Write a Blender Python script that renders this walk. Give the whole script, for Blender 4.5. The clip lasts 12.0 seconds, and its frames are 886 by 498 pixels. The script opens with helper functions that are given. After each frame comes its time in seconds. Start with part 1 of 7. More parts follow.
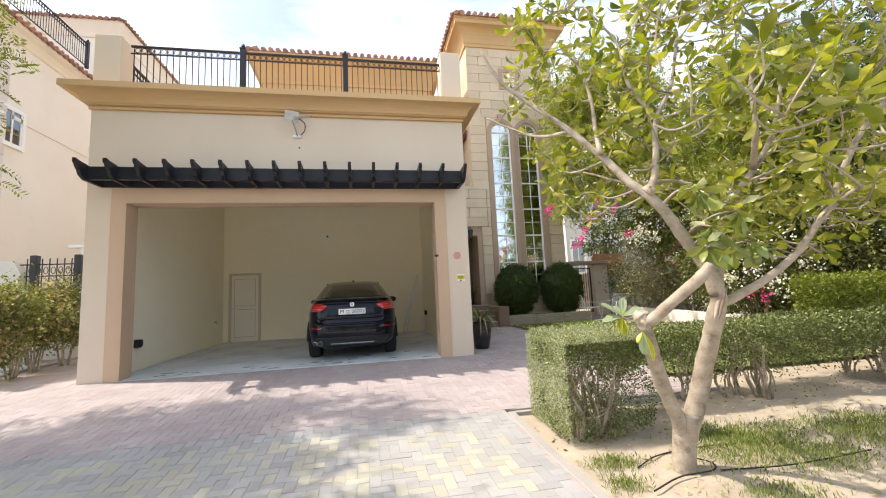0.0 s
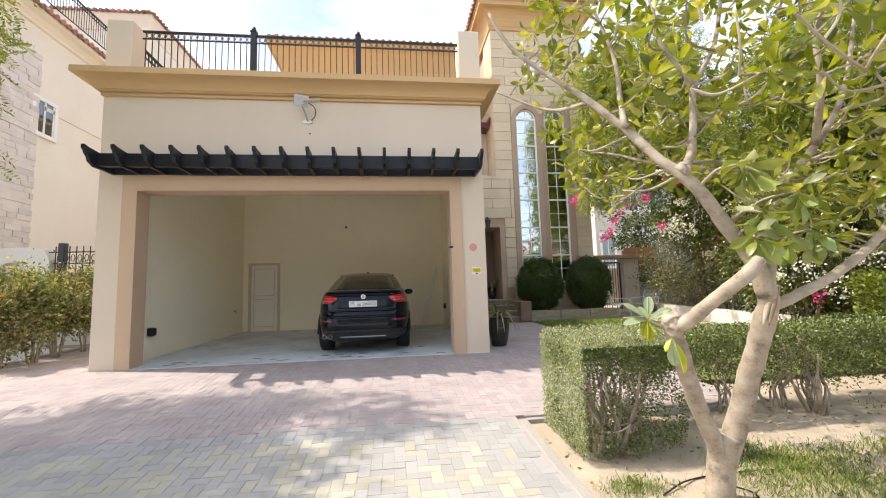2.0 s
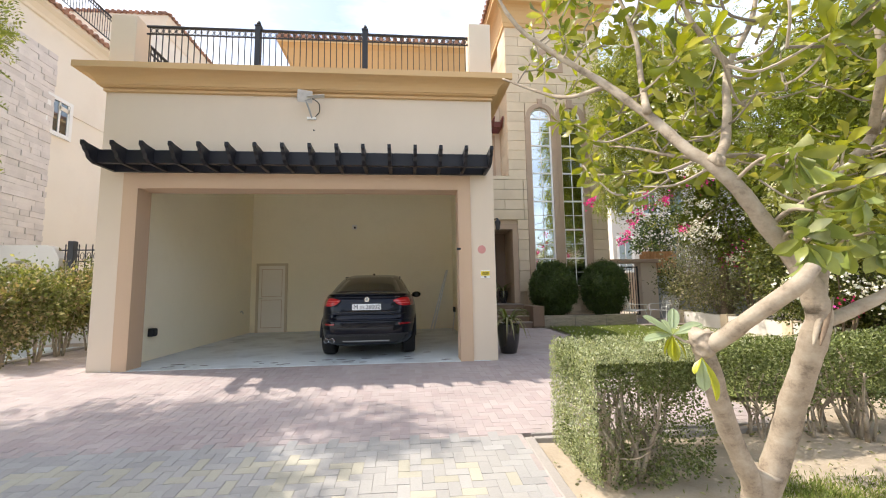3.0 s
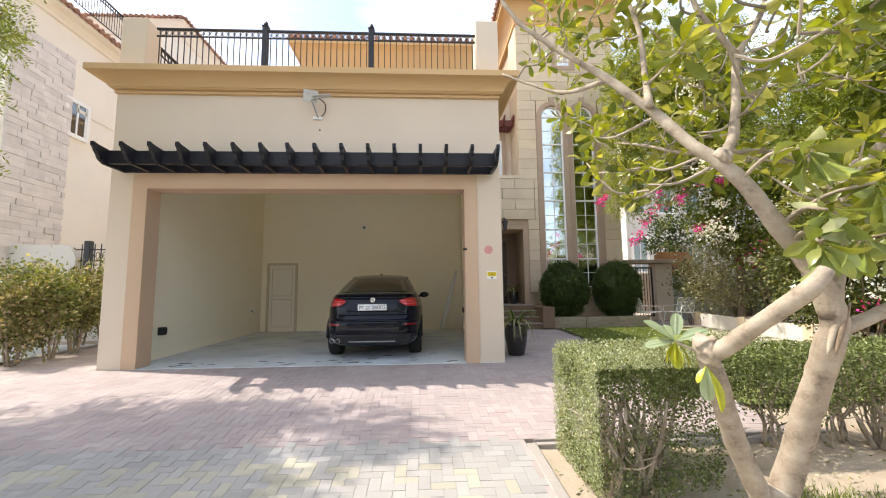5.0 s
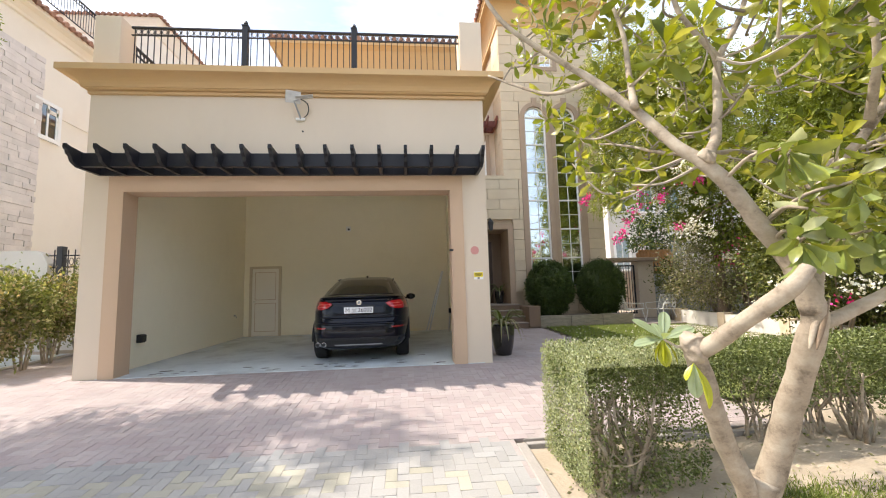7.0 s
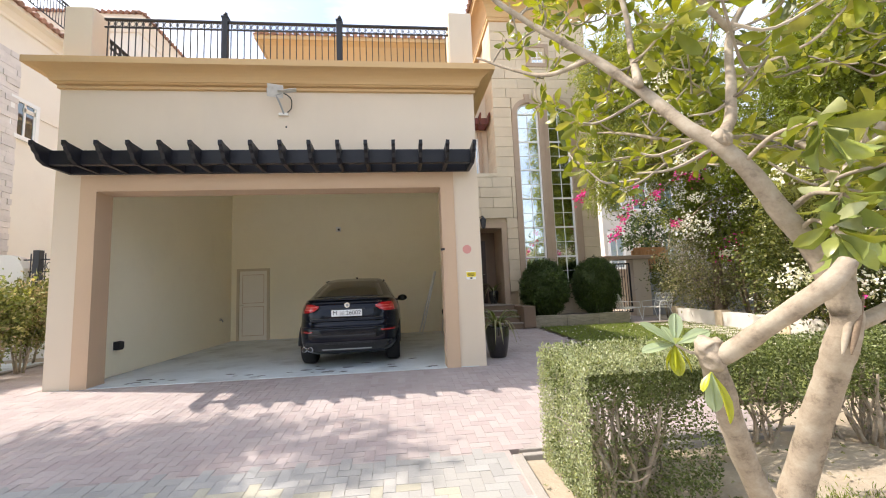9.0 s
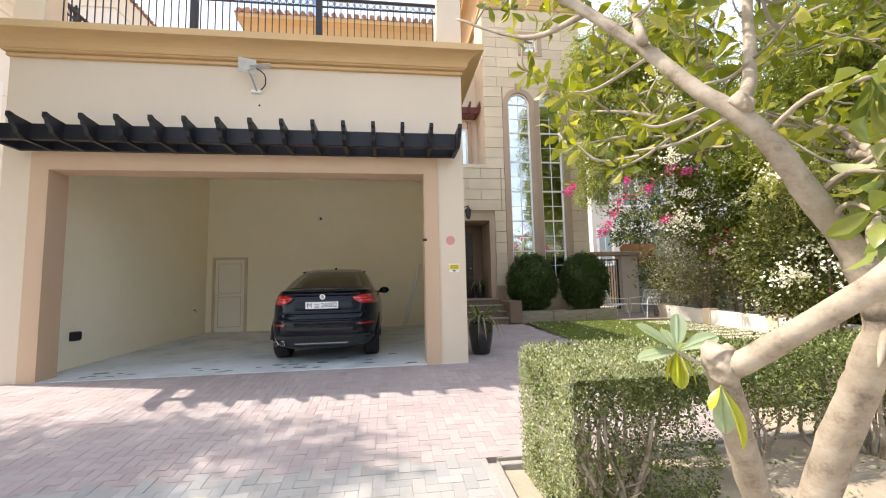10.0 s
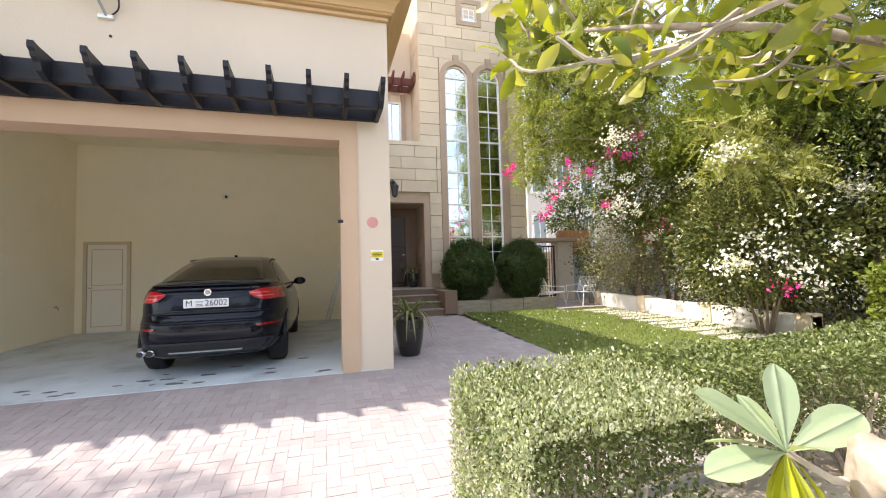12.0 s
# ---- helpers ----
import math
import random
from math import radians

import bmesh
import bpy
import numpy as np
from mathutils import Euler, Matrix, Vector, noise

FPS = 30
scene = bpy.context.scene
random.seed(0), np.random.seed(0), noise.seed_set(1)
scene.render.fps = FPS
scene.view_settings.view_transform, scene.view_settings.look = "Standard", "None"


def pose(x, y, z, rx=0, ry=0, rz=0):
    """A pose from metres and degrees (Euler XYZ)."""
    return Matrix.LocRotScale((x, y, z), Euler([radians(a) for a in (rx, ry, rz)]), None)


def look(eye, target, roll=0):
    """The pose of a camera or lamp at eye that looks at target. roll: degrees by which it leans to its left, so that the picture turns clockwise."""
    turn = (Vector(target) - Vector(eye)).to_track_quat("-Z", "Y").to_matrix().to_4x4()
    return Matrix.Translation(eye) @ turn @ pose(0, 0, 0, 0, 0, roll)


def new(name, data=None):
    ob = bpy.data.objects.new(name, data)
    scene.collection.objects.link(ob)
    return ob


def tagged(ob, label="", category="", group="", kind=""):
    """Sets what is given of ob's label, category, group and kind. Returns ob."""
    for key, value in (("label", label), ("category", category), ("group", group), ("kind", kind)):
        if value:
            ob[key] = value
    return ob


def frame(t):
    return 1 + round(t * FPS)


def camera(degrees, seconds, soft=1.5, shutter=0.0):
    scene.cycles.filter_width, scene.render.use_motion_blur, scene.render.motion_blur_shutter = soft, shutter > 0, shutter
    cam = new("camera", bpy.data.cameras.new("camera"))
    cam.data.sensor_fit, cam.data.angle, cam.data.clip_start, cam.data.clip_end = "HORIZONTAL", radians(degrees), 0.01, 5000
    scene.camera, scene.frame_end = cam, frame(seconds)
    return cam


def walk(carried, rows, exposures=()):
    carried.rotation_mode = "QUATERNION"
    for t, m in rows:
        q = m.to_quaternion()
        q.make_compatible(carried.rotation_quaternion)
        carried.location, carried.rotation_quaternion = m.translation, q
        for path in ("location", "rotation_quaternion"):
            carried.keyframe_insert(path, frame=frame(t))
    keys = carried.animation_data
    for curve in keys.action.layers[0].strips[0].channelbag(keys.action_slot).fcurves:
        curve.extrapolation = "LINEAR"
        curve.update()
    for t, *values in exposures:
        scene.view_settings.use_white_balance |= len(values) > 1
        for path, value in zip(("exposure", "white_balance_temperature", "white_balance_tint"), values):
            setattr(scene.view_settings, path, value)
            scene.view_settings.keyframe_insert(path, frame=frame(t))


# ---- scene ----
cam = camera(94.7, 12.0, soft=1.1)
PATH = [
    (0, (1.308, 1.826, 1.154), (1.685, 3.777, 1.386), -2.7),
    (0.5, (1.38, 1.883, 1.163), (1.725, 3.84, 1.386), -2.4),
    (1, (1.483, 1.964, 1.175), (1.75, 3.934, 1.394), -1.9),
    (1.5, (1.557, 2.035, 1.175), (1.784, 4.011, 1.382), -1.6),
    (2, (1.624, 2.21, 1.165), (1.866, 4.185, 1.366), -1.7),
    (2.5, (1.677, 2.408, 1.191), (1.917, 4.383, 1.395), -1.5),
    (3, (1.794, 2.531, 1.195), (1.966, 4.512, 1.407), -0.9),
    (3.5, (1.951, 2.565, 1.208), (2.046, 4.55, 1.439), -0.4),
    (5.5, (1.929, 2.613, 1.209), (2.051, 4.6, 1.397), -0.9),
    (6, (1.932, 2.614, 1.221), (2.086, 4.601, 1.385), -1.5),
    (6.5, (1.93, 2.616, 1.222), (2.098, 4.6, 1.404), -1.6),
    (7, (1.905, 2.622, 1.222), (2.086, 4.602, 1.435), -1.6),
    (9, (1.989, 2.893, 1.229), (2.197, 4.87, 1.443), -2.3),
    (9.5, (2.076, 3.015, 1.213), (2.297, 4.993, 1.409), -2.0),
    (10, (2.152, 3.242, 1.22), (2.409, 5.217, 1.401), -1.3),
    (10.5, (2.237, 3.42, 1.235), (2.541, 5.39, 1.398), -1.1),
    (11, (2.407, 3.661, 1.249), (2.768, 5.624, 1.386), -1.2),
    (11.5, (2.489, 3.884, 1.253), (2.922, 5.833, 1.372), -1.4),
    (12, (2.509, 4.265, 1.288), (3.064, 6.184, 1.392), -1.6),
]
walk(cam, [(t, look(eye, target, roll)) for t, eye, target, roll in PATH], exposures=((0.0, 1.19, 6900, 12), (7.0, 1.26, 6900, 12), (10.0, 1.36, 6850, 13), (12.0, 1.62, 6700, 13)))

# ---- world, sun ----
SUN_EL, SUN_TO = radians(54), Vector((0.70, -0.16, -1.0))
world = bpy.data.worlds.new("sky")
scene.world = world
world.use_nodes = True
wn, wl = world.node_tree.nodes, world.node_tree.links
wn.clear()
sky = wn.new("ShaderNodeTexSky")
sky.sky_type, sky.sun_disc = "NISHITA", False
sky.sun_elevation, sky.sun_rotation = SUN_EL, radians(-77)
sky.air_density, sky.dust_density, sky.ozone_density = 1.0, 2.5, 1.0
wtc, wmap = wn.new("ShaderNodeTexCoord"), wn.new("ShaderNodeMapping")
wmap.inputs["Scale"].default_value = (1.0, 1.6, 3.5)
wno = wn.new("ShaderNodeTexNoise")
wno.inputs["Scale"].default_value, wno.inputs["Detail"].default_value, wno.inputs["Roughness"].default_value = 2.2, 7, 0.6
wra = wn.new("ShaderNodeMapRange")
wra.inputs["From Min"].default_value, wra.inputs["From Max"].default_value, wra.inputs["To Max"].default_value = 0.32, 0.76, 0.68
wmx = wn.new("ShaderNodeMix")
wmx.data_type = "RGBA"
wmx.inputs["B"].default_value = (6.9, 7.5, 8.3, 1)
wbg, wout = wn.new("ShaderNodeBackground"), wn.new("ShaderNodeOutputWorld")
wbg.inputs["Strength"].default_value = 0.15
wl.new(wtc.outputs["Generated"], wmap.inputs["Vector"])
wl.new(wmap.outputs["Vector"], wno.inputs["Vector"])
wl.new(wno.outputs["Fac"], wra.inputs["Value"])
wl.new(wra.outputs["Result"], wmx.inputs["Factor"])
wl.new(sky.outputs["Color"], wmx.inputs["A"])
wl.new(wmx.outputs["Result"], wbg.inputs["Color"])
wl.new(wbg.outputs["Background"], wout.inputs["Surface"])
sun_data = bpy.data.lights.new("sun", "SUN")
sun_data.energy, sun_data.angle, sun_data.color = 2.85, radians(0.6), (1.0, 0.95, 0.87)
sun = new("sun", sun_data)
sun.matrix_world = SUN_TO.to_track_quat("-Z", "Y").to_matrix().to_4x4()


scene.cycles.max_bounces, scene.cycles.diffuse_bounces = 14, 10


# ---- materials ----
def mat(name, col, rough=0.8, var=0.12, scale=2.0, fine=45.0, bump=0.15, metal=0.0, rnd="", rvar=0.25, coat=0.0, spec=0.4,
        dirt=None, dirt_amt=0.0, dirt_scale=0.8, leaf=0.0, second=None, streak=0.0):
    m = bpy.data.materials.new(name)
    m.use_nodes = True
    n, l = m.node_tree.nodes, m.node_tree.links
    n.clear()
    out, b = n.new("ShaderNodeOutputMaterial"), n.new("ShaderNodeBsdfPrincipled")
    b.inputs["Roughness"].default_value, b.inputs["Metallic"].default_value = rough, metal
    b.inputs["Specular IOR Level"].default_value, b.inputs["Coat Weight"].default_value = spec, coat
    geo = n.new("ShaderNodeNewGeometry")
    big, small = n.new("ShaderNodeTexNoise"), n.new("ShaderNodeTexNoise")
    mp = n.new("ShaderNodeMapping")
    mp.inputs["Scale"].default_value = (1, 1, 1.0 - streak)
    l.new(geo.outputs["Position"], mp.inputs["Vector"])
    for t, s in ((big, scale), (small, fine)):
        t.inputs["Scale"].default_value, t.inputs["Detail"].default_value = s, 5
        l.new(mp.outputs["Vector"], t.inputs["Vector"])
    add = n.new("ShaderNodeMath")
    add.operation = "MULTIPLY_ADD"
    l.new(small.outputs["Fac"], add.inputs[0])
    add.inputs[1].default_value = 0.5
    l.new(big.outputs["Fac"], add.inputs[2])
    rng = n.new("ShaderNodeMapRange")
    rng.inputs["From Min"].default_value, rng.inputs["From Max"].default_value = 0.45, 1.05
    rng.inputs["To Min"].default_value, rng.inputs["To Max"].default_value = 1 - var, 1 + var
    l.new(add.outputs["Value"], rng.inputs["Value"])
    src = None
    val = rng.outputs["Result"]
    if rnd:
        if rnd == "object":
            src = n.new("ShaderNodeObjectInfo").outputs["Random"]
        else:
            src = geo.outputs["Random Per Island"]
        r2 = n.new("ShaderNodeMapRange")
        r2.inputs["To Min"].default_value, r2.inputs["To Max"].default_value = 1 - rvar, 1 + rvar
        l.new(src, r2.inputs["Value"])
        mu = n.new("ShaderNodeMath")
        mu.operation = "MULTIPLY"
        l.new(val, mu.inputs[0])
        l.new(r2.outputs["Result"], mu.inputs[1])
        val = mu.outputs["Value"]
    rgb = n.new("ShaderNodeRGB")
    rgb.outputs[0].default_value = (*col, 1)
    colour = rgb.outputs[0]
    if second and src:
        ramp = n.new("ShaderNodeValToRGB")
        ramp.color_ramp.interpolation = "CONSTANT" if len(second) == 1 else "LINEAR"
        els = ramp.color_ramp.elements
        els[0].color, els[0].position = (*col, 1), 0.0
        els[1].color, els[1].position = (*second[0][1], 1), second[0][0]
        for p, c in second[1:]:
            e = els.new(p)
            e.color = (*c, 1)
        # a second, unrelated draw from the same random number
        wh = n.new("ShaderNodeTexWhiteNoise")
        wh.noise_dimensions = "1D"
        l.new(src, wh.inputs["W"])
        l.new(wh.outputs["Value"], ramp.inputs["Fac"])
        colour = ramp.outputs["Color"]
    sc = n.new("ShaderNodeVectorMath")
    sc.operation = "SCALE"
    l.new(colour, sc.inputs[0])
    l.new(val, sc.inputs["Scale"])
    colour = sc.outputs["Vector"]
    if dirt:
        dn, dr, dm = n.new("ShaderNodeTexNoise"), n.new("ShaderNodeMapRange"), n.new("ShaderNodeMix")
        dn.inputs["Scale"].default_value, dn.inputs["Detail"].default_value, dn.inputs["Roughness"].default_value = dirt_scale, 8, 0.65
        l.new(mp.outputs["Vector"], dn.inputs["Vector"])
        dr.inputs["From Min"].default_value, dr.inputs["From Max"].default_value, dr.inputs["To Max"].default_value = 0.5, 0.72, dirt_amt
        l.new(dn.outputs["Fac"], dr.inputs["Value"])
        dm.data_type = "RGBA"
        l.new(dr.outputs["Result"], dm.inputs["Factor"])
        l.new(colour, dm.inputs["A"])
        dm.inputs["B"].default_value = (*dirt, 1)
        colour = dm.outputs["Result"]
    l.new(colour, b.inputs["Base Color"])
    if bump:
        bp = n.new("ShaderNodeBump")
        bp.inputs["Strength"].default_value, bp.inputs["Distance"].default_value = bump, 0.01
        l.new(small.outputs["Fac"], bp.inputs["Height"])
        l.new(bp.outputs["Normal"], b.inputs["Normal"])
    surf = b.outputs["BSDF"]
    if leaf:
        tr, mx = n.new("ShaderNodeBsdfTranslucent"), n.new("ShaderNodeMixShader")
        warm = n.new("ShaderNodeMix")
        warm.data_type, warm.blend_type = "RGBA", "MULTIPLY"
        warm.inputs["Factor"].default_value = 1.0
        l.new(colour, warm.inputs["A"])
        warm.inputs["B"].default_value = (1.5, 1.45, 0.5, 1)
        l.new(warm.outputs["Result"], tr.inputs["Color"])
        mx.inputs["Fac"].default_value = leaf
        l.new(surf, mx.inputs[1])
        l.new(tr.outputs["BSDF"], mx.inputs[2])
        surf = mx.outputs["Shader"]
    l.new(surf, out.inputs["Surface"])
    return m


def bark_mat(name, col, pale, ring=9.0):
    """Smooth pale bark: blotches at two scales, ring-shaped leaf scars and small cracks."""
    m = bpy.data.materials.new(name)
    m.use_nodes = True
    n, l = m.node_tree.nodes, m.node_tree.links
    b = n["Principled BSDF"]
    b.inputs["Roughness"].default_value, b.inputs["Specular IOR Level"].default_value = 0.85, 0.3
    geo = n.new("ShaderNodeNewGeometry")
    blot, fine, wave = n.new("ShaderNodeTexNoise"), n.new("ShaderNodeTexNoise"), n.new("ShaderNodeTexWave")
    blot.inputs["Scale"].default_value, blot.inputs["Detail"].default_value = 9.0, 6
    fine.inputs["Scale"].default_value, fine.inputs["Detail"].default_value, fine.inputs["Roughness"].default_value = 70.0, 5, 0.65
    wave.bands_direction = "Z"
    wave.inputs["Scale"].default_value, wave.inputs["Distortion"].default_value, wave.inputs["Detail"].default_value, wave.inputs["Detail Scale"].default_value = ring, 9.0, 4, 2.2
    for t in (blot, fine, wave):
        l.new(geo.outputs["Position"], t.inputs["Vector"])
    ramp = n.new("ShaderNodeValToRGB")
    els = ramp.color_ramp.elements
    els[0].color, els[0].position = (*[0.5 * c for c in col], 1), 0.30
    els[1].color, els[1].position = (*pale, 1), 0.72
    e = els.new(0.47)
    e.color = (*col, 1)
    mix = n.new("ShaderNodeMath")
    mix.operation = "MULTIPLY_ADD"
    mix.inputs[1].default_value = 0.35
    l.new(fine.outputs["Fac"], mix.inputs[0])
    sub = n.new("ShaderNodeMath")
    sub.operation = "MULTIPLY_ADD"
    sub.inputs[1].default_value, sub.inputs[2].default_value = 0.035, -0.16
    l.new(wave.outputs["Fac"], sub.inputs[0])
    add = n.new("ShaderNodeMath")
    l.new(blot.outputs["Fac"], add.inputs[0])
    l.new(sub.outputs["Value"], add.inputs[1])
    l.new(add.outputs["Value"], mix.inputs[2])
    l.new(mix.outputs["Value"], ramp.inputs["Fac"])
    l.new(ramp.outputs["Color"], b.inputs["Base Color"])
    rel = n.new("ShaderNodeMath")
    rel.operation = "MULTIPLY_ADD"
    rel.inputs[1].default_value = 0.25
    l.new(wave.outputs["Fac"], rel.inputs[0])
    l.new(fine.outputs["Fac"], rel.inputs[2])
    bp = n.new("ShaderNodeBump")
    bp.inputs["Strength"].default_value, bp.inputs["Distance"].default_value = 0.4, 0.003
    l.new(rel.outputs["Value"], bp.inputs["Height"])
    l.new(bp.outputs["Normal"], b.inputs["Normal"])
    return m


def glass_mat(name, col, rough=0.02, ior=1.9):
    m = bpy.data.materials.new(name)
    m.use_nodes = True
    b = m.node_tree.nodes["Principled BSDF"]
    b.inputs["Base Color"].default_value = (*col, 1)
    b.inputs["Roughness"].default_value = rough
    b.inputs["Specular IOR Level"].default_value = 0.5 if ior < 1.6 else 0.9
    b.inputs["IOR"].default_value = ior
    return m


def pane_mat(name, tint, mirror):
    """Coated window glass: part of the light is mirrored, more at a slant, and the rest passes, tinted."""
    m = bpy.data.materials.new(name)
    m.use_nodes = True
    n, l = m.node_tree.nodes, m.node_tree.links
    n.clear()
    out, mx = n.new("ShaderNodeOutputMaterial"), n.new("ShaderNodeMixShader")
    gl, tr, fr, ad = n.new("ShaderNodeBsdfGlossy"), n.new("ShaderNodeBsdfTransparent"), n.new("ShaderNodeFresnel"), n.new("ShaderNodeMath")
    gl.inputs["Roughness"].default_value, gl.inputs["Color"].default_value = 0.01, (0.86, 0.92, 0.95, 1)
    tr.inputs["Color"].default_value = (*tint, 1)
    fr.inputs["IOR"].default_value = 1.5
    ad.operation, ad.use_clamp = "ADD", True
    ad.inputs[1].default_value = mirror
    l.new(fr.outputs["Fac"], ad.inputs[0])
    l.new(ad.outputs["Value"], mx.inputs["Fac"])
    l.new(tr.outputs["BSDF"], mx.inputs[1])
    l.new(gl.outputs["BSDF"], mx.inputs[2])
    l.new(mx.outputs["Shader"], out.inputs["Surface"])
    return m


M = {}
M["wall"] = mat("beige_render", (0.66, 0.555, 0.435), 0.9, 0.045, 0.7, 130, 0.25, dirt=(0.5, 0.41, 0.31), dirt_amt=0.16, dirt_scale=0.9, streak=0.6)
M["inner"] = mat("cream_paint", (0.905, 0.84, 0.665), 0.85, 0.03, 0.6, 90, 0.12, dirt=(0.5, 0.42, 0.3), dirt_amt=0.1, dirt_scale=1.2)
M["trim"] = mat("tan_render", (0.56, 0.40, 0.275), 0.9, 0.05, 0.9, 110, 0.2)
M["cornice"] = mat("ochre_render", (0.565, 0.375, 0.19), 0.9, 0.06, 0.8, 90, 0.2, dirt=(0.42, 0.32, 0.2), dirt_amt=0.3, dirt_scale=1.6)
M["stone"] = mat("sand_stone", (0.62, 0.51, 0.37), 0.9, 0.07, 2.2, 60, 0.25, rnd="object", rvar=0.06, dirt=(0.5, 0.38, 0.26), dirt_amt=0.25, dirt_scale=2.0)
M["joint"] = mat("stone_joint", (0.46, 0.36, 0.25), 0.95, 0.1, 3, 50, 0.2)
M["surround"] = mat("brown_stone", (0.42, 0.31, 0.225), 0.85, 0.08, 2.0, 70, 0.2)
# the recess back's deep shade is put into this brown; step stone shares it
M["recess"] = mat("dark_stone_recess_shade", (0.20, 0.135, 0.095), 0.8, 0.12, 2.0, 60, 0.2)
M["white"] = mat("white_frame", (0.82, 0.81, 0.78), 0.45, 0.03, 3, 60, 0.03)
M["glass"] = pane_mat("window_glass", (0.4, 0.45, 0.45), 0.58)
M["black"] = mat("black_iron", (0.018, 0.018, 0.02), 0.45, 0.2, 5, 80, 0.1)
M["pergola"] = mat("black_painted_wood", (0.014, 0.014, 0.018), 0.4, 0.25, 4, 60, 0.2, dirt=(0.035, 0.035, 0.035), dirt_amt=0.2, dirt_scale=4, spec=0.3)
M["slab"] = mat("painted_concrete", (0.59, 0.64, 0.66), 0.55, 0.15, 1.3, 60, 0.2, dirt=(0.17, 0.18, 0.19), dirt_amt=0.5, dirt_scale=1.4)
M["sand"] = mat("sandy_soil", (0.37, 0.31, 0.235), 0.95, 0.18, 2.2, 40, 0.7, dirt=(0.3, 0.22, 0.14), dirt_amt=0.5, dirt_scale=3)
M["red_a"] = mat("red_paver", (0.345, 0.296, 0.288), 0.85, 0.14, 1.2, 70, 0.3, rnd="object", rvar=0.05, second=[(0.35, (0.36, 0.312, 0.302)), (1.0, (0.325, 0.268, 0.262))], dirt=(0.40, 0.355, 0.335), dirt_amt=0.4, dirt_scale=0.9)
M["red_b"] = mat("red_pavers", (0.345, 0.296, 0.288), 0.85, 0.14, 1.2, 70, 0.3, rnd="island", rvar=0.05, second=[(0.35, (0.36, 0.312, 0.302)), (1.0, (0.325, 0.268, 0.262))], dirt=(0.40, 0.355, 0.335), dirt_amt=0.4, dirt_scale=0.9)
M["grey_a"] = mat("grey_paver", (0.30, 0.295, 0.285), 0.85, 0.14, 1.2, 70, 0.3, rnd="object", rvar=0.10)
M["grey_b"] = mat("grey_pavers", (0.30, 0.295, 0.285), 0.85, 0.14, 1.2, 70, 0.3, rnd="island", rvar=0.10)
YEL = [(0.66, (0.355, 0.335, 0.27))]
M["mix_a"] = mat("grey_yellow_paver", (0.315, 0.305, 0.287), 0.85, 0.12, 1.2, 70, 0.3, rnd="object", rvar=0.08, second=YEL)
M["mix_b"] = mat("grey_yellow_pavers", (0.315, 0.305, 0.287), 0.85, 0.12, 1.2, 70, 0.3, rnd="island", rvar=0.08, second=YEL)
M["kerb"] = mat("kerb_stone", (0.31, 0.285, 0.26), 0.9, 0.15, 2, 50, 0.4)
M["lawn"] = mat("lawn_soil", (0.12, 0.14, 0.035), 0.95, 0.25, 3, 60, 0.5)
M["grass"] = mat("grass_blades", (0.17, 0.22, 0.045), 0.6, 0.1, 2, 20, 0, rnd="island", rvar=0.35, leaf=0.3)
M["weed"] = mat("weed_blades", (0.13, 0.18, 0.035), 0.6, 0.3, 5, 20, 0, rnd="island", rvar=0.4, second=[(0.7, (0.19, 0.235, 0.06)), (1.0, (0.34, 0.33, 0.14))], leaf=0.3)
M["bark"] = bark_mat("grey_bark", (0.30, 0.245, 0.185), (0.40, 0.345, 0.27))
M["dark_bark"] = mat("brown_bark", (0.22, 0.16, 0.11), 0.9, 0.25, 5, 40, 0.7)
BIG = [(0.35, (0.20, 0.225, 0.018)), (0.65, (0.33, 0.335, 0.035)), (0.88, (0.42, 0.41, 0.12)), (1.0, (0.70, 0.48, 0.015))]
M["big_leaf"] = mat("broad_leaf", (0.09, 0.125, 0.012), 0.32, 0.2, 6, 25, 0.1, rnd="island", rvar=0.35, second=BIG, leaf=0.45, spec=0.55)
M["hedge_leaf"] = mat("hedge_leaf", (0.085, 0.112, 0.03), 0.5, 0.42, 7.0, 28, 0, rnd="island", rvar=0.25, second=[(0.6, (0.125, 0.155, 0.042)), (0.92, (0.19, 0.22, 0.085)), (1.0, (0.36, 0.39, 0.22))], leaf=0.15)
M["pale_leaf"] = mat("pale_leaf", (0.12, 0.15, 0.04), 0.5, 0.3, 5, 20, 0, rnd="island", rvar=0.35, second=[(0.6, (0.21, 0.235, 0.07)), (1.0, (0.45, 0.40, 0.25))], leaf=0.25)
# sage shoot tips with sunlight put into the colour
M["sunlit_sage_leaf"] = mat("sunlit_sage_leaf", (0.27, 0.31, 0.17), 0.5, 0.1, 2, 20, 0, rnd="island", rvar=0.35, second=[(0.6, (0.34, 0.37, 0.23)), (1.0, (0.46, 0.47, 0.34))], leaf=0.3)
M["brown_leaf"] = mat("brownish_leaf", (0.10, 0.115, 0.03), 0.5, 0.3, 5, 20, 0, rnd="island", rvar=0.4, second=[(0.6, (0.18, 0.175, 0.06)), (1.0, (0.45, 0.33, 0.24))], leaf=0.25)
M["lime_leaf"] = mat("lime_leaf", (0.15, 0.185, 0.025), 0.5, 0.1, 2, 20, 0, rnd="island", rvar=0.35, leaf=0.35)
M["dark_leaf"] = mat("dark_leaf", (0.038, 0.055, 0.012), 0.5, 0.1, 2, 20, 0, rnd="island", rvar=0.5, second=[(0.8, (0.05, 0.09, 0.02)), (1.0, (0.10, 0.14, 0.03))], leaf=0.15)
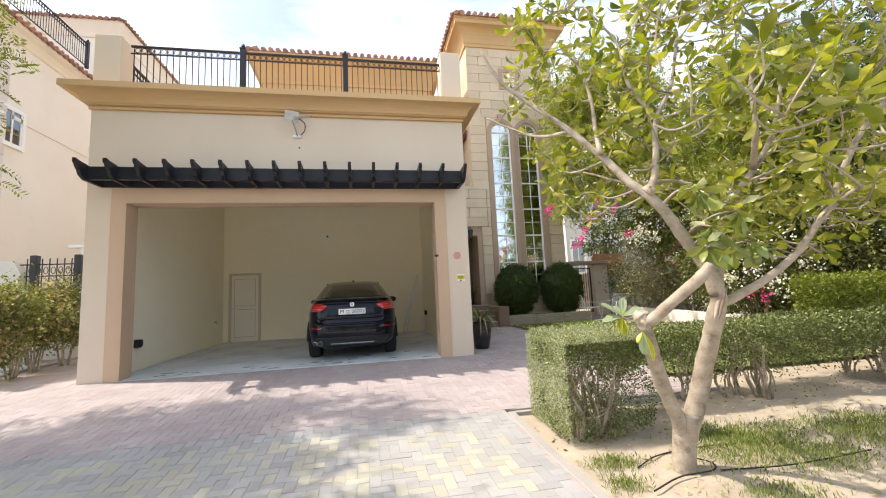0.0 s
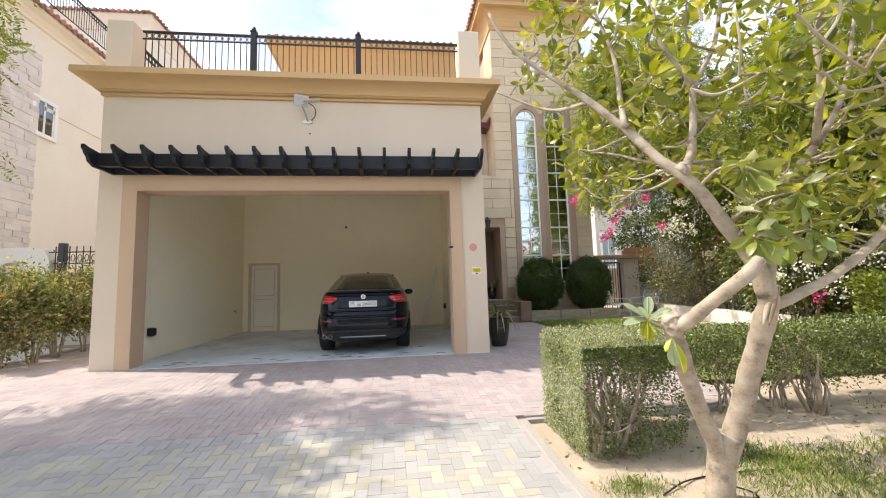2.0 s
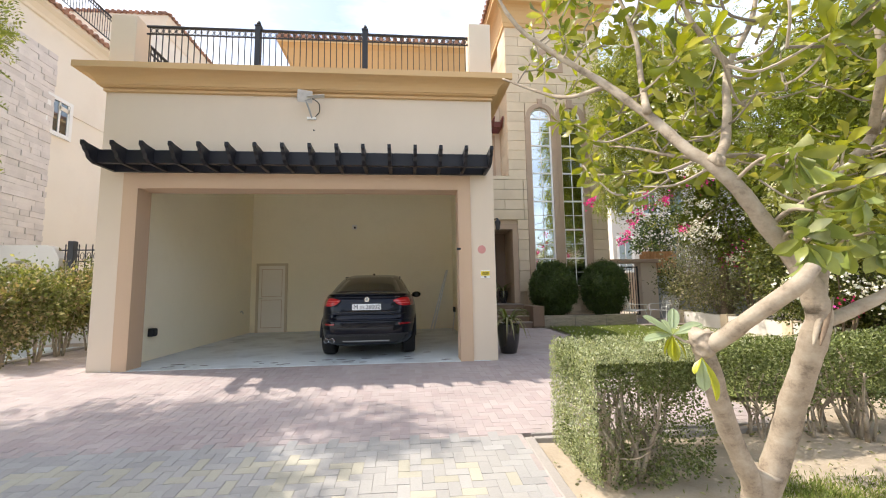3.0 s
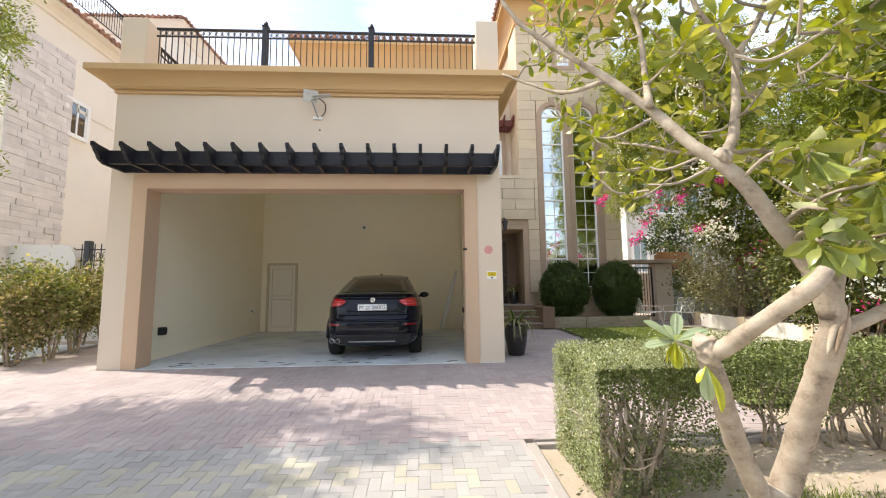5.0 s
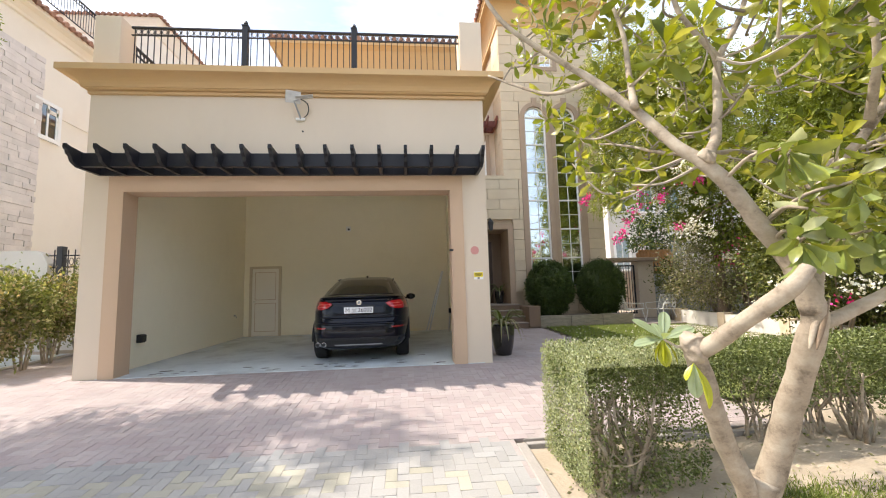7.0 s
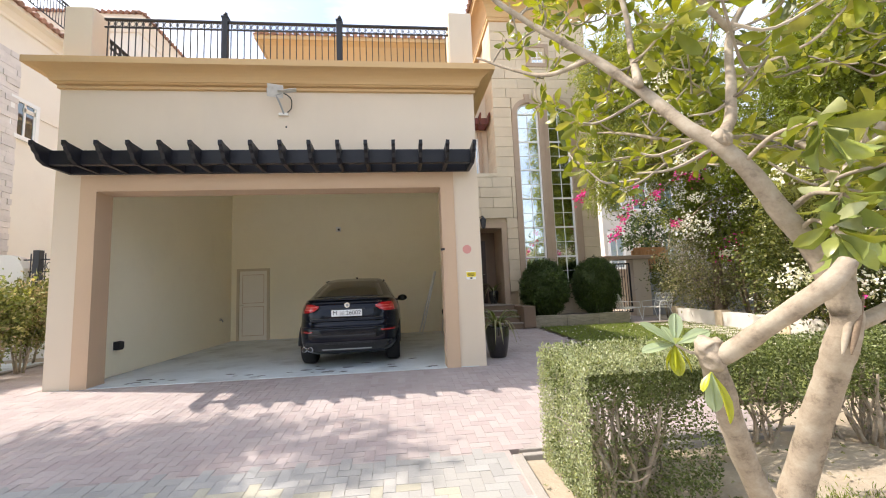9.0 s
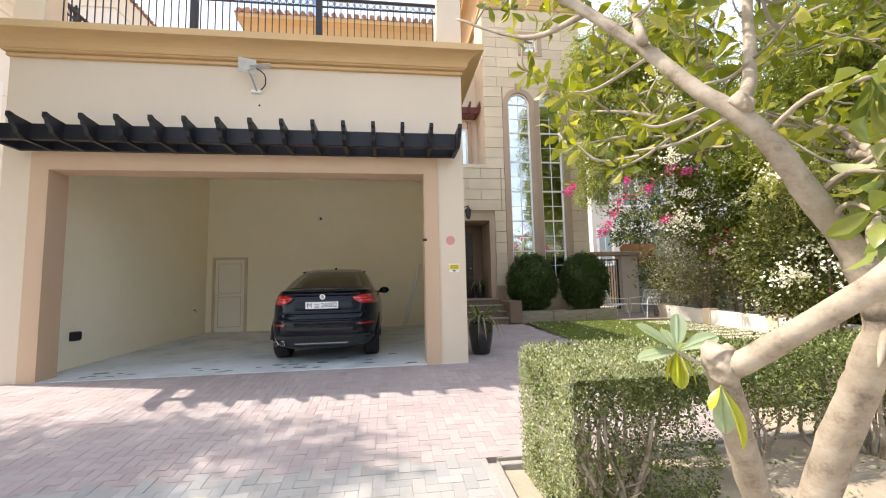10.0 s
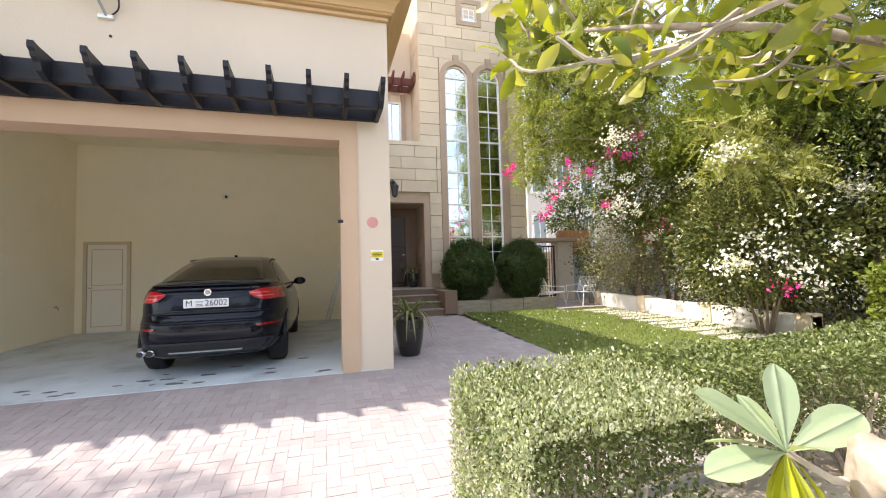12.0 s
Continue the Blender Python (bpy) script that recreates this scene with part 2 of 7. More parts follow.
M["feather"] = mat("feathery_leaf", (0.18, 0.21, 0.04), 0.5, 0.2, 3, 20, 0, rnd="island", rvar=0.4, second=[(0.6, (0.24, 0.28, 0.055)), (1.0, (0.38, 0.37, 0.10))], leaf=0.4)
M["bloom_leaf"] = mat("climber_leaf", (0.05, 0.065, 0.014), 0.5, 0.1, 2, 20, 0, rnd="island", rvar=0.5, second=[(0.5, (0.085, 0.10, 0.02)), (0.85, (0.15, 0.16, 0.04)), (1.0, (0.28, 0.26, 0.11))], leaf=0.22)
M["frond"] = mat("yellow_frond", (0.25, 0.26, 0.075), 0.5, 0.1, 2, 20, 0, rnd="island", rvar=0.3, leaf=0.35)
M["hang_leaf"] = mat("hanging_leaf", (0.15, 0.195, 0.04), 0.32, 0.2, 8, 30, 0.15, rnd="island", rvar=0.3, second=[(0.5, (0.25, 0.30, 0.10)), (0.85, (0.28, 0.31, 0.05)), (1.0, (0.40, 0.42, 0.24))], leaf=0.25, spec=0.6)
M["twig"] = mat("dry_twig", (0.31, 0.265, 0.21), 0.85, 0.15, 4, 40, 0.2, rnd="island", rvar=0.35)
M["pink"] = mat("pink_petal", (0.70, 0.045, 0.30), 0.6, 0.1, 2, 20, 0, rnd="island", rvar=0.3, leaf=0.3)
M["petal"] = mat("white_petal", (0.80, 0.78, 0.74), 0.6, 0.05, 2, 20, 0, rnd="island", rvar=0.1, leaf=0.25)
M["dry"] = mat("dry_leaf", (0.30, 0.29, 0.17), 0.8, 0.25, 4, 20, 0, rnd="island", rvar=0.4, second=[(0.6, (0.20, 0.215, 0.085)), (1.0, (0.52, 0.45, 0.35))], leaf=0.25)
M["tile"] = mat("clay_tile", (0.30, 0.165, 0.115), 0.8, 0.2, 3, 50, 0.3, rnd="island", rvar=0.3)
M["cream"] = mat("cream_render", (0.80, 0.74, 0.64), 0.9, 0.04, 0.6, 80, 0.2, dirt=(0.6, 0.5, 0.4), dirt_amt=0.15)
M["whitewall"] = mat("white_render", (0.62, 0.59, 0.54), 0.9, 0.04, 0.6, 80, 0.2, dirt=(0.62, 0.56, 0.48), dirt_amt=0.25)
M["door"] = mat("cream_door", (0.84, 0.79, 0.69), 0.5, 0.03, 1, 60, 0.05)
M["wood"] = mat("dark_wood", (0.045, 0.022, 0.014), 0.45, 0.3, 3, 30, 0.2, streak=0.9)
M["slat"] = mat("orange_wood", (0.45, 0.22, 0.08), 0.7, 0.2, 3, 40, 0.2, streak=0.9)
M["step"] = mat("step_stone", (0.27, 0.225, 0.195), 0.85, 0.12, 2, 50, 0.3)
M["paint"] = mat("navy_car_paint", (0.0025, 0.004, 0.010), 0.14, 0.0, 1, 10, 0, coat=0.3, spec=0.15)
M["carglass"] = glass_mat("car_glass", (0.004, 0.004, 0.005), 0.02, 1.5)
M["rubber"] = mat("rubber", (0.015, 0.015, 0.016), 0.8, 0.1, 5, 60, 0.2)
M["plastic"] = mat("black_plastic", (0.02, 0.02, 0.022), 0.55, 0.1, 5, 60, 0.1)
M["chrome"] = mat("chrome", (0.75, 0.75, 0.76), 0.15, 0.02, 5, 60, 0, metal=1.0)
M["alu"] = mat("aluminium", (0.70, 0.70, 0.68), 0.35, 0.05, 5, 60, 0.05, metal=0.9)
M["red"] = mat("red_lens", (0.42, 0.004, 0.008), 0.12, 0.05, 5, 60, 0, coat=1.0)
M["dim_red"] = mat("dark_red_reflector", (0.22, 0.004, 0.008), 0.2, 0.05, 5, 60, 0, coat=0.6)
M["house_glass"] = glass_mat("dark_teal_glass", (0.012, 0.035, 0.042), 0.03)
M["lens"] = mat("pale_lens", (0.62, 0.10, 0.10), 0.15, 0.05, 5, 60, 0, coat=1.0)
M["plate"] = mat("white_plate", (0.80, 0.80, 0.80), 0.4, 0.02, 5, 60, 0)
M["ink"] = mat("black_ink", (0.02, 0.02, 0.02), 0.5, 0.02, 5, 60, 0)
M["yellow"] = mat("yellow_sign", (0.80, 0.62, 0.03), 0.5, 0.05, 5, 60, 0)
M["pot"] = mat("glazed_black_pot", (0.02, 0.018, 0.018), 0.18, 0.2, 4, 40, 0.05, coat=0.6)
M["steel"] = mat("grey_sheet", (0.34, 0.35, 0.35), 0.6, 0.08, 2, 50, 0.1)
M["pinkmark"] = mat("faded_pink", (0.62, 0.29, 0.26), 0.9, 0.08, 6, 60, 0.1)
M["rust"] = mat("dark_red_paint", (0.16, 0.05, 0.04), 0.6, 0.2, 4, 40, 0.2)


# ---- building helpers ----
def ground_z(y):
    """The lie of the land: the street falls gently, the drive rises to the garage, the garden rises a little behind it."""
    return float(np.interp(y, (-1.6, 5.83, 9.78, 14.5, 16.4), (-0.572, -0.345, -0.004, 0.11, 0.165)))


def strip(bm, x0, x1, ys, z0, z1):
    """A long bar that follows the ground, from z0 to z1 above it."""
    rows = [[bm.verts.new((x, y, ground_z(y) + z)) for x, z in ((x0, z0), (x0, z1 - 0.008), (x0 + 0.008, z1), (x1 - 0.008, z1), (x1, z1 - 0.008), (x1, z0))] for y in ys]
    for a, b in zip(rows, rows[1:]):
        for k in range(6):
            bm.faces.new((a[k], a[(k + 1) % 6], b[(k + 1) % 6], b[k]))
    bm.faces.new(rows[0])
    bm.faces.new(rows[-1][::-1])
    return bm


def mesh_ob(name, bm, material, smooth=False):
    bmesh.ops.recalc_face_normals(bm, faces=bm.faces)
    me = bpy.data.meshes.new(name)
    bm.to_mesh(me)
    bm.free()
    me.materials.append(material)
    if smooth:
        me.polygons.foreach_set("use_smooth", [True] * len(me.polygons))
    return new(name, me)


def thing(name, x, y, z, label, category, group="", kind="", rz=0.0):
    ob = new(name)
    ob.empty_display_size = 0.1
    ob.matrix_basis = pose(x, y, z, 0, 0, rz)
    return tagged(ob, label, category, group, kind)


def part(name, bm, material, parent, label="", smooth=False):
    ob = mesh_ob(name, bm, material, smooth)
    ob.parent = parent
    if label:
        ob["label"] = label
    return ob


def setting(name, bm, material, label, category="wall", smooth=False):
    return tagged(mesh_ob(name, bm, material, smooth), label, category, kind="structure")


def bx(bm, x0, x1, y0, y1, z0, z1, bev=0.0):
    v = [bm.verts.new((x, y, z)) for z in (z0, z1) for y in (y0, y1) for x in (x0, x1)]
    fs = [bm.faces.new([v[i] for i in q]) for q in ((0, 2, 3, 1), (4, 5, 7, 6), (0, 1, 5, 4), (2, 6, 7, 3), (0, 4, 6, 2), (1, 3, 7, 5))]
    if bev:
        es = list({e for f in fs for e in f.edges})
        bmesh.ops.bevel(bm, geom=es, offset=bev, segments=2, affect="EDGES", profile=0.5)
    return bm


def box(*a, bev=0.0):
    return bx(bmesh.new(), *a, bev=bev)


def tube(bm, pts, rads, n=8, cap=True):
    pts = [Vector(p) for p in pts]
    if not hasattr(rads, "__len__"):
        rads = [rads] * len(pts)
    side, rings = None, []
    for i, p in enumerate(pts):
        d = (pts[min(i + 1, len(pts) - 1)] - pts[max(i - 1, 0)]).normalized()
        if side is None:
            side = d.orthogonal().normalized()
        side = (side - d * side.dot(d)).normalized()
        up = d.cross(side)
        rings.append([bm.verts.new(p + rads[i] * (math.cos(a) * side + math.sin(a) * up)) for a in (2 * math.pi * k / n for k in range(n))])
    for a, b in zip(rings, rings[1:]):
        for k in range(n):
            bm.faces.new((a[k], a[(k + 1) % n], b[(k + 1) % n], b[k]))
    if cap:
        bm.faces.new(rings[0][::-1])
        bm.faces.new(rings[-1])
    return bm


def extrude(bm, poly, axis, a, b):
    """A prism: poly in the two other axes (in the order x, y, z), from a to b along axis."""
    def at(u, v, w):
        return {"x": (w, u, v), "y": (u, w, v), "z": (u, v, w)}[axis]
    r0, r1 = [bm.verts.new(at(u, v, a)) for u, v in poly], [bm.verts.new(at(u, v, b)) for u, v in poly]
    n = len(poly)
    for k in range(n):
        bm.faces.new((r0[k], r0[(k + 1) % n], r1[(k + 1) % n], r1[k]))
    bm.faces.new(r0[::-1])
    bm.faces.new(r1)
    return bm


def lathe(bm, prof, n=20, cx=0.0, cy=0.0):
    rings = [[bm.verts.new((cx + r * math.cos(2 * math.pi * k / n), cy + r * math.sin(2 * math.pi * k / n), z)) for k in range(n)] for r, z in prof]
    for a, b in zip(rings, rings[1:]):
        for k in range(n):
            bm.faces.new((a[k], a[(k + 1) % n], b[(k + 1) % n], b[k]))
    bm.faces.new(rings[0][::-1])
    bm.faces.new(rings[-1])
    return bm


def smooth_path(pts, k=4):
    """Points along a rounded line through pts (Catmull-Rom)."""
    p = [Vector(q) for q in pts]
    p = [2 * p[0] - p[1], *p, 2 * p[-1] - p[-2]]
    res = []
    for i in range(1, len(p) - 2):
        for j in range(k):
            t = j / k
            a, b, c, d = p[i - 1], p[i], p[i + 1], p[i + 2]
            res.append(0.5 * (2 * b + (c - a) * t + (2 * a - 5 * b + 4 * c - d) * t * t + (3 * b - a - 3 * c + d) * t ** 3))
    return res + [p[-2]]


RNG = np.random.default_rng(7)


def unit(a):
    return a / np.maximum(np.linalg.norm(a, axis=1, keepdims=True), 1e-6)


def leaf_mesh(name, P, D, L, W, fold=0.25, rich=False):
    """Leaves at P, pointing along D, as folded blades: four corners each, or eight with a curved tip when rich."""
    n = len(P)
    D = unit(D)
    R = unit(RNG.normal(size=(n, 3)))
    S = unit(np.cross(D, R))
    N = np.cross(S, D)
    L, W = np.broadcast_to(np.asarray(L, float), (n,))[:, None], np.broadcast_to(np.asarray(W, float), (n,))[:, None]
    if rich:
        rows = [(0.0, 0.0, 0.0), (0.3, 0.62, 0.06), (0.68, 1.0, 0.05), (0.9, 0.55, -0.06), (1.0, 0.0, -0.14)]
        vs = [P]
        for t, w, h in rows[1:4]:
            mid = P + D * L * t + N * L * h
            vs += [mid + S * W * 0.5 * w + N * W * fold * w * 0.5, mid, mid - S * W * 0.5 * w + N * W * fold * w * 0.5]
        vs.append(P + D * L + N * L * rows[4][2])
        k = 11
        V = np.stack(vs, 1).reshape(-1, 3)
        F3 = np.array([(0, 1, 2), (0, 2, 3), (7, 10, 8), (8, 10, 9)])
        F4 = np.array([(1, 4, 5, 2), (2, 5, 6, 3), (4, 7, 8, 5), (5, 8, 9, 6)])
    else:
        mid = P + D * L * 0.55
        V = np.stack([P, mid + S * W * 0.5 + N * W * fold * 0.5, P + D * L, mid - S * W * 0.5 + N * W * fold * 0.5], 1).reshape(-1, 3)
        k = 4
        F3, F4 = np.array([(0, 1, 2), (0, 2, 3)]), np.zeros((0, 4), int)
    base = (np.arange(n) * k)[:, None, None]
    idx = np.concatenate([(F3[None] + base).reshape(n, -1), (F4[None] + base).reshape(n, -1)], 1).ravel()
    tot = np.tile(np.array([3] * len(F3) + [4] * len(F4)), n)
    me = bpy.data.meshes.new(name)
    me.vertices.add(len(V))
    me.vertices.foreach_set("co", V.ravel())
    me.loops.add(len(idx))
    me.loops.foreach_set("vertex_index", idx.astype(np.int32))
    me.polygons.add(len(tot))
    me.polygons.foreach_set("loop_start", np.concatenate([[0], np.cumsum(tot)[:-1]]).astype(np.int32))
    me.update(calc_edges=True)
    me.validate()
    return me


def leaf_part(name, me, material, parent, label="", kind="stuff"):
    me.materials.append(material)
    ob = new(name, me)
    ob.parent = parent
    return tagged(ob, label, kind=kind)


def clumps(n, centre, radii, count=40, sigma=0.25, hollow=0.5):
    """n points in uneven clumps through an ellipsoid, more of them towards its skin; also each one's way out."""
    c, r = np.array(centre, float), np.array(radii, float)
    d = unit(RNG.normal(size=(count, 3)))
    cc = d * (hollow + (1 - hollow) * RNG.random((count, 1)) ** 0.7)
    w = RNG.random(count) + 0.3
    pick = RNG.choice(count, n, p=w / w.sum())
    p = cc[pick] + RNG.normal(size=(n, 3)) * sigma * (0.5 + RNG.random((count, 1)))[pick]
    return c + p * r, unit(p * r + RNG.normal(size=(n, 3)) * 0.3)


def box_points(n, x0, x1, y0, y1, z0, z1, skin=0.10, inside=0.25):
    """Points near the faces of a clipped box, some of them inside; also each one's way out."""
    lo, hi = np.array([x0, y0, z0], float), np.array([x1, y1, z1], float)
    p = lo + RNG.random((n, 3)) * (hi - lo)
    s = hi - lo
    area = np.array([s[1] * s[2], s[0] * s[2], s[0] * s[1]])
    ax = RNG.choice(3, n, p=area / area.sum())
    up = RNG.random(n) < 0.5
    out = RNG.normal(size=(n, 3)) * 0.5
    onskin = RNG.random(n) > inside
    for a in range(3):
        for hiside in (False, True):
            k = (ax == a) & (up == hiside) & onskin
            off = np.abs(RNG.normal(size=k.sum())) * skin
            p[k, a] = hi[a] - off + 0.02 if hiside else lo[a] + off - 0.02
            out[k, a] += 1.0 if hiside else -1.0
    c, half = (lo + hi) / 2, s / 2
    u = np.abs((p - c) / half)
    p = c + (p - c) / np.maximum(1.0, (u ** 9).sum(1) ** (1 / 9))[:, None]
    bumps = np.array([0.075 * noise.noise(Vector(q) * 2.2) + 0.05 * noise.noise(Vector(q) * 7.0) for q in p])
    return p + out * bumps[:, None], unit(out)


# ---- ground and paving ----
bm = bmesh.new()
ys = [-300, -40, -8, -1.6, 3, 5.83, 9.78, 14.5, 16.4, 20, 40, 120, 400]
xs = [-400, -60, -12, -5.4, -3.5, -3.4, 0, 3.3, 3.4, 5, 12, 60, 400]
grid = [[bm.verts.new((x, y, ground_z(y) - (0.3 if -3.5 < x < 3.4 and y > 9.8 else 0.06))) for x in xs] for y in ys]
for a, b in zip(grid, grid[1:]):
    for k in range(len(xs) - 1):
        bm.faces.new((a[k], a[k + 1], b[k + 1], b[k]))
setting("ground", bm, M["sand"], "dry sandy ground under paving and gardens", "ground")

bm = bmesh.new()
nx, ny = 60, 40
soil = [[bm.verts.new((3.04 + 9.5 * i / nx, 1.0 + 6.2 * j / ny,
         ground_z(1.0 + 6.2 * j / ny) - 0.035 + 0.05 * noise.noise(Vector((i * 0.35, j * 0.35, 3))) * min(1, i / 3))) for i in range(nx + 1)] for j in range(ny + 1)]
for j in range(ny):
    for i in range(nx):
        bm.faces.new((soil[j][i], soil[j][i + 1], soil[j + 1][i + 1], soil[j + 1][i]))
setting("soil_bed", bm, M["sand"], "pale sandy garden bed with dry patches", "soil", True)

setting("road", box(-60, 60, -12, -1.6, -0.62, -0.565), M["slab"], "pale grey street surface behind the drive", "road")

# ---- garage ----
GX0, GX1, GY = -3.43, 3.375, 9.8
BACK = 15.75
bm = extrude(bmesh.new(), [(GX0, -0.06), (GX0, 4.9), (GX1, 4.9), (GX1, -0.06), (2.73, -0.06), (2.73, 3.075), (-2.82, 3.075), (-2.82, -0.06)], "y", GY, GY + 0.36)
setting("wall_garage_front", bm, M["wall"], "beige rendered garage front with a wide opening")
setting("wall_garage_left", box(GX0, -3.08, GY + 0.36, 16.2, -0.06, 4.9), M["inner"], "cream painted side wall of the garage")
setting("wall_garage_right", box(3.24, GX1, GY + 0.36, 16.2, -0.06, 4.9), M["inner"], "cream painted side wall of the garage")
setting("wall_garage_back", box(-3.08, 3.24, BACK, 16.0, -0.06, 4.9), M["inner"], "cream painted back wall of the garage")
setting("ceiling", box(-3.08, 3.24, GY + 0.36, BACK, 4.5, 4.9), M["inner"], "cream painted garage ceiling", "ceiling")
bm = extrude(bmesh.new(), [(GY - 0.02, -0.08), (GY - 0.02, 0.0), (BACK, 0.055), (BACK, -0.08)], "x", -3.08, 3.24)
setting("floor_garage", bm, M["slab"], "worn blue-grey painted concrete garage floor", "floor")
bm = box(-3.04, -2.82, GY - 0.022, GY, -0.03, 3.32)
bx(bm, 2.73, 2.94, GY - 0.022, GY, -0.01, 3.32)
bx(bm, -2.82, 2.73, GY - 0.022, GY, 3.075, 3.32)
bx(bm, -2.823, -2.80, GY - 0.022, GY + 0.36, -0.01, 3.055)
bx(bm, 2.71, 2.733, GY - 0.022, GY + 0.36, -0.01, 3.055)
bx(bm, -2.823, 2.733, GY - 0.022, GY + 0.36, 3.055, 3.077)
setting("trim", bm, M["trim"], "tan raised border round the garage opening", "trim")


def rings(bm, prof, x0, x1, y0, y1):
    """Mouldings all round a rectangle: rows of (way out, height)."""
    rs = []
    for d, z in prof:
        rs.append([bm.verts.new(p) for p in ((x0 - d, y0 - d, z), (x1 + d, y0 - d, z), (x1 + d, y1 + d, z), (x0 - d, y1 + d, z))])
    for a, b in zip(rs, rs[1:]):
        for k in range(4):
            bm.faces.new((a[k], a[(k + 1) % 4], b[(k + 1) % 4], b[k]))
    bm.faces.new(rs[0][::-1])
    bm.faces.new(rs[-1])
    return bm


cove = [(0.12 + 0.21 * (1 - math.cos(a)), 4.86 + 0.175 * math.sin(a)) for a in (radians(d) for d in (0, 15, 30, 45, 60, 75, 90))]
bm = rings(bmesh.new(), [(0.0, 4.765), (0.05, 4.77), (0.05, 4.81), (0.03, 4.815), (0.03, 4.828), (0.085, 4.838), (0.10, 4.86), *cove, (0.36, 5.04), (0.36, 5.145), (0.335, 5.155)], GX0 + 0.03, GX1 - 0.03, GY - 0.002, 16.9)
setting("cornice", bm, M["cornice"], "ochre moulded cornice with a deep cove above the garage", "cornice")

for x0, x1, top in ((-3.44, -3.01, 6.23), (2.98, 3.40, 6.33)):
    bm = box(x0, x1, 9.80, 10.22, 5.14, top, bev=0.012)
    setting("pier", bm, M["wall"], "beige rendered pier at the terrace corner", "pier")


def railing(name, length, x, y, z, rz, posts, label):
    t = thing(name, x, y, z, label, "railing", rz=rz)
    part("top_rail", box(0, length, -0.025, 0.025, 0.93, 0.97, bev=0.008), M["black"], t)
    part("middle_rail", box(0, length, -0.012, 0.012, 0.80, 0.82), M["black"], t)
    part("bottom_rail", box(0, length, -0.015, 0.015, 0.06, 0.085), M["black"], t)
    n = round(length / 0.112)
    bar = None
    for i in range(n):
        xx = (i + 0.5) * length / n
        if any(abs(xx - p) < 0.05 for p in posts):
            continue
        if bar is None:
            bar = part("bar", box(-0.007, 0.007, -0.007, 0.007, 0.085, 0.93), M["black"], t)
            bar.location.x = xx
            ring = bmesh.new()
            tube(ring, [(0.04 * math.cos(a), 0, 0.875 + 0.045 * math.sin(a)) for a in (2 * math.pi * k / 12 for k in range(13))], 0.006, 5, cap=False)
            scroll = part("ring", ring, M["black"], t)
            scroll.location.x = xx + 0.056
        else:
            for proto, dx in ((bar, 0.0), (scroll, 0.056)):
                o = proto.copy()
                scene.collection.objects.link(o)
                o.location.x = xx + dx
    for p in posts:
        bm = box(p - 0.05, p + 0.05, -0.05, 0.05, 0.0, 1.02, bev=0.006)
        bx(bm, p - 0.058, p + 0.058, -0.058, 0.058, 1.02, 1.045)
        lathe(bm, [(0.03, 1.04), (0.018, 1.06), (0.04, 1.085), (0.032, 1.12), (0.006, 1.15)], 12, cx=p)
        part("post", bm, M["black"], t)
    return t


railing("terrace_railing", 5.89, -2.91, 9.93, 5.153, 0, (1.96, 3.92), "black wrought iron terrace railing with two posts")
railing("side_railing", 5.0, -3.23, 10.3, 5.153, 90, (0.05, 2.5, 4.95), "black wrought iron railing along the terrace side")


# ---- pergola over the garage door ----
def pergola(x0, x1, n, y_wall, z, out, label, material, name="pergola"):
    t = thing(name, 0, y_wall, z, label, "pergola")
    part("beam", box(x0 + 0.02, x1 - 0.02, -out * 0.62, -out * 0.62 + 0.09, 0.02, 0.24, bev=0.006), material, t)
    part("wall_plate", box(x0 + 0.02, x1 - 0.02, -0.06, -0.004, 0.0, 0.2, bev=0.006), material, t)
    side = [(-0.004, 0.0), (-out * 0.66, -0.005), (-out * 0.82, 0.05), (-out * 0.86, 0.12), (-out * 0.93, 0.155), (-out * 0.95, 0.20), (-out, 0.225), (-out, 0.29), (-out * 0.9, 0.27), (-0.004, 0.225)]
    raft = None
    for i in range(n):
        xx = x0 + (x1 - x0) * i / (n - 1)
        if raft is None:
            raft = part("rafter", extrude(bmesh.new(), side, "x", -0.028, 0.028), material, t)
            o = raft
        else:
            o = raft.copy()
            scene.collection.objects.link(o)
        o.location.x = xx
    return t


pergola(-3.17, 3.20, 16, GY - 0.024, 3.325, 0.76, "black painted timber pergola with curved rafter ends above the garage", M["pergola"])

# ---- house behind the terrace ----
def moved(since, x, y, z):
    """Shifts everything that was built since then to where it stands."""
    for o in scene.objects:
        if o not in since and o.parent is None:
            o.location += Vector((x, y, z))


built = set(scene.objects)
bm = box(-2.1, 4.0, 17.3, 27, 4.9, 9.1)
setting("wall_house", bm, M["cornice"], "ochre rendered upper wall of the villa")
bm = rings(bmesh.new(), [(0.0, 9.0), (0.05, 9.02), (0.06, 9.12), (0.10, 9.2), (0.2, 9.45), (0.33, 9.68), (0.45, 9.78), (0.5, 9.8), (0.5, 9.95), (0.45, 9.97)], -2.1, 4.0, 17.3, 27)
setting("cornice_house", bm, M["cornice"], "ochre coved eaves of the villa", "cornice")


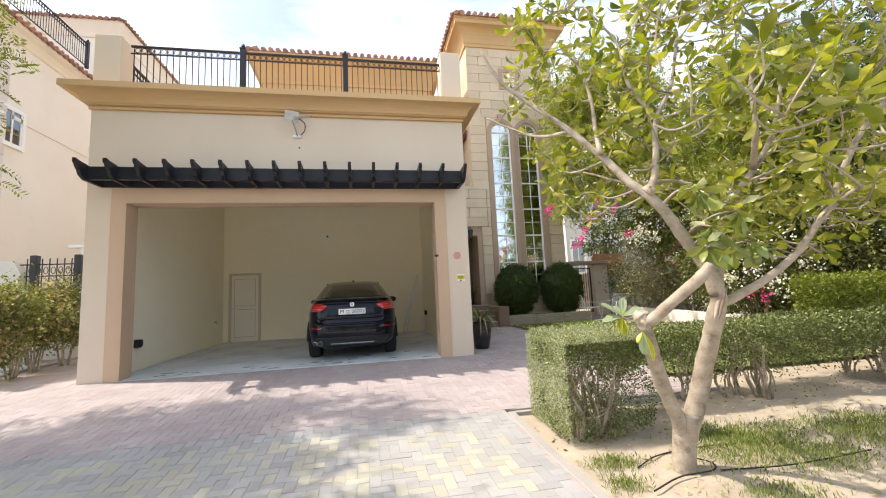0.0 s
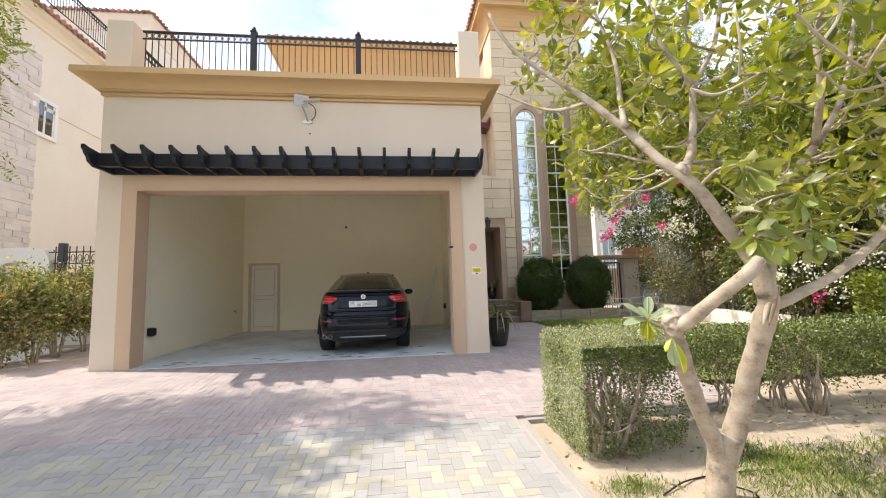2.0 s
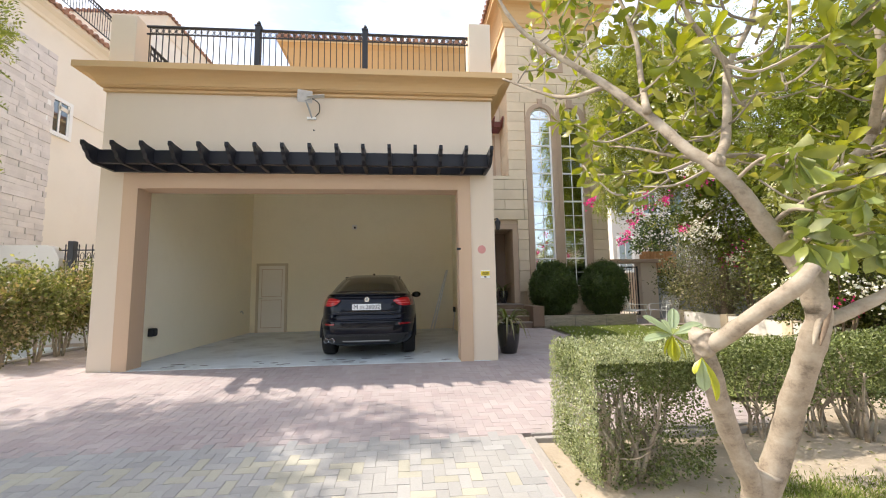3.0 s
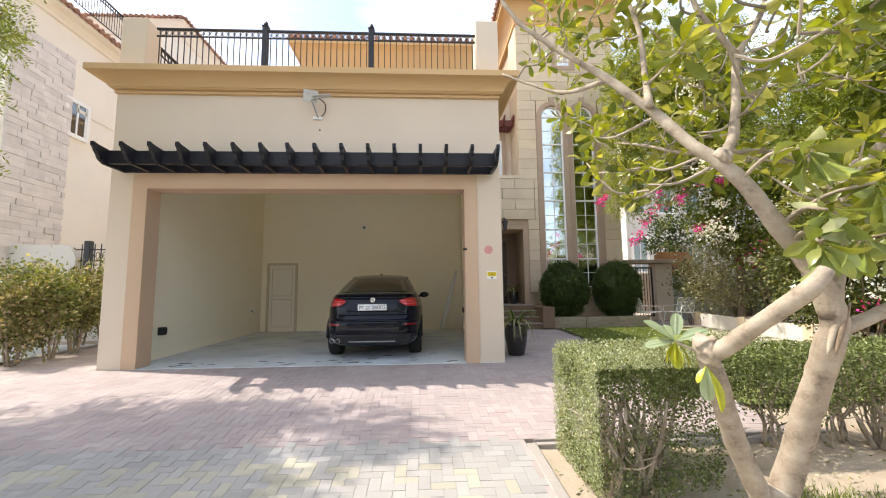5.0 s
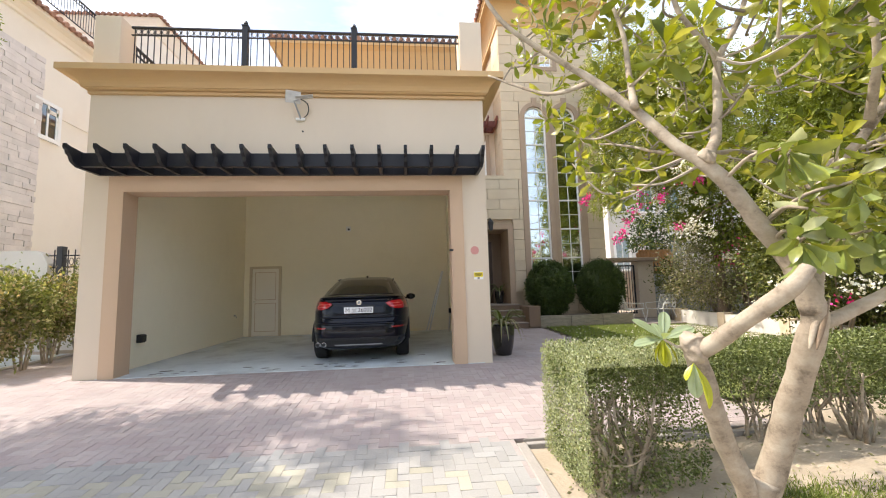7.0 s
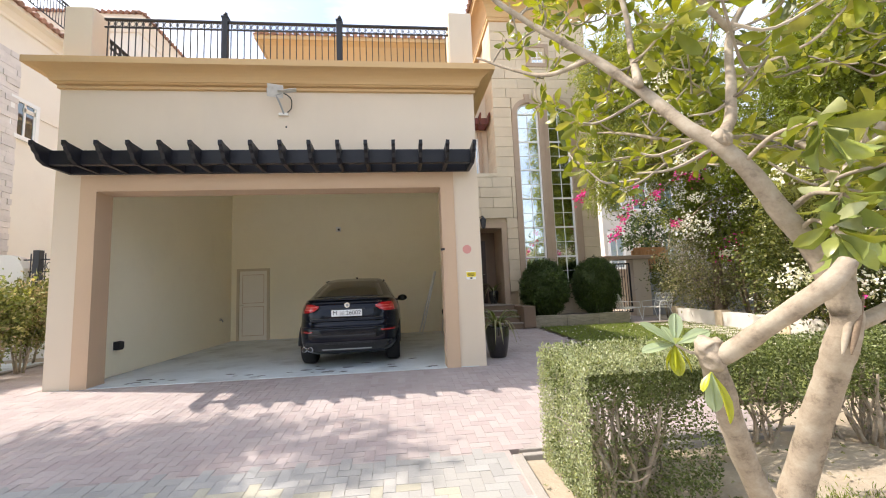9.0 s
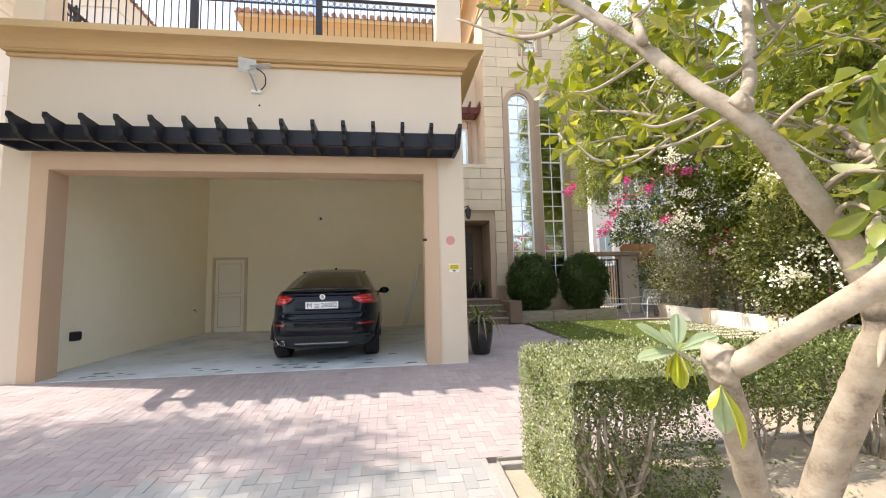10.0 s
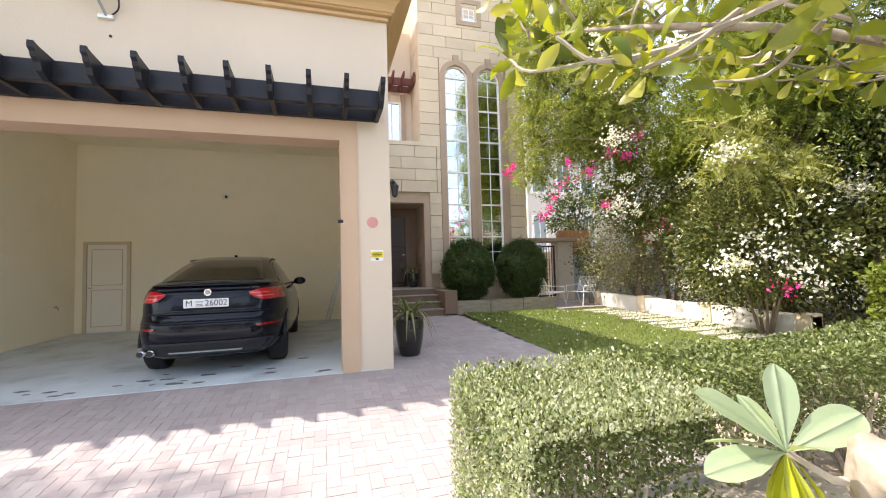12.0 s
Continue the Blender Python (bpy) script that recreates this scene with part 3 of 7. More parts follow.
def hip_roof(name, x0, x1, y0, y1, z, pitch, parent=None, label="red clay tile hip roof"):
    """A hip roof whose eaves carry rows of round tiles."""
    bm = bmesh.new()
    h = min(x1 - x0, y1 - y0) / 2
    c = [bm.verts.new(p) for p in ((x0, y0, z), (x1, y0, z), (x1, y1, z), (x0, y1, z))]
    if x1 - x0 > y1 - y0:
        r = [bm.verts.new((x0 + h, (y0 + y1) / 2, z + h * pitch)), bm.verts.new((x1 - h, (y0 + y1) / 2, z + h * pitch))]
        fs = ((c[0], c[1], r[1], r[0]), (c[1], c[2], r[1]), (c[2], c[3], r[0], r[1]), (c[3], c[0], r[0]))
    else:
        r = [bm.verts.new(((x0 + x1) / 2, y0 + h, z + h * pitch)), bm.verts.new(((x0 + x1) / 2, y1 - h, z + h * pitch))]
        fs = ((c[0], c[1], r[0]), (c[1], c[2], r[1], r[0]), (c[2], c[3], r[1]), (c[3], c[0], r[0], r[1]))
    for f in fs:
        bm.faces.new(f)
    bm.faces.new(c[::-1])
    for (ax, ay), (bx_, by), (nx_, ny_) in (((x0, y0), (x1, y0), (0, 1)), ((x1, y0), (x1, y1), (-1, 0)), ((x0, y0), (x0, y1), (1, 0))):
        ln = math.hypot(bx_ - ax, by - ay)
        k = int(ln / 0.24)
        for i in range(k):
            f = (i + 0.5) / k
            px, py = ax + (bx_ - ax) * f, ay + (by - ay) * f
            run = max(0.4, min(2.2, min(f, 1 - f) * ln))
            tube(bm, [(px - nx_ * 0.06, py - ny_ * 0.06, z + 0.02), (px + nx_ * run, py + ny_ * run, z + 0.03 + run * pitch)], 0.085, 6)
    if parent:
        return part(name, bm, M["tile"], parent, label)
    return setting(name, bm, M["tile"], label, "roof")


hip_roof("roof_house", -2.6, 4.5, 16.8, 27.5, 9.97, 0.38)

moved(built, -0.05, -0.6, 0.11)

# ---- stair tower and entrance ----
built = set(scene.objects)
TY, TX0, TX1 = 16.4, 5.45, 8.93
bm = box(TX0 + 0.1, 6.2, TY + 0.1, 16.62, 0.0, 10.6)
bx(bm, 8.16, TX1 - 0.05, TY + 0.1, 16.62, 0.0, 10.6)
bx(bm, 6.2, 8.16, TY + 0.1, 16.62, 0.0, 1.2)
bx(bm, 6.2, 8.16, TY + 0.1, 16.62, 7.6, 10.6)
bx(bm, 7.06, 7.32, TY + 0.1, 16.62, 1.2, 7.6)
bx(bm, TX0 + 0.1, 5.7, 16.62, 20.0, 0.0, 10.6)
bx(bm, TX1 - 0.25, TX1 - 0.05, 16.62, 20.0, 0.0, 10.6)
bx(bm, 5.7, TX1 - 0.25, 19.8, 20.0, 0.0, 10.6)
tower = setting("wall_tower", bm, M["joint"], "sandstone clad stair tower wall with recessed joints")
setting("floor_tower", box(5.7, TX1 - 0.25, 16.62, 19.8, 0.4, 0.6), M["step"], "stone floor inside the stair tower", "floor")
setting("ceiling_tower", box(5.7, TX1 - 0.25, 16.62, 19.8, 10.4, 10.6), M["inner"], "plain ceiling inside the stair tower", "ceiling")
cv = [(0.08 + 0.32 * (1 - math.cos(a)), 10.7 + 0.55 * math.sin(a)) for a in (radians(d) for d in (0, 15, 30, 45, 60, 75, 90))]
bm = rings(bmesh.new(), [(0.0, 10.55), (0.05, 10.57), (0.06, 10.68), *cv, (0.46, 11.27), (0.46, 11.42), (0.5, 11.44), (0.5, 11.52)], TX0, TX1, TY, 20.0)
setting("cornice_tower", bm, M["cornice"], "ochre coved eaves of the stair tower", "cornice")
hip_roof("roof_tower", TX0 - 0.55, TX1 + 0.55, TY - 0.55, 20.6, 11.52, 0.4)

bm = box(3.41, 4.3, TY + 0.1, 17.9, 0.0, 5.03)
bx(bm, 4.3, 5.55, TY + 0.1, 17.9, 3.20, 5.03)
bx(bm, 4.3, 5.55, 17.5, 17.9, 0.0, 3.20)
bx(bm, 3.41, 5.55, 17.9, 18.6, 4.6, 5.03)
entry = setting("wall_entrance", bm, M["joint"], "sandstone clad entrance wall with a deep door recess")
# coloured darker to stand for the deep shade inside the recess
setting("wall_recess", box(4.3, 5.53, 17.48, 17.5, 0.66, 3.2), M["recess"], "back of the door recess, its deep shade painted in dark brown")
setting("wall_balcony", box(4.0, TX0 + 0.1, 17.6, 17.8, 5.03, 9.1), M["wall"], "beige rendered wall behind the balcony")

unit_bm = box(-0.5, 0.5, -0.5, 0.5, -0.5, 0.5)
block_mesh = bpy.data.meshes.new("stone_block")
bmesh.ops.bevel(unit_bm, geom=list(unit_bm.edges), offset=0.012, segments=1, affect="EDGES")
unit_bm.to_mesh(block_mesh)
unit_bm.free()
block_mesh.materials.append(M["stone"])


def block(parent, x0, x1, y0, y1, z0, z1, mesh=block_mesh, name="stone_block"):
    o = new(name, mesh)
    o.parent = parent
    o.location, o.scale = ((x0 + x1) / 2, (y0 + y1) / 2, (z0 + z1) / 2), (x1 - x0, y1 - y0, z1 - z0)
    return o


def course(parent, x0, x1, z0, z1, y, long, shift, axis="x", g=0.012):
    cut = [x0] + [c for c in np.arange(x0 + long * shift, x1, long) if x0 + 0.18 < c < x1 - 0.18] + [x1]
    for a, b in zip(cut, cut[1:]):
        d = random.uniform(-0.004, 0.004)
        if axis == "x":
            block(parent, a + g / 2, b - g / 2, y + d, y + 0.105, z0 + g / 2, z1 - g / 2)
        else:
            block(parent, y + d, y + 0.105, a + g / 2, b - g / 2, z0 + g / 2, z1 - g / 2)


H = 0.352
for i in range(30):
    z0 = 0.0 + i * H
    z1, sh = z0 + H, (0.5, 0.95)[i % 2]
    if z1 > 10.62:
        break
    if z1 <= 1.15:
        course(tower, 5.97, TX1, z0, z1, TY, 0.95, sh)
    elif z0 >= 7.7:
        course(tower, TX0, TX1, z0, z1, TY, 0.95, sh)
        course(tower, TY + 0.11, 17.59, z0, z1, TX0, 0.95, sh, "y")
    else:
        course(tower, 5.70 if z0 < 3.3 else TX0 if z0 > 4.9 else 5.95, 6.08, z0, z1, TY, 0.95, 0.95)
        course(tower, 8.34, TX1, z0, z1, TY, 0.95, 0.95)
        if z0 > 4.9:
            course(tower, TY + 0.11, 17.59, z0, z1, TX0, 0.95, sh, "y")
        elif z0 > 3.3:
            course(entry, 3.42, 5.945, z0, z1, TY, 0.95, sh)
block(entry, 3.42, 5.46, TY - 0.02, TY + 0.2, 4.93, 5.05)

# door surround of the entrance
bm = box(5.50, 5.68, TY - 0.05, TY + 0.1, 0.66, 3.36)
bx(bm, 4.2, 5.50, TY - 0.05, TY + 0.1, 3.18, 3.36)
bx(bm, 5.50, 5.555, TY + 0.1, 17.48, 0.66, 3.2)
bx(bm, 4.3, 5.50, TY + 0.1, 17.48, 3.17, 3.2)
setting("trim_entrance", bm, M["surround"], "brown stone surround of the front door recess", "trim")
t = thing("front_door", 4.72, 17.44, 0.68, "dark carved wooden front door in a recess", "door")
part("door_leaf", box(-0.42, 0.42, -0.03, 0.03, 0.0, 2.2, bev=0.006), M["wood"], t)
for zz, hh in ((0.12, 0.6), (0.82, 0.35), (1.27, 0.8)):
    part("panel", box(-0.32, 0.32, -0.045, -0.03, zz, zz + hh, bev=0.01), M["wood"], t)
part("handle", tube(bmesh.new(), [(0.36, -0.03, 1.0), (0.36, -0.08, 1.0), (0.28, -0.08, 1.0)], 0.012), M["chrome"], t)


def arch(bm, xc, half, spring, z0, y0, y1, wide, n=14):
    """An arched band of a given width round an opening, as a solid."""
    inner = [(xc - half, z0), *[(xc - half * math.cos(math.pi * k / n), spring + half * math.sin(math.pi * k / n)) for k in range(n + 1)], (xc + half, z0)]
    ow = half + wide
    outer = [(xc - ow, z0), *[(xc - ow * math.cos(math.pi * k / n), spring + ow * math.sin(math.pi * k / n)) for k in range(n + 1)], (xc + ow, z0)]
    for a in range(len(inner) - 1):
        q = [bm.verts.new(p) for p in ((inner[a][0], y0, inner[a][1]), (inner[a + 1][0], y0, inner[a + 1][1]), (outer[a + 1][0], y0, outer[a + 1][1]), (outer[a][0], y0, outer[a][1]))]
        r = [bm.verts.new((v.co.x, y1, v.co.z)) for v in q]
        bm.faces.new(q)
        bm.faces.new(r[::-1])
        for k in range(4):
            bm.faces.new((q[k], q[(k + 1) % 4], r[(k + 1) % 4], r[k]))
    bmesh.ops.remove_doubles(bm, verts=bm.verts, dist=0.0005)
    return bm


SPR, SILL = 7.16, 1.22
for xc in (6.645, 7.725):
    w = thing("window_1" if xc < 7 else "window_2", xc, TY + 0.06, SILL, "tall arched window with white glazing bars in stone", "window", kind="structure")
    h = 0.38
    part("window_frame", arch(bmesh.new(), 0, h - 0.045, SPR - SILL, 0.0, -0.02, 0.05, 0.045), M["white"], w)
    z = SPR - SILL
    levels = [0.0, 0.95, 1.95, 2.95, 3.95, 4.95, z]
    for zz in levels:
        part("transom", box(-h + 0.04, h - 0.04, -0.015, 0.045, zz - 0.022 + 0.022 * (zz == 0), zz + 0.025), M["white"], w)
    for a, b in zip(levels, levels[1:]):
        part("glazing_bar", box(-0.009, 0.009, 0.0, 0.03, a + 0.025, b - 0.022), M["white"], w)
        part("glazing_bar", box(-h + 0.045, h - 0.045, 0.003, 0.027, (a + b) / 2 - 0.008, (a + b) / 2 + 0.008), M["white"], w)
    for ang in (35, 90, 145):
        part("glazing_bar", tube(bmesh.new(), [(0, 0.015, z + 0.02), ((h - 0.05) * math.cos(radians(ang)), 0.015, z + (h - 0.05) * math.sin(radians(ang)))], 0.01, 6), M["white"], w)
    for a, b in zip(levels, levels[1:]):
        o = part("pane", box(-h + 0.04, h - 0.04, 0.018, 0.024, a + 0.02, b - 0.02), M["glass"], w)
        o.visible_shadow = False
    bm = extrude(bmesh.new(), [(h - 0.05, z), *[((h - 0.05) * math.cos(math.pi * k / 14), z + (h - 0.05) * math.sin(math.pi * k / 14)) for k in range(1, 15)]], "y", 0.018, 0.024)
    part("pane", bm, M["glass"], w).visible_shadow = False
    sp = bmesh.new()
    arch(sp, xc, h, SPR, SILL - 0.06, TY - 0.045, TY + 0.12, 0.16)
    setting("trim_window", sp, M["surround"], "brown stone surround of a tall arched window", "trim")
    o = setting("wall_spandrel", extrude(bmesh.new(), [(xc - 0.54, 7.75), (xc - 0.54, SPR), *[(xc - 0.5 * math.cos(math.pi * k / 14), SPR + 0.5 * math.sin(math.pi * k / 14)) for k in range(15)], (xc + 0.54, SPR), (xc + 0.54, 7.75)], "y", TY + 0.01, TY + 0.1), M["stone"], "sandstone above a window arch")
    k = bmesh.new()
    extrude(k, [(xc - 0.07, 7.55), (xc + 0.07, 7.55), (xc + 0.1, 7.86), (xc - 0.1, 7.86)], "y", TY - 0.06, TY + 0.1)
    setting("keystone", k, M["surround"], "brown keystone over an arched window", "trim")
bm = box(7.19, 7.20, TY - 0.06, TY, SILL, SPR)
bx(bm, 7.13, 7.18, TY - 0.052, TY + 0.1, SILL - 0.06, SPR + 0.2)
bx(bm, 7.205, 7.25, TY - 0.052, TY + 0.1, SILL - 0.06, SPR + 0.2)
bx(bm, 6.08, 6.105, TY - 0.04, TY + 0.1, 1.1, SPR)
bx(bm, 8.265, 8.34, TY - 0.04, TY + 0.1, 1.1, SPR)
bx(bm, 6.08, 8.34, TY - 0.07, TY + 0.12, 1.08, 1.158)
setting("trim_mullion", bm, M["surround"], "brown stone pilaster between two tall windows", "trim")

# small square window high on the tower
w = thing("window_3", 7.13, TY + 0.02, 9.32, "small square window in a stone surround", "window", kind="structure")
bm = bmesh.new()
for a in ((-0.42, -0.28, -0.43, 0.43), (0.28, 0.42, -0.43, 0.43), (-0.28, 0.28, 0.29, 0.43), (-0.28, 0.28, -0.43, -0.29)):
    bx(bm, a[0], a[1], -0.05, 0.1, a[2], a[3])
part("surround", bm, M["surround"], w)
part("recess", box(-0.28, 0.28, -0.012, -0.008, -0.29, 0.29), M["surround"], w)
bm = bmesh.new()
for a in ((-0.2, -0.17, -0.28, 0.12), (0.17, 0.2, -0.28, 0.12), (-0.17, 0.17, 0.09, 0.12), (-0.17, 0.17, -0.28, -0.25), (-0.012, 0.012, -0.25, 0.09), (-0.17, 0.17, -0.09, -0.07)):
    bx(bm, a[0], a[1], -0.035, -0.012, a[2], a[3])
part("window_frame", bm, M["white"], w)
part("pane", box(-0.17, 0.17, -0.02, -0.014, -0.25, 0.09), M["glass"], w)

# balcony window and its little pergola
w = thing("window_4", 4.68, 17.6, 5.05, "white framed balcony window", "window", kind="structure")
bm = box(-0.42, -0.36, -0.05, 0, 0, 1.65)
bx(bm, 0.36, 0.42, -0.05, 0, 0, 1.65)
bx(bm, -0.36, 0.36, -0.05, 0, 1.59, 1.65)
bx(bm, 0.1, 0.13, -0.045, 0, 0, 1.59)
part("window_frame", bm, M["white"], w)
part("pane", box(-0.36, 0.36, -0.02, -0.012, 0.0, 1.59), M["glass"], w)
part("surround", box(0.42, 0.56, -0.08, 0, 0, 1.9), M["surround"], w)
pergola(4.1, 5.38, 5, 17.59, 7.05, 0.9, "dark red-brown timber pergola above the balcony window", M["rust"], "balcony_pergola")

moved(built, -0.14, -0.30, 0.13)
TY -= 0.30

# ---- steps ----
st = thing("entrance_steps", 4.441, 14.544, 0.117, "stone entrance steps up to the front door", "steps")
for i in range(4):
    y0, y1, top = 0.3 * i, 0.3 * i + 0.32 if i < 3 else 2.78, 0.17 * (i + 1)
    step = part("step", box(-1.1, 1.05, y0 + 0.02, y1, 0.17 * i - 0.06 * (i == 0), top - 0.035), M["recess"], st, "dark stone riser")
    part("tread", box(-1.12, 1.05, y0 - 0.02, y1, top - 0.034, top, bev=0.01), M["step"], step, "grey stone tread with a rounded nosing")
bm = box(5.472, 5.824, 14.467, 16.157, 0.137, 0.75, bev=0.02)
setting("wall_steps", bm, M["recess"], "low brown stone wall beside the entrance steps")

# ---- planter in front of the tower, lawn, garden wall ----
pl = setting("wall_planter", box(5.842, 8.791, 14.714, 14.848, 0.113, 0.41), M["joint"], "low stone planter wall in front of the tower")
rough = block_mesh.copy()
rough.materials.clear()
rough.materials.append(mat("rough_planter_stone", (0.34, 0.295, 0.225), 0.9, 0.3, 4, 45, 0.9, rnd="object", rvar=0.15, dirt=(0.17, 0.14, 0.10), dirt_amt=0.6, dirt_scale=6, streak=-4.0))
for i in range(3):
    a = 5.842 + i * 0.983
    block(pl, a + 0.01, a + 0.973, 14.655, 14.87, 0.08, 0.445 - 0.01 * (i % 2), rough)
setting("planter_soil", box(5.829, 8.778, 14.877, 16.186, 0.137, 0.394), M["sand"], "dry soil in the planter", "soil")
LAWN = ((7.58, 5.93, 10.22), (8.7, 5.85, 10.22), (9.78, 5.8, 10.22), (12.0, 5.9, 10.22), (14.18, 5.99, 10.22), (14.182, 5.99, 8.83), (14.65, 6.0, 8.83))
bm = bmesh.new()
rows = [[bm.verts.new((x, y, ground_z(y) + 0.004)) for x in (a, b)] for y, a, b in LAWN]
for a, b in zip(rows, rows[1:]):
    bm.faces.new((a[0], a[1], b[1], b[0]))
setting("lawn", bm, M["lawn"], "green lawn strewn with fallen petals", "lawn")
pw = setting("wall_garden", extrude(bmesh.new(), [(9.14, -0.1), (14.68, 0.0), (14.68, 0.50), (9.14, 0.34)], "x", 10.276, 10.494), M["whitewall"], "low white garden wall")
for y0 in (9.14, 11.0, 12.85, 14.6):
    zt = 0.34 + 0.16 * (y0 - 9.14) / 5.54
    part("pier", box(10.246, 10.524, y0, y0 + 0.25, -0.1, zt + 0.045, bev=0.01), M["stone"], pw)
setting("patio", box(8.775, 10.171, 14.202, 17.162, 0.083, 0.152), M["step"], "grey stone patio by the gate", "patio")


# ---- near tree with broad leaves ----
def rosette(name, n, ln, droop=0.25, spread=1.0, leafmat="big_leaf", top=1.0):
    """A whorl of broad leaves round a twig end, opening upwards (local z)."""
    a = np.arange(n) * 2.4 + RNG.random(n) * 0.5
    el = np.linspace(-0.35 - droop, top, n) + RNG.normal(size=n) * 0.2
    D = np.stack([np.cos(a) * np.cos(el) * spread, np.sin(a) * np.cos(el) * spread, np.sin(el)], 1)
    L = ln * (0.7 + 0.5 * RNG.random(n))
    P = unit(D) * 0.012 + np.array([0, 0, 1.0]) * np.linspace(-0.05, 0.03, n)[:, None]
    me = leaf_mesh(name, P, D, L, L * 0.40, 0.3, rich=True)
    me.polygons.foreach_set("use_smooth", [True] * len(me.polygons))
    me.materials.append(M[leafmat])
    return me


tree = thing("broadleaf_tree", 3.921, 5.055, -0.414, "young garden tree with pale forked trunk and broad green leaves", "tree")
T0 = Vector((3.921, 5.055, -0.414))


def limb(pts, r0, r1, name="limb", n=10):
    sp = smooth_path([Vector(p) - T0 for p in pts], 5)
    k = len(sp)
    rr = [r0 + (r1 - r0) * i / (k - 1) + 0.05 * r0 * noise.noise(Vector((i * 0.9, r0 * 50, 2))) for i in range(k)]
    bm = tube(bmesh.new(), sp, rr, n)
    for v in bm.verts:
        v.co += 0.12 * r0 * noise.noise_vector(v.co * 14.0) + 0.10 * r0 * noise.noise_vector(v.co * 5.0)
    part(name, bm, M["bark"], tree, smooth=True)
    return [p + T0 for p in sp]


nodes = []
limb([(3.921, 5.056, -0.433), (3.931, 5.046, -0.275), (3.947, 5.029, -0.078), (3.983, 4.99, 0.079)], 0.098, 0.086, "trunk", 14)
limb([(3.937, 5.032, -0.157), (3.864, 4.991, 0.04), (3.688, 4.911, 0.365), (3.543, 4.804, 0.669), (3.474, 4.76, 0.807), (3.45, 4.742, 0.901)], 0.061, 0.053, "stem", 12)
limb([(3.962, 5.021, -0.128), (4.054, 4.937, 0.265), (4.048, 4.769, 0.666), (4.026, 4.646, 0.9), (4.022, 4.597, 1.057), (3.998, 4.598, 1.176), (3.958, 4.608, 1.276)], 0.074, 0.052, "stem", 12)
nodes += limb([(3.45, 4.739, 0.856), (3.497, 4.621, 0.941), (3.52, 4.445, 1.064), (3.583, 4.268, 1.207), (3.643, 4.247, 1.286)], 0.046, 0.034)
main = limb([(4.013, 4.592, 1.067), (3.944, 4.612, 1.306), (3.835, 4.624, 1.485), (3.677, 4.633, 1.723), (3.568, 4.656, 1.863), (3.458, 4.746, 2.015), (3.348, 4.88, 2.247), (3.157, 5.077, 2.581), (2.937, 5.275, 2.885), (2.629, 5.385, 3.207), (2.481, 5.421, 3.526)], 0.056, 0.012)
nodes += main[20:]
right = limb([(3.992, 4.604, 0.998), (4.19, 4.643, 1.028), (4.498, 4.582, 1.184), (4.806, 4.558, 1.39), (5.115, 4.501, 1.733), (5.562, 4.448, 1.977), (6.156, 4.442, 2.272)], 0.040, 0.015)
nodes += right[14:]
up = limb([(3.548, 4.684, 1.884), (3.696, 4.746, 2.064), (3.794, 4.824, 2.293), (3.893, 4.889, 2.642), (4.121, 4.927, 2.989), (4.271, 4.958, 3.484)], 0.034, 0.012)
nodes += up[4:]
mid = limb([(4.003, 4.581, 1.126), (4.19, 4.697, 1.396), (4.416, 4.828, 1.796), (4.715, 4.77, 2.139), (5.062, 4.805, 2.585), (5.36, 4.878, 3.279)], 0.045, 0.012)
nodes += mid[8:]
nodes += limb([(4.416, 4.828, 1.796), (4.659, 5.113, 1.903), (5.151, 5.299, 2.154), (5.843, 5.391, 2.402), (6.438, 5.385, 2.696)], 0.03, 0.01)[5:]
nodes += limb([(3.289, 4.859, 2.297), (3.376, 5.03, 2.599), (3.396, 5.112, 2.997), (3.277, 5.189, 3.495)], 0.025, 0.01)[4:]
nodes += limb([(4.715, 4.77, 2.139), (4.571, 4.566, 2.48), (4.524, 4.503, 2.875), (4.676, 4.391, 3.366)], 0.028, 0.01)[4:]
nodes += limb([(5.115, 4.501, 1.733), (5.267, 4.339, 2.272), (5.667, 4.229, 2.763), (6.063, 4.307, 3.358)], 0.028, 0.01)[4:]
nodes += limb([(3.157, 5.077, 2.581), (3.023, 5.408, 2.661), (2.871, 5.64, 2.818), (2.621, 5.822, 3.023)], 0.018, 0.008)[3:]
nodes += limb([(3.893, 4.889, 2.642), (3.676, 4.923, 2.99), (3.627, 4.956, 3.388), (3.379, 5.036, 3.787)], 0.02, 0.008)[4:]
nodes += limb([(4.416, 4.828, 1.796), (4.609, 5.155, 2.053), (4.467, 5.396, 2.219), (4.13, 5.404, 2.201), (3.92, 5.563, 2.266), (3.856, 5.853, 2.424), (3.772, 6.134, 2.552)], 0.026, 0.008)[12:]
# healed burl where the main limb forks
bm = bmesh.new()
bmesh.ops.create_icosphere(bm, subdivisions=4, radius=0.043, matrix=Matrix.Translation(Vector((3.549, 4.645, 1.912)) - T0))
for v in bm.verts:
    v.co += 0.02 * noise.noise_vector(v.co * 16.0) + 0.010 * noise.noise_vector(v.co * 45.0)
part("burl", bm, M["bark"], tree, "healed pruning scar on the limb", True)
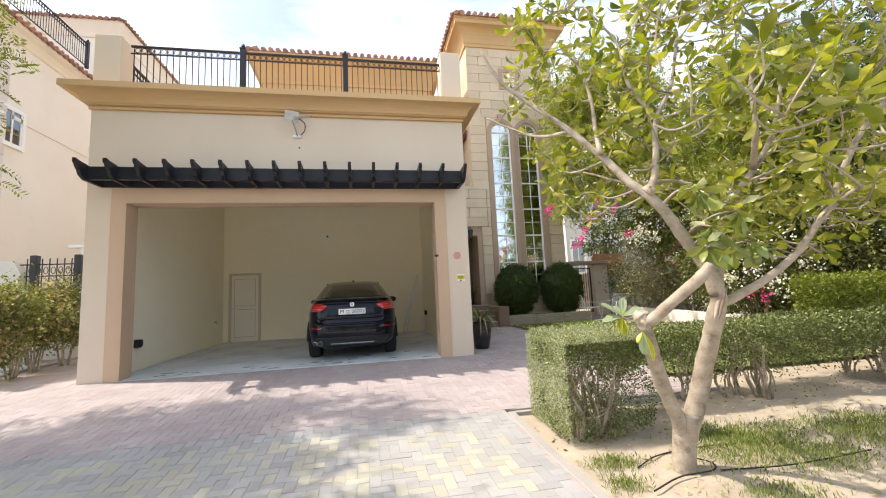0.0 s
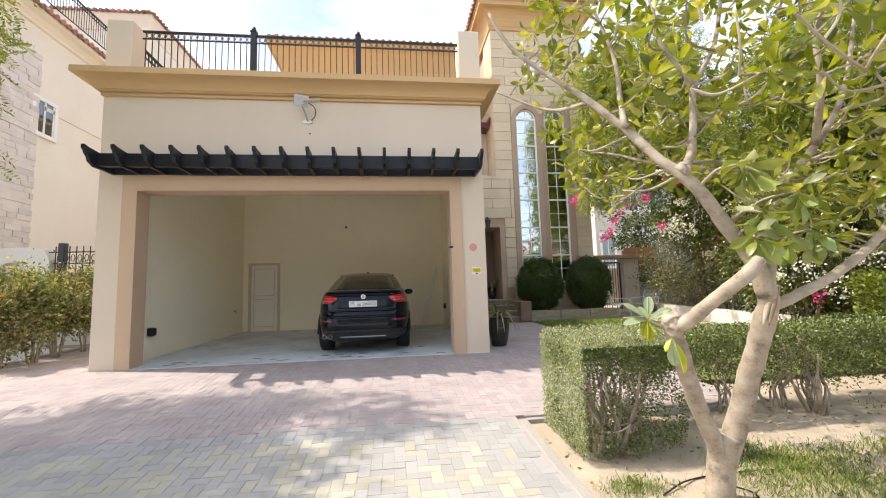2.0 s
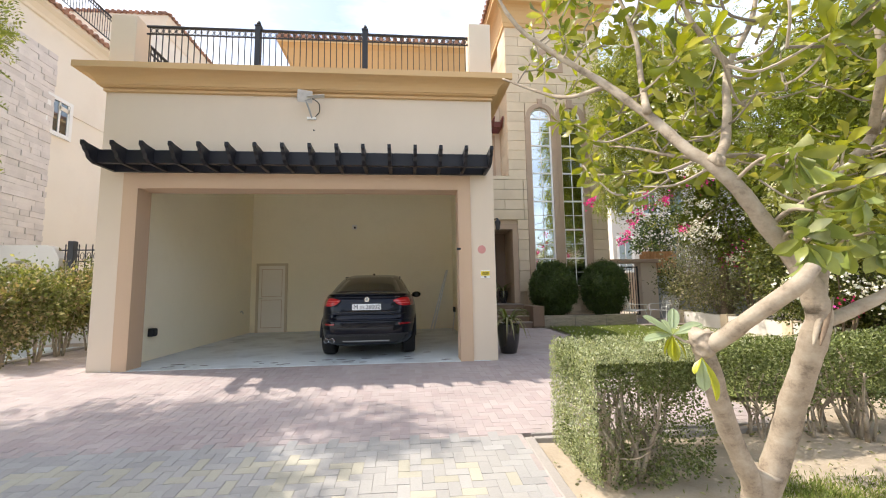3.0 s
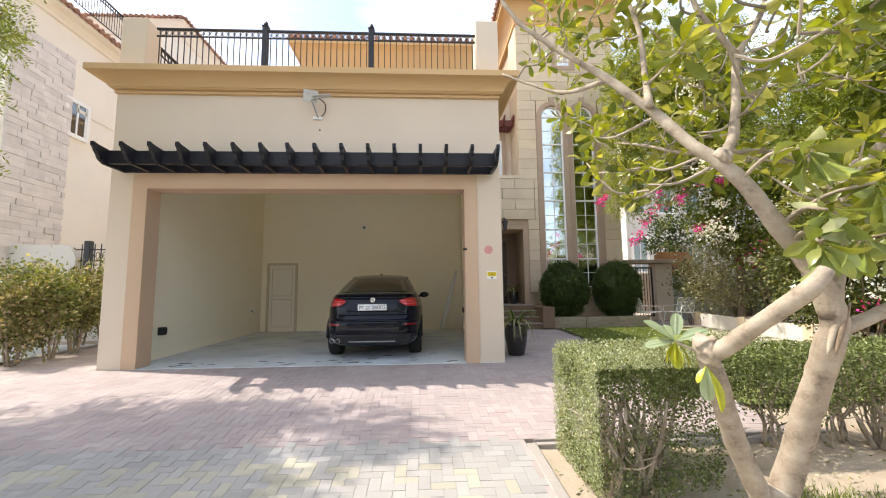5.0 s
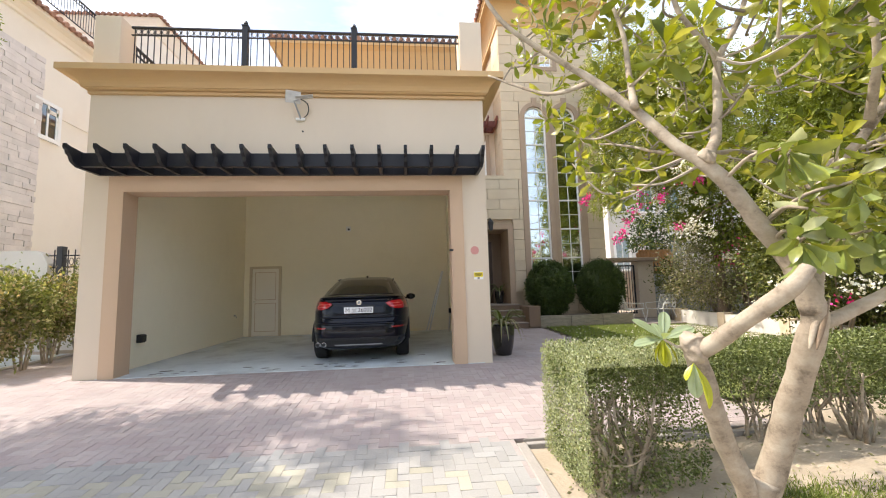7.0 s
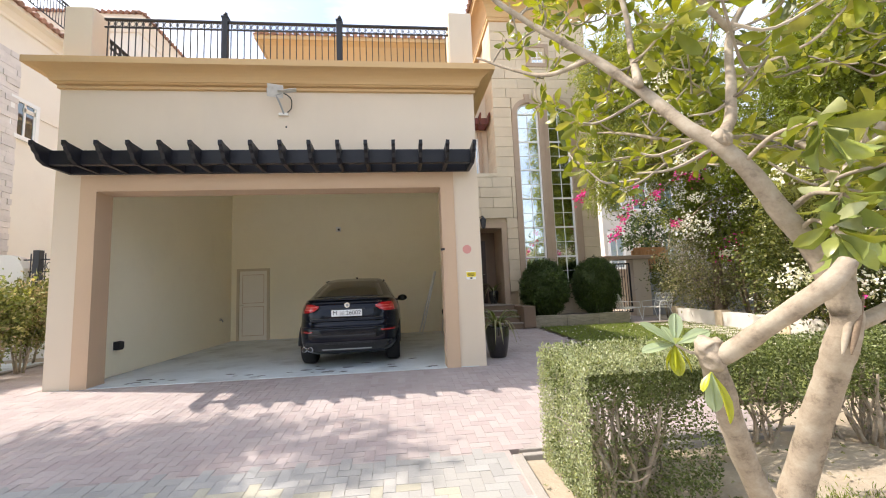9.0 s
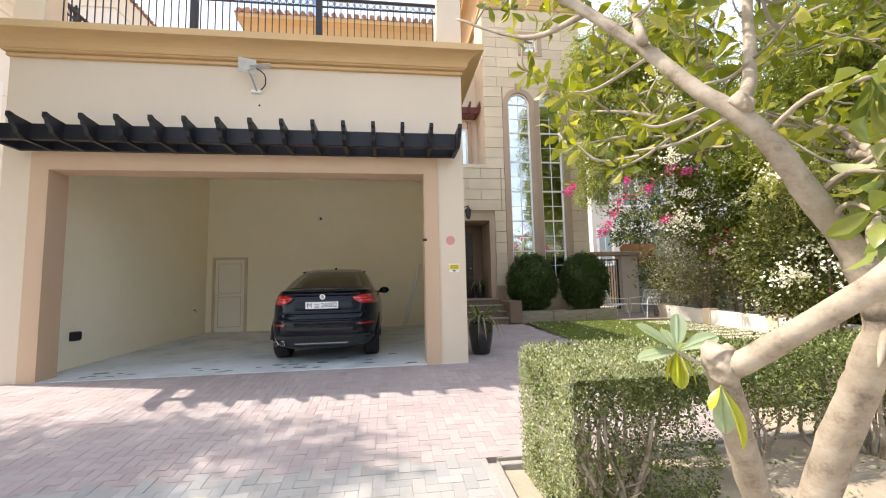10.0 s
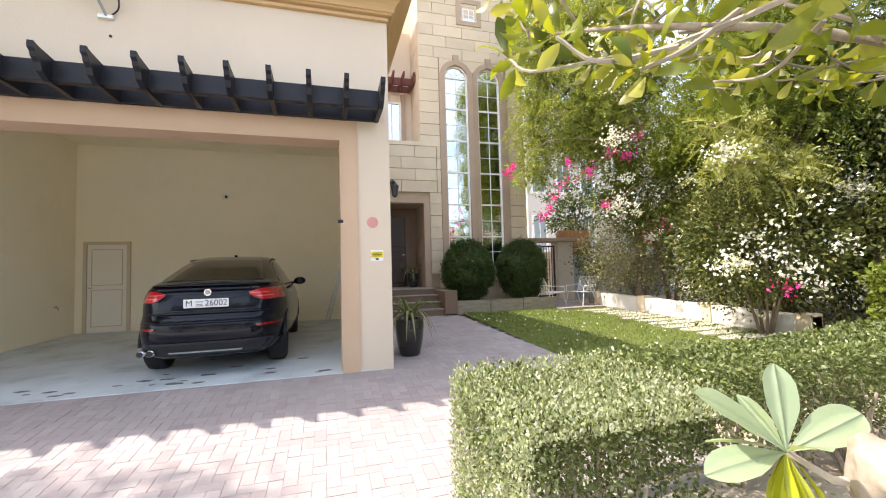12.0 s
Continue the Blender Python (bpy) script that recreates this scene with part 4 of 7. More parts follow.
# old split and healed lip below the fork
split = [Vector(p) - T0 for p in ((3.955, 4.545, 0.885), (3.985, 4.548, 0.955), (4.02, 4.548, 1.035), (4.07, 4.555, 1.125))]
part("bark_split", tube(bmesh.new(), smooth_path(split, 5), [0.003 + 0.011 * math.sin(math.pi * k / 15) for k in range(16)], 8), M["dark_bark"], tree, "dark split in the bark", True)
for dx, dz in ((-0.022, 0.0), (0.024, 0.012)):
    lip = [p + Vector((dx, 0.018, dz)) for p in split]
    part("bark_lip", tube(bmesh.new(), smooth_path(lip, 5), [0.004 + 0.012 * math.sin(math.pi * k / 15) for k in range(16)], 8), M["bark"], tree, "healed lip of bark", True)
# cut knob at the end of the low stem
bm = bmesh.new()
bmesh.ops.create_icosphere(bm, subdivisions=4, radius=0.07, matrix=Matrix.Translation(Vector((3.44, 4.738, 0.90)) - T0))
for v in bm.verts:
    v.co += 0.03 * noise.noise_vector(v.co * 11.0) + 0.014 * noise.noise_vector(v.co * 34.0)
part("knob", bm, M["bark"], tree, "sawn and healed branch stub", True)

ROS = [rosette("leaf_whorl", n, ln) for n, ln in ((9, 0.145), (11, 0.155), (8, 0.135), (10, 0.165), (7, 0.15), (12, 0.14))]
HANG = [rosette("hanging_whorl", n, ln, 1.0, 0.9, "hang_leaf", 0.15) for n, ln in ((16, 0.165), (14, 0.15), (18, 0.16))]
tips, tries = [], 0
while len(tips) < 500 and tries < 26000:
    tries += 1
    p = Vector((random.uniform(2.3, 7.3), random.uniform(3.65, 6.6), random.uniform(1.3, 4.7)))
    e = Vector(((p.x - 4.81) / 2.5, (p.y - 4.94) / 1.6, (p.z - 2.94) / 1.75))
    if e.length > 1 or e.length < 0.35 * random.random() + 0.25:
        continue
    if p.x < 3.81 - 0.62 * (p.z - 1.29) or p.z < 1.34 + 0.25 * random.random() or (p.x < 3.31 and p.y < 4.94):
        continue
    if (p.x < 3.96 and p.y < 4.49 and p.z < 2.39) or (p - Vector((2.51, 4.27, 1.29))).length < 1.45:
        continue
    fx, fy = p.x - 2.51, p.y - 4.27
    deep, wide = 0.284 * fx + 0.958 * fy, 0.958 * fx - 0.284 * fy
    if deep > 0.2 and wide / deep < 1.3 and p.z - 1.29 < 0.42 * deep:
        continue
    if any((p - q).length < 0.155 for q in tips):
        continue
    tips.append(p)
for i, p in enumerate(((3.779, 4.396, 1.428), (3.997, 4.387, 1.447), (4.175, 4.407, 1.467), (3.898, 4.449, 1.588), (4.078, 4.369, 1.704), (3.625, 4.266, 1.831))):
    o = new("hanging_whorl", HANG[i % 3])
    o.parent = tree
    o["label"] = "drooping whorl of large pale leaves"
    o.matrix_basis = Matrix.Translation(Vector(p) - T0) @ pose(0, 0, 0, random.uniform(-20, 20), random.uniform(-20, 20), 70 * i)
    root = min(main[3:30] + mid[:8], key=lambda q: (q - Vector(p)).length)
    part("twig", tube(bmesh.new(), smooth_path([root - T0, root.lerp(Vector(p), 0.5) - T0 + Vector((0, 0, 0.05)), Vector(p) - T0], 4), [0.012 - 0.0006 * k for k in range(9)], 6), M["bark"], tree, smooth=True)
for p in ((3.293, 5.106, 1.789), (3.45, 5.199, 1.91), (3.172, 5.29, 1.964), (3.619, 5.196, 2.009), (3.326, 4.957, 1.953)):
    tips.append(Vector(p))
    
twig_bm = bmesh.new()
tips.sort(key=lambda p: min((q - p).length for q in nodes))
for i, p in enumerate(tips):
    near = min(nodes, key=lambda q: (q - p).length + (0.35 if q.z > p.z else 0))
    d = (p - near)
    if d.length > 0.05:
        bend = near + d * 0.5 + Vector((random.uniform(-1, 1), random.uniform(-1, 1), -0.9 + random.random() * 0.5)) * 0.2 * d.length
        tube(twig_bm, smooth_path([near - T0, bend - T0, p - T0], 4), [0.006 + 0.007 * min(1, d.length) * (1 - k / 8) for k in range(9)], 5)
    o = new("leaf_whorl", ROS[i % len(ROS)])
    o.parent = tree
    axis = (d.normalized() * 0.7 + Vector((0, 0, 0.7)) + Vector((random.uniform(-1, 1), random.uniform(-1, 1), 0)) * 0.35) if d.length > 0.05 else Vector((0, 0, 1))
    if p.z < 1.55:
        axis = Vector((random.uniform(-0.4, 0.4), -0.5, -0.75))
    q = axis.to_track_quat("Z", "Y").to_matrix().to_4x4()
    nodes.append(near + d * 0.6)
    o.matrix_basis = Matrix.Translation(p - T0) @ q @ pose(0, 0, 0, 0, 0, random.uniform(0, 360)) @ Matrix.Scale(random.uniform(0.72, 1.12) * (1.05 if p.z < 1.55 else 0.78 if (p - Vector((2.51, 4.27, 1.29))).length < 1.5 else 1.0), 4)
tagged(part("brushwood", twig_bm, M["twig"], tree, "thin pale twigs"), kind="stuff")

# the sprout by the knob, leaf by leaf
def one_leaf(ln, curl):
    bm = bmesh.new()
    rows = [(0.0, 0.08), (0.10, 0.16), (0.22, 0.38), (0.36, 0.70), (0.5, 0.92), (0.64, 1.0), (0.78, 0.95), (0.88, 0.76), (0.95, 0.48), (1.0, 0.10)]
    vs = []
    for t, w in rows:
        zz, hw = -curl * ln * t * t, 0.205 * ln * w
        vs.append([bm.verts.new((ln * t, s * hw, zz + abs(s) * 0.25 * hw + 0.004 * (s == 0) + 0.03 * hw * math.sin(t * 19 + s * 2))) for s in (-1, -0.5, -0.04, 0, 0.04, 0.5, 1)])
    for a, b in zip(vs, vs[1:]):
        for k in range(6):
            bm.faces.new((a[k], a[k + 1], b[k + 1], b[k]))
    return bm


M["pale_big"] = mat("pale_broad_leaf", (0.30, 0.37, 0.23), 0.35, 0.12, 6, 40, 0.1, leaf=0.3, spec=0.6)
M["yellow_big"] = mat("yellow_green_leaf", (0.42, 0.44, 0.04), 0.35, 0.15, 6, 40, 0.1, leaf=0.4, spec=0.6)
SP = Vector((3.345, 4.85, 0.925)) - T0
for az, el, ln, curl, roll, yel in ((160, 40, 0.19, 0.1, -30, 0), (42, 70, 0.165, 0.05, 30, 0), (-14, 24, 0.18, 0.12, 45, 0), (172, -4, 0.165, 0.15, -30, 0), (250, 35, 0.11, 0.2, 0, 0), (95, 50, 0.12, 0.1, 0, 0), (140, 12, 0.13, 0.2, 20, 0),
                                    (200, -60, 0.13, 0.25, 20, 1), (240, -70, 0.15, 0.1, 0, 1), (285, -75, 0.15, 0.1, -30, 1), (320, -50, 0.14, 0.3, 0, 1), (170, -50, 0.13, 0.3, 40, 1)):
    o = part("leaf", one_leaf(ln, curl), M["yellow_big" if yel else "pale_big"], tree, "yellow-green young leaf" if yel else "pale grey-green young leaf", True)
    o.matrix_basis = Matrix.Translation(SP) @ pose(0, 0, 0, 0, 0, az) @ pose(0, 0, 0, 0, -el, 0) @ pose(0, 0, 0, roll, 0, 0)
for az, el, ln, yel in ((230, -72, 0.17, 0), (300, -62, 0.22, 1), (190, -40, 0.1, 1)):
    o = part("leaf", one_leaf(ln, 0.25), M["yellow_big" if yel else "pale_big"], tree, "hanging leaf below the stub", True)
    o.matrix_basis = Matrix.Translation(Vector((3.406, 4.702, 0.815)) - T0) @ pose(0, 0, 0, 0, 0, az) @ pose(0, 0, 0, 0, -el, 0)
part("sprout_stem", tube(bmesh.new(), [Vector((3.436, 4.75, 0.90)) - T0, Vector((3.385, 4.80, 0.89)) - T0, SP], [0.012, 0.008, 0.006], 6), M["bark"], tree)


# ---- hedges and shrubs ----
def stems(bm, n, x0, x1, y0, y1, z0, z1, r=0.012, lean=0.15):
    """Crooked stems in loose groups, each forking once or twice."""
    foot = None
    for i in range(n):
        if i % 3 == 0:
            foot = Vector((random.uniform(x0, x1), random.uniform(y0, y1), z0))
        a = foot + Vector((random.uniform(-0.06, 0.06), random.uniform(-0.06, 0.06), 0))
        b = a + Vector((random.uniform(-lean, lean), random.uniform(-lean, lean), (z1 - z0) * random.uniform(0.7, 1)))
        k1, k2 = (a.lerp(b, f) + Vector((random.uniform(-1, 1), random.uniform(-1, 1), 0)) * lean * 0.35 for f in (0.33, 0.66))
        rr = r * random.uniform(0.6, 1.2)
        tube(bm, smooth_path([a, k1, k2, b], 3), [rr * (1.2 - 0.08 * k) for k in range(10)], 6)
        for q in (k1, k2):
            e = q + Vector((random.uniform(-1, 1) * lean, random.uniform(-1, 1) * lean, random.uniform(0.1, 0.3)))
            tube(bm, smooth_path([q, q.lerp(e, 0.5) + Vector((0.02, 0, -0.03)), e], 3), [rr * (0.55 - 0.06 * k) for k in range(7)], 5)
    return bm


def hedge(x0, x1, y0, y1, z0, z1, n, ln, leafmat, label, base, nst=14, split=0.0, name="hedge", skin=0.10, inside=0.25, ragged=False):
    c = Vector(((x0 + x1) / 2, (y0 + y1) / 2, base))
    t = thing(name, *c, label, "hedge")
    P, D = box_points(n, x0, x1, y0, y1, z0, z1, skin, inside)
    if split:
        keep = (P[:, 2] > split) | (RNG.random(len(P)) < np.array([0.30 + 0.75 * noise.noise(Vector((q[0] * 4.5, q[1] * 4.5, q[2] * 4.5))) for q in P]))
        P, D = P[keep], D[keep]
    if ragged:
        low = P[:, 2] < z0 + 0.16
        P[low, 2] += 0.30 * np.array([noise.noise(Vector((q[0] * 2.4, q[1] * 2.4, 5.0))) for q in P[low]]) + RNG.normal(size=low.sum()) * 0.05
        k = n // 11
        pick = RNG.choice(len(P), k)
        P2 = P[pick] + RNG.normal(size=(k, 3)) * 0.05
        lumps = np.array([noise.noise(Vector((q[0] * 3.1, q[1] * 3.1, 9.0))) for q in P2])
        P2[:, 2] = z0 + 0.05 - np.abs(RNG.normal(size=k)) * 0.22
        P, D = np.concatenate([P, P2[lumps > 0.0]]), np.concatenate([D, D[pick][lumps > 0.0]])
        P[:, 2] = np.maximum(P[:, 2], base + 0.03)
    D = unit(D + RNG.normal(size=D.shape) * 0.8 + np.array([0, 0, 0.35]))
    L = ln * (0.6 + 0.8 * RNG.random(len(P)))
    leaf_part("foliage", leaf_mesh("foliage", P - np.array(c), D, L, L * 0.55, 0.3), leafmat, t, "small clipped leaves")
    part("brushwood", stems(bmesh.new(), nst, x0 + 0.12 - c.x, x1 - 0.12 - c.x, y0 + 0.15 - c.y, y1 - 0.15 - c.y, -0.02, z1 - 0.1 - base, 0.017, 0.22), M["bark"], t, "thin grey stems", True)["kind"] = "stuff"
    return t


hedge(3.241, 4.22, 5.694, 6.62, -0.338, 0.651, 52000, 0.0255, M["hedge_leaf"], "clipped small-leaved garden hedge end block", -0.36, 22, split=0.40)
hedge(4.233, 7.004, 6.274, 6.943, 0.20, 0.658, 22000, 0.032, M["hedge_leaf"], "clipped hedge on bare stems above sandy soil", -0.33, 27, skin=0.14, ragged=True)
hedge(7.004, 10.566, 6.203, 7.062, 0.18, 0.685, 23000, 0.038, M["hedge_leaf"], "clipped hedge on bare stems above sandy soil", -0.33, 33, skin=0.16, ragged=True)
hedge(7.743, 10.761, 6.621, 7.099, 0.404, 1.205, 15000, 0.055, M["lime_leaf"], "bright green taller hedge behind the clipped hedge", -0.33, 14, skin=0.16, ragged=True)
# sprigs on the clipped top and left face, paled to carry the sunlight there
sp = thing("sunlit_sprigs", 3.65, 6.15, 0.65, "pale young shoots on hedge top and left side, lightened as if sunlit", "shoots", kind="stuff")
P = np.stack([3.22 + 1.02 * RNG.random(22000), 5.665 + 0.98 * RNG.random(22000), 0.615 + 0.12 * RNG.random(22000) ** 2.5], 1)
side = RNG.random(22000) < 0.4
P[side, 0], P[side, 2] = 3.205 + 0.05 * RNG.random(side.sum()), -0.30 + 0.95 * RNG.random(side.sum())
leaf_part("shoots", leaf_mesh("shoots", P - np.array([3.65, 6.15, 0.65]), RNG.normal(size=P.shape) * 0.6 + np.array([0, 0, 1.0]), 0.022, 0.012), M["sunlit_sage_leaf"], sp)


def shrub(name, x, y, z, crown_z, radii, n, ln, leafmat, label, nst=6, count=45, sigma=0.22, flowers=(), width=0.5, hollow=0.45, bark="bark", droop=0.0, category="shrub"):
    t = thing(name, x, y, z, label, category)
    P, D = clumps(n, (0, 0, crown_z - z), radii, count, sigma, hollow)
    D = unit(D + RNG.normal(size=D.shape) * 0.7 + np.array([0, 0, -droop]))
    L = ln * (0.6 + 0.8 * RNG.random(n))
    keep = P[:, 2] > 0.03
    leaf_part("crown", leaf_mesh("crown", P[keep], D[keep], L[keep], (L * width)[keep], 0.3), leafmat, t)
    bm = bmesh.new()
    for i in range(nst):
        a = 2 * math.pi * i / nst + random.uniform(-0.4, 0.4)
        e = Vector((math.cos(a) * radii[0] * 0.55, math.sin(a) * radii[1] * 0.55, crown_z - z + radii[2] * random.uniform(-0.2, 0.5)))
        s = Vector((math.cos(a), math.sin(a), 0)) * 0.06
        r = 0.012 + 0.012 * radii[0]
        tube(bm, smooth_path([s, s + e * 0.35 + Vector((0, 0, 0.15)), e], 4), [r * (1.1 - 0.8 * k / 8) for k in range(9)], 6)
    part("brushwood", bm, M[bark], t, smooth=True)
    for matname, fn, fl in flowers:
        k = max(3, fn // 28)
        P2, D2 = clumps(fn, (0, 0, crown_z - z), [r * 1.12 for r in radii], k, 0.06, 0.93)
        keep = P2[:, 2] > 0.05
        leaf_part("blossom", leaf_mesh("blossom", P2[keep], (D2 + RNG.normal(size=D2.shape) * 0.6)[keep], fl, fl * 0.8, 0.4), M[matname], t)
    return t


for i, (yy, top) in enumerate(((10.35, 1.72), (11.0, 1.82), (11.65, 1.95), (12.35, 2.0))):
    shrub("garden_shrub", -5.25 + 0.08 * (i % 2), yy - 0.05, 0.0, top - 0.74, (0.50, 0.44, 0.62), 5200, 0.075, M["pale_leaf" if i % 2 else "brown_leaf"], "leafy shrub on thin bare stems beside the drive", 5, 30, 0.22, hollow=0.3)
for i in range(5):
    shrub("garden_shrub", -6.4 - 0.5 * (i % 2), 8.8 + i * 1.1, -0.05, 1.1, (0.5, 0.55, 0.7), 3600, 0.075, M["pale_leaf"], "leafy shrub on thin bare stems beside the drive", 5, 30, 0.22)
for x, lab in ((6.46, "clipped rounded evergreen bush beside the steps"), (8.17, "clipped rounded evergreen bush in the planter")):
    bush = shrub("round_bush", x, 15.40, 0.39, 1.26, (0.72, 0.66, 0.86), 34000, 0.045, M["dark_leaf"], lab, 4, 900, 0.05, hollow=0.88, category="bush")
    core = bmesh.new()
    bmesh.ops.create_icosphere(core, subdivisions=3, radius=1.0, matrix=Matrix.Translation((0, 0, 0.87)) @ Matrix.Diagonal((0.6, 0.54, 0.74, 1)))
    part("core", core, M["dark_leaf"], bush, "dense dark inner growth")

ds = shrub("dry_shrub", 11.183, 14.065, 0.077, 1.61, (1.3, 1.3, 1.15), 15000, 0.07, M["dry"], "half-dry grey shrub with tangled twigs behind the garden wall", 22, 70, 0.2)
P, D = clumps(5000, (0, 0, 1.55), (1.3, 1.3, 1.15), 60, 0.22, 0.3)
leaf_part("tangle", leaf_mesh("tangle", P, unit(RNG.normal(size=P.shape) + np.array([0, 0, 0.4])), 0.20, 0.011, 0.3), M["twig"], ds, "grey tangled dry twigs", kind="stuff")
shrub("leafy_shrub", 10.566, 15.404, 0.121, 1.457, (0.5, 0.5, 0.6), 2600, 0.07, M["bloom_leaf"], "small yellow-green bush beside the garden gate", 5, 26, 0.2)
shrub("flowering_shrub", 11.585, 10.904, -0.023, 1.857, (1.5, 1.8, 1.8), 26000, 0.085, M["bloom_leaf"], "dark bougainvillea covered in white flowers", 8, 50, 0.17, (("petal", 1300, 0.06), ("pink", 120, 0.06)), bark="dark_bark")
shrub("flowering_shrub", 12.512, 8.806, -0.092, 1.887, (1.8, 1.5, 2.0), 24000, 0.09, M["bloom_leaf"], "dark bougainvillea with white flowers", 8, 60, 0.18, (("petal", 900, 0.06),), bark="dark_bark")
shrub("flowering_shrub", 11.062, 12.761, 0.039, 3.304, (1.4, 1.5, 1.3), 18000, 0.09, M["lime_leaf"], "green bougainvillea with white and pink flowers", 7, 60, 0.2, (("petal", 1500, 0.065), ("pink", 320, 0.06)), bark="dark_bark")
wf = shrub("flowering_shrub", 9.924, 9.651, -0.055, 1.775, (1.3, 1.0, 1.2), 15000, 0.075, M["bloom_leaf"], "dark bougainvillea with white flowers at the lawn edge", 5, 46, 0.17, hollow=0.55, bark="dark_bark")
for q, n in (((8.395, 9.277, 1.205), 26), ((8.447, 9.176, 1.38), 24), ((8.644, 9.182, 1.261), 26), ((8.792, 9.184, 1.22), 14), ((8.796, 9.073, 1.653), 26), ((8.947, 8.89, 1.468), 22), ((9.049, 8.664, 1.104), 24), ((9.445, 8.627, 0.903), 26), ((9.297, 8.613, 1.25), 12), ((9.399, 8.582, 2.14), 14), ((8.853, 8.681, 1.947), 14), ((9.941, 8.609, 1.495), 30), ((11.027, 8.964, 2.512), 60), ((11.224, 8.97, 2.392), 60), ((8.451, 9.214, 2.986), 50), ((8.698, 9.214, 3.054), 50)):
    n *= 2
    P = np.array(q) - np.array((9.77, 9.65, -0.055)) + RNG.normal(size=(n, 3)) * np.array([0.13, 0.11, 0.09])
    leaf_part("blossom", leaf_mesh("blossom", P, RNG.normal(size=(n, 3)), 0.062, 0.052, 0.4), M["petal"], wf, "papery white flowers")
P = np.array((8.95, 8.72, 0.86)) - np.array((9.77, 9.65, -0.055)) + RNG.normal(size=(30, 3)) * 0.07
leaf_part("blossom", leaf_mesh("blossom", P, RNG.normal(size=(30, 3)), 0.06, 0.05, 0.4), M["pink"], wf, "papery red-pink flowers")
shrub("leafy_shrub", 13.354, 11.909, 0.003, 3.565, (2.2, 2.4, 2.4), 26000, 0.12, M["bloom_leaf"], "dense dark green shrub at the garden edge", 8, 70, 0.2, bark="dark_bark")


def fronds(name, n, points, ln, leafmat, parent, droop=0.7, pairs=8, leaflet=0.05):
    """Feathery leaves: drooping stalks with leaflets in pairs."""
    c = points[RNG.choice(len(points), n)] + RNG.normal(size=(n, 3)) * 0.08
    d = unit(RNG.normal(size=(n, 3)) + np.array([0, 0, -droop]))
    side = unit(np.cross(d, RNG.normal(size=(n, 3))))
    P, D = [], []
    for k in range(pairs):
        t = (k + 1) / pairs
        q = c + d * ln * t + np.array([0, 0, -0.25 * ln]) * t * t
        for s in (-1, 1):
            P.append(q)
            D.append(side * s + d * 0.7)
    P, D = np.concatenate(P), np.concatenate(D)
    L = leaflet * (0.7 + 0.5 * RNG.random(len(P)))
    return leaf_part(name, leaf_mesh(name, P, D, L, L * 0.33, 0.2), leafmat, parent)


def feather_tree(x, y, z, crown, radii, n, label, base_r=0.14, count=60, sigma=0.14, ln=0.28, leafmat="feather", leaflet=0.055, droop=0.7, extra=None, name="feathery_tree", cut=None):
    t = thing(name, x, y, z, label, "tree")
    c = Vector(crown) - Vector((x, y, z))
    P, _ = clumps(n, c, radii, count, sigma, 0.35)
    if cut:
        W = P + np.array([x, y, z])
        P = P[(W[:, 0] - 1.62) / np.maximum(W[:, 1] - 2.21, 0.1) < cut]
    if extra is not None:
        P = np.concatenate([P, np.array(extra) - np.array([x, y, z])])
    part("trunk", tube(bmesh.new(), smooth_path([(0, 0, -0.1), (0.05, 0.05, c.z * 0.3), (c.x * 0.5, c.y * 0.5, c.z * 0.65), tuple(c)], 5), [base_r * (1 - 0.045 * k) for k in range(16)], 10), M["dark_bark"], t, smooth=True)
    for i in range(14):
        a = 2 * math.pi * i / 14
        e = c + Vector((math.cos(a) * radii[0] * 0.8, math.sin(a) * radii[1] * 0.8, radii[2] * random.uniform(-0.5, 0.7)))
        s = Vector((c.x * 0.5, c.y * 0.5, c.z * 0.65))
        part("limb", tube(bmesh.new(), smooth_path([s, s * 0.4 + e * 0.6 + Vector((0, 0, 0.3)), e], 4), [0.05 * (1 - 0.1 * k) for k in range(9)], 6), M["dark_bark"], t, smooth=True)
    fronds("crown", n, P, ln, M[leafmat], t, droop, leaflet=leaflet)
    return t


curtain = [(7.39 + 0.9 * random.random() ** 0.6, 13.9 + random.uniform(-0.4, 0.5), random.uniform(3.65, 8.2)) for _ in range(1500)]
fringe = [(-2.67 + random.uniform(-0.5, 0.25), 6.54 + random.uniform(-0.4, 0.5), zz - 0.13 + random.uniform(-0.15, 0.15)) for zz in (2.75, 2.95, 3.2, 3.35, 4.05, 4.2, 4.4, 4.6, 4.8) for _ in range(15)]
def puff(n, c, r):
    return [tuple(a + random.gauss(0, 0.5) * b for a, b in zip(c, r)) for _ in range(n)]


for _ in range(34):
    a, r = random.uniform(0, 2 * math.pi), math.sqrt(random.random())
    fringe += puff(105, (-5.75 + 2.3 * r * math.cos(a), 8.05 + 1.15 * r * math.sin(a), 7.3 + random.uniform(-0.4, 0.4)), (0.55, 0.45, 0.25))
roadside = feather_tree(-6.135, 5.111, -0.381, (-4.758, 6.466, 4.855), (2.4, 2.4, 1.7), 9000, "feathery roadside tree shading the drive", extra=fringe, leaflet=0.072, cut=-0.9)
feather_tree(10.792, 13.543, 0.061, (9.769, 13.686, 6.606), (1.7, 1.2, 2.9), 11000, "feathery tree hanging over the lawn beside the tower", ln=0.36, leaflet=0.085, sigma=0.2, extra=curtain)
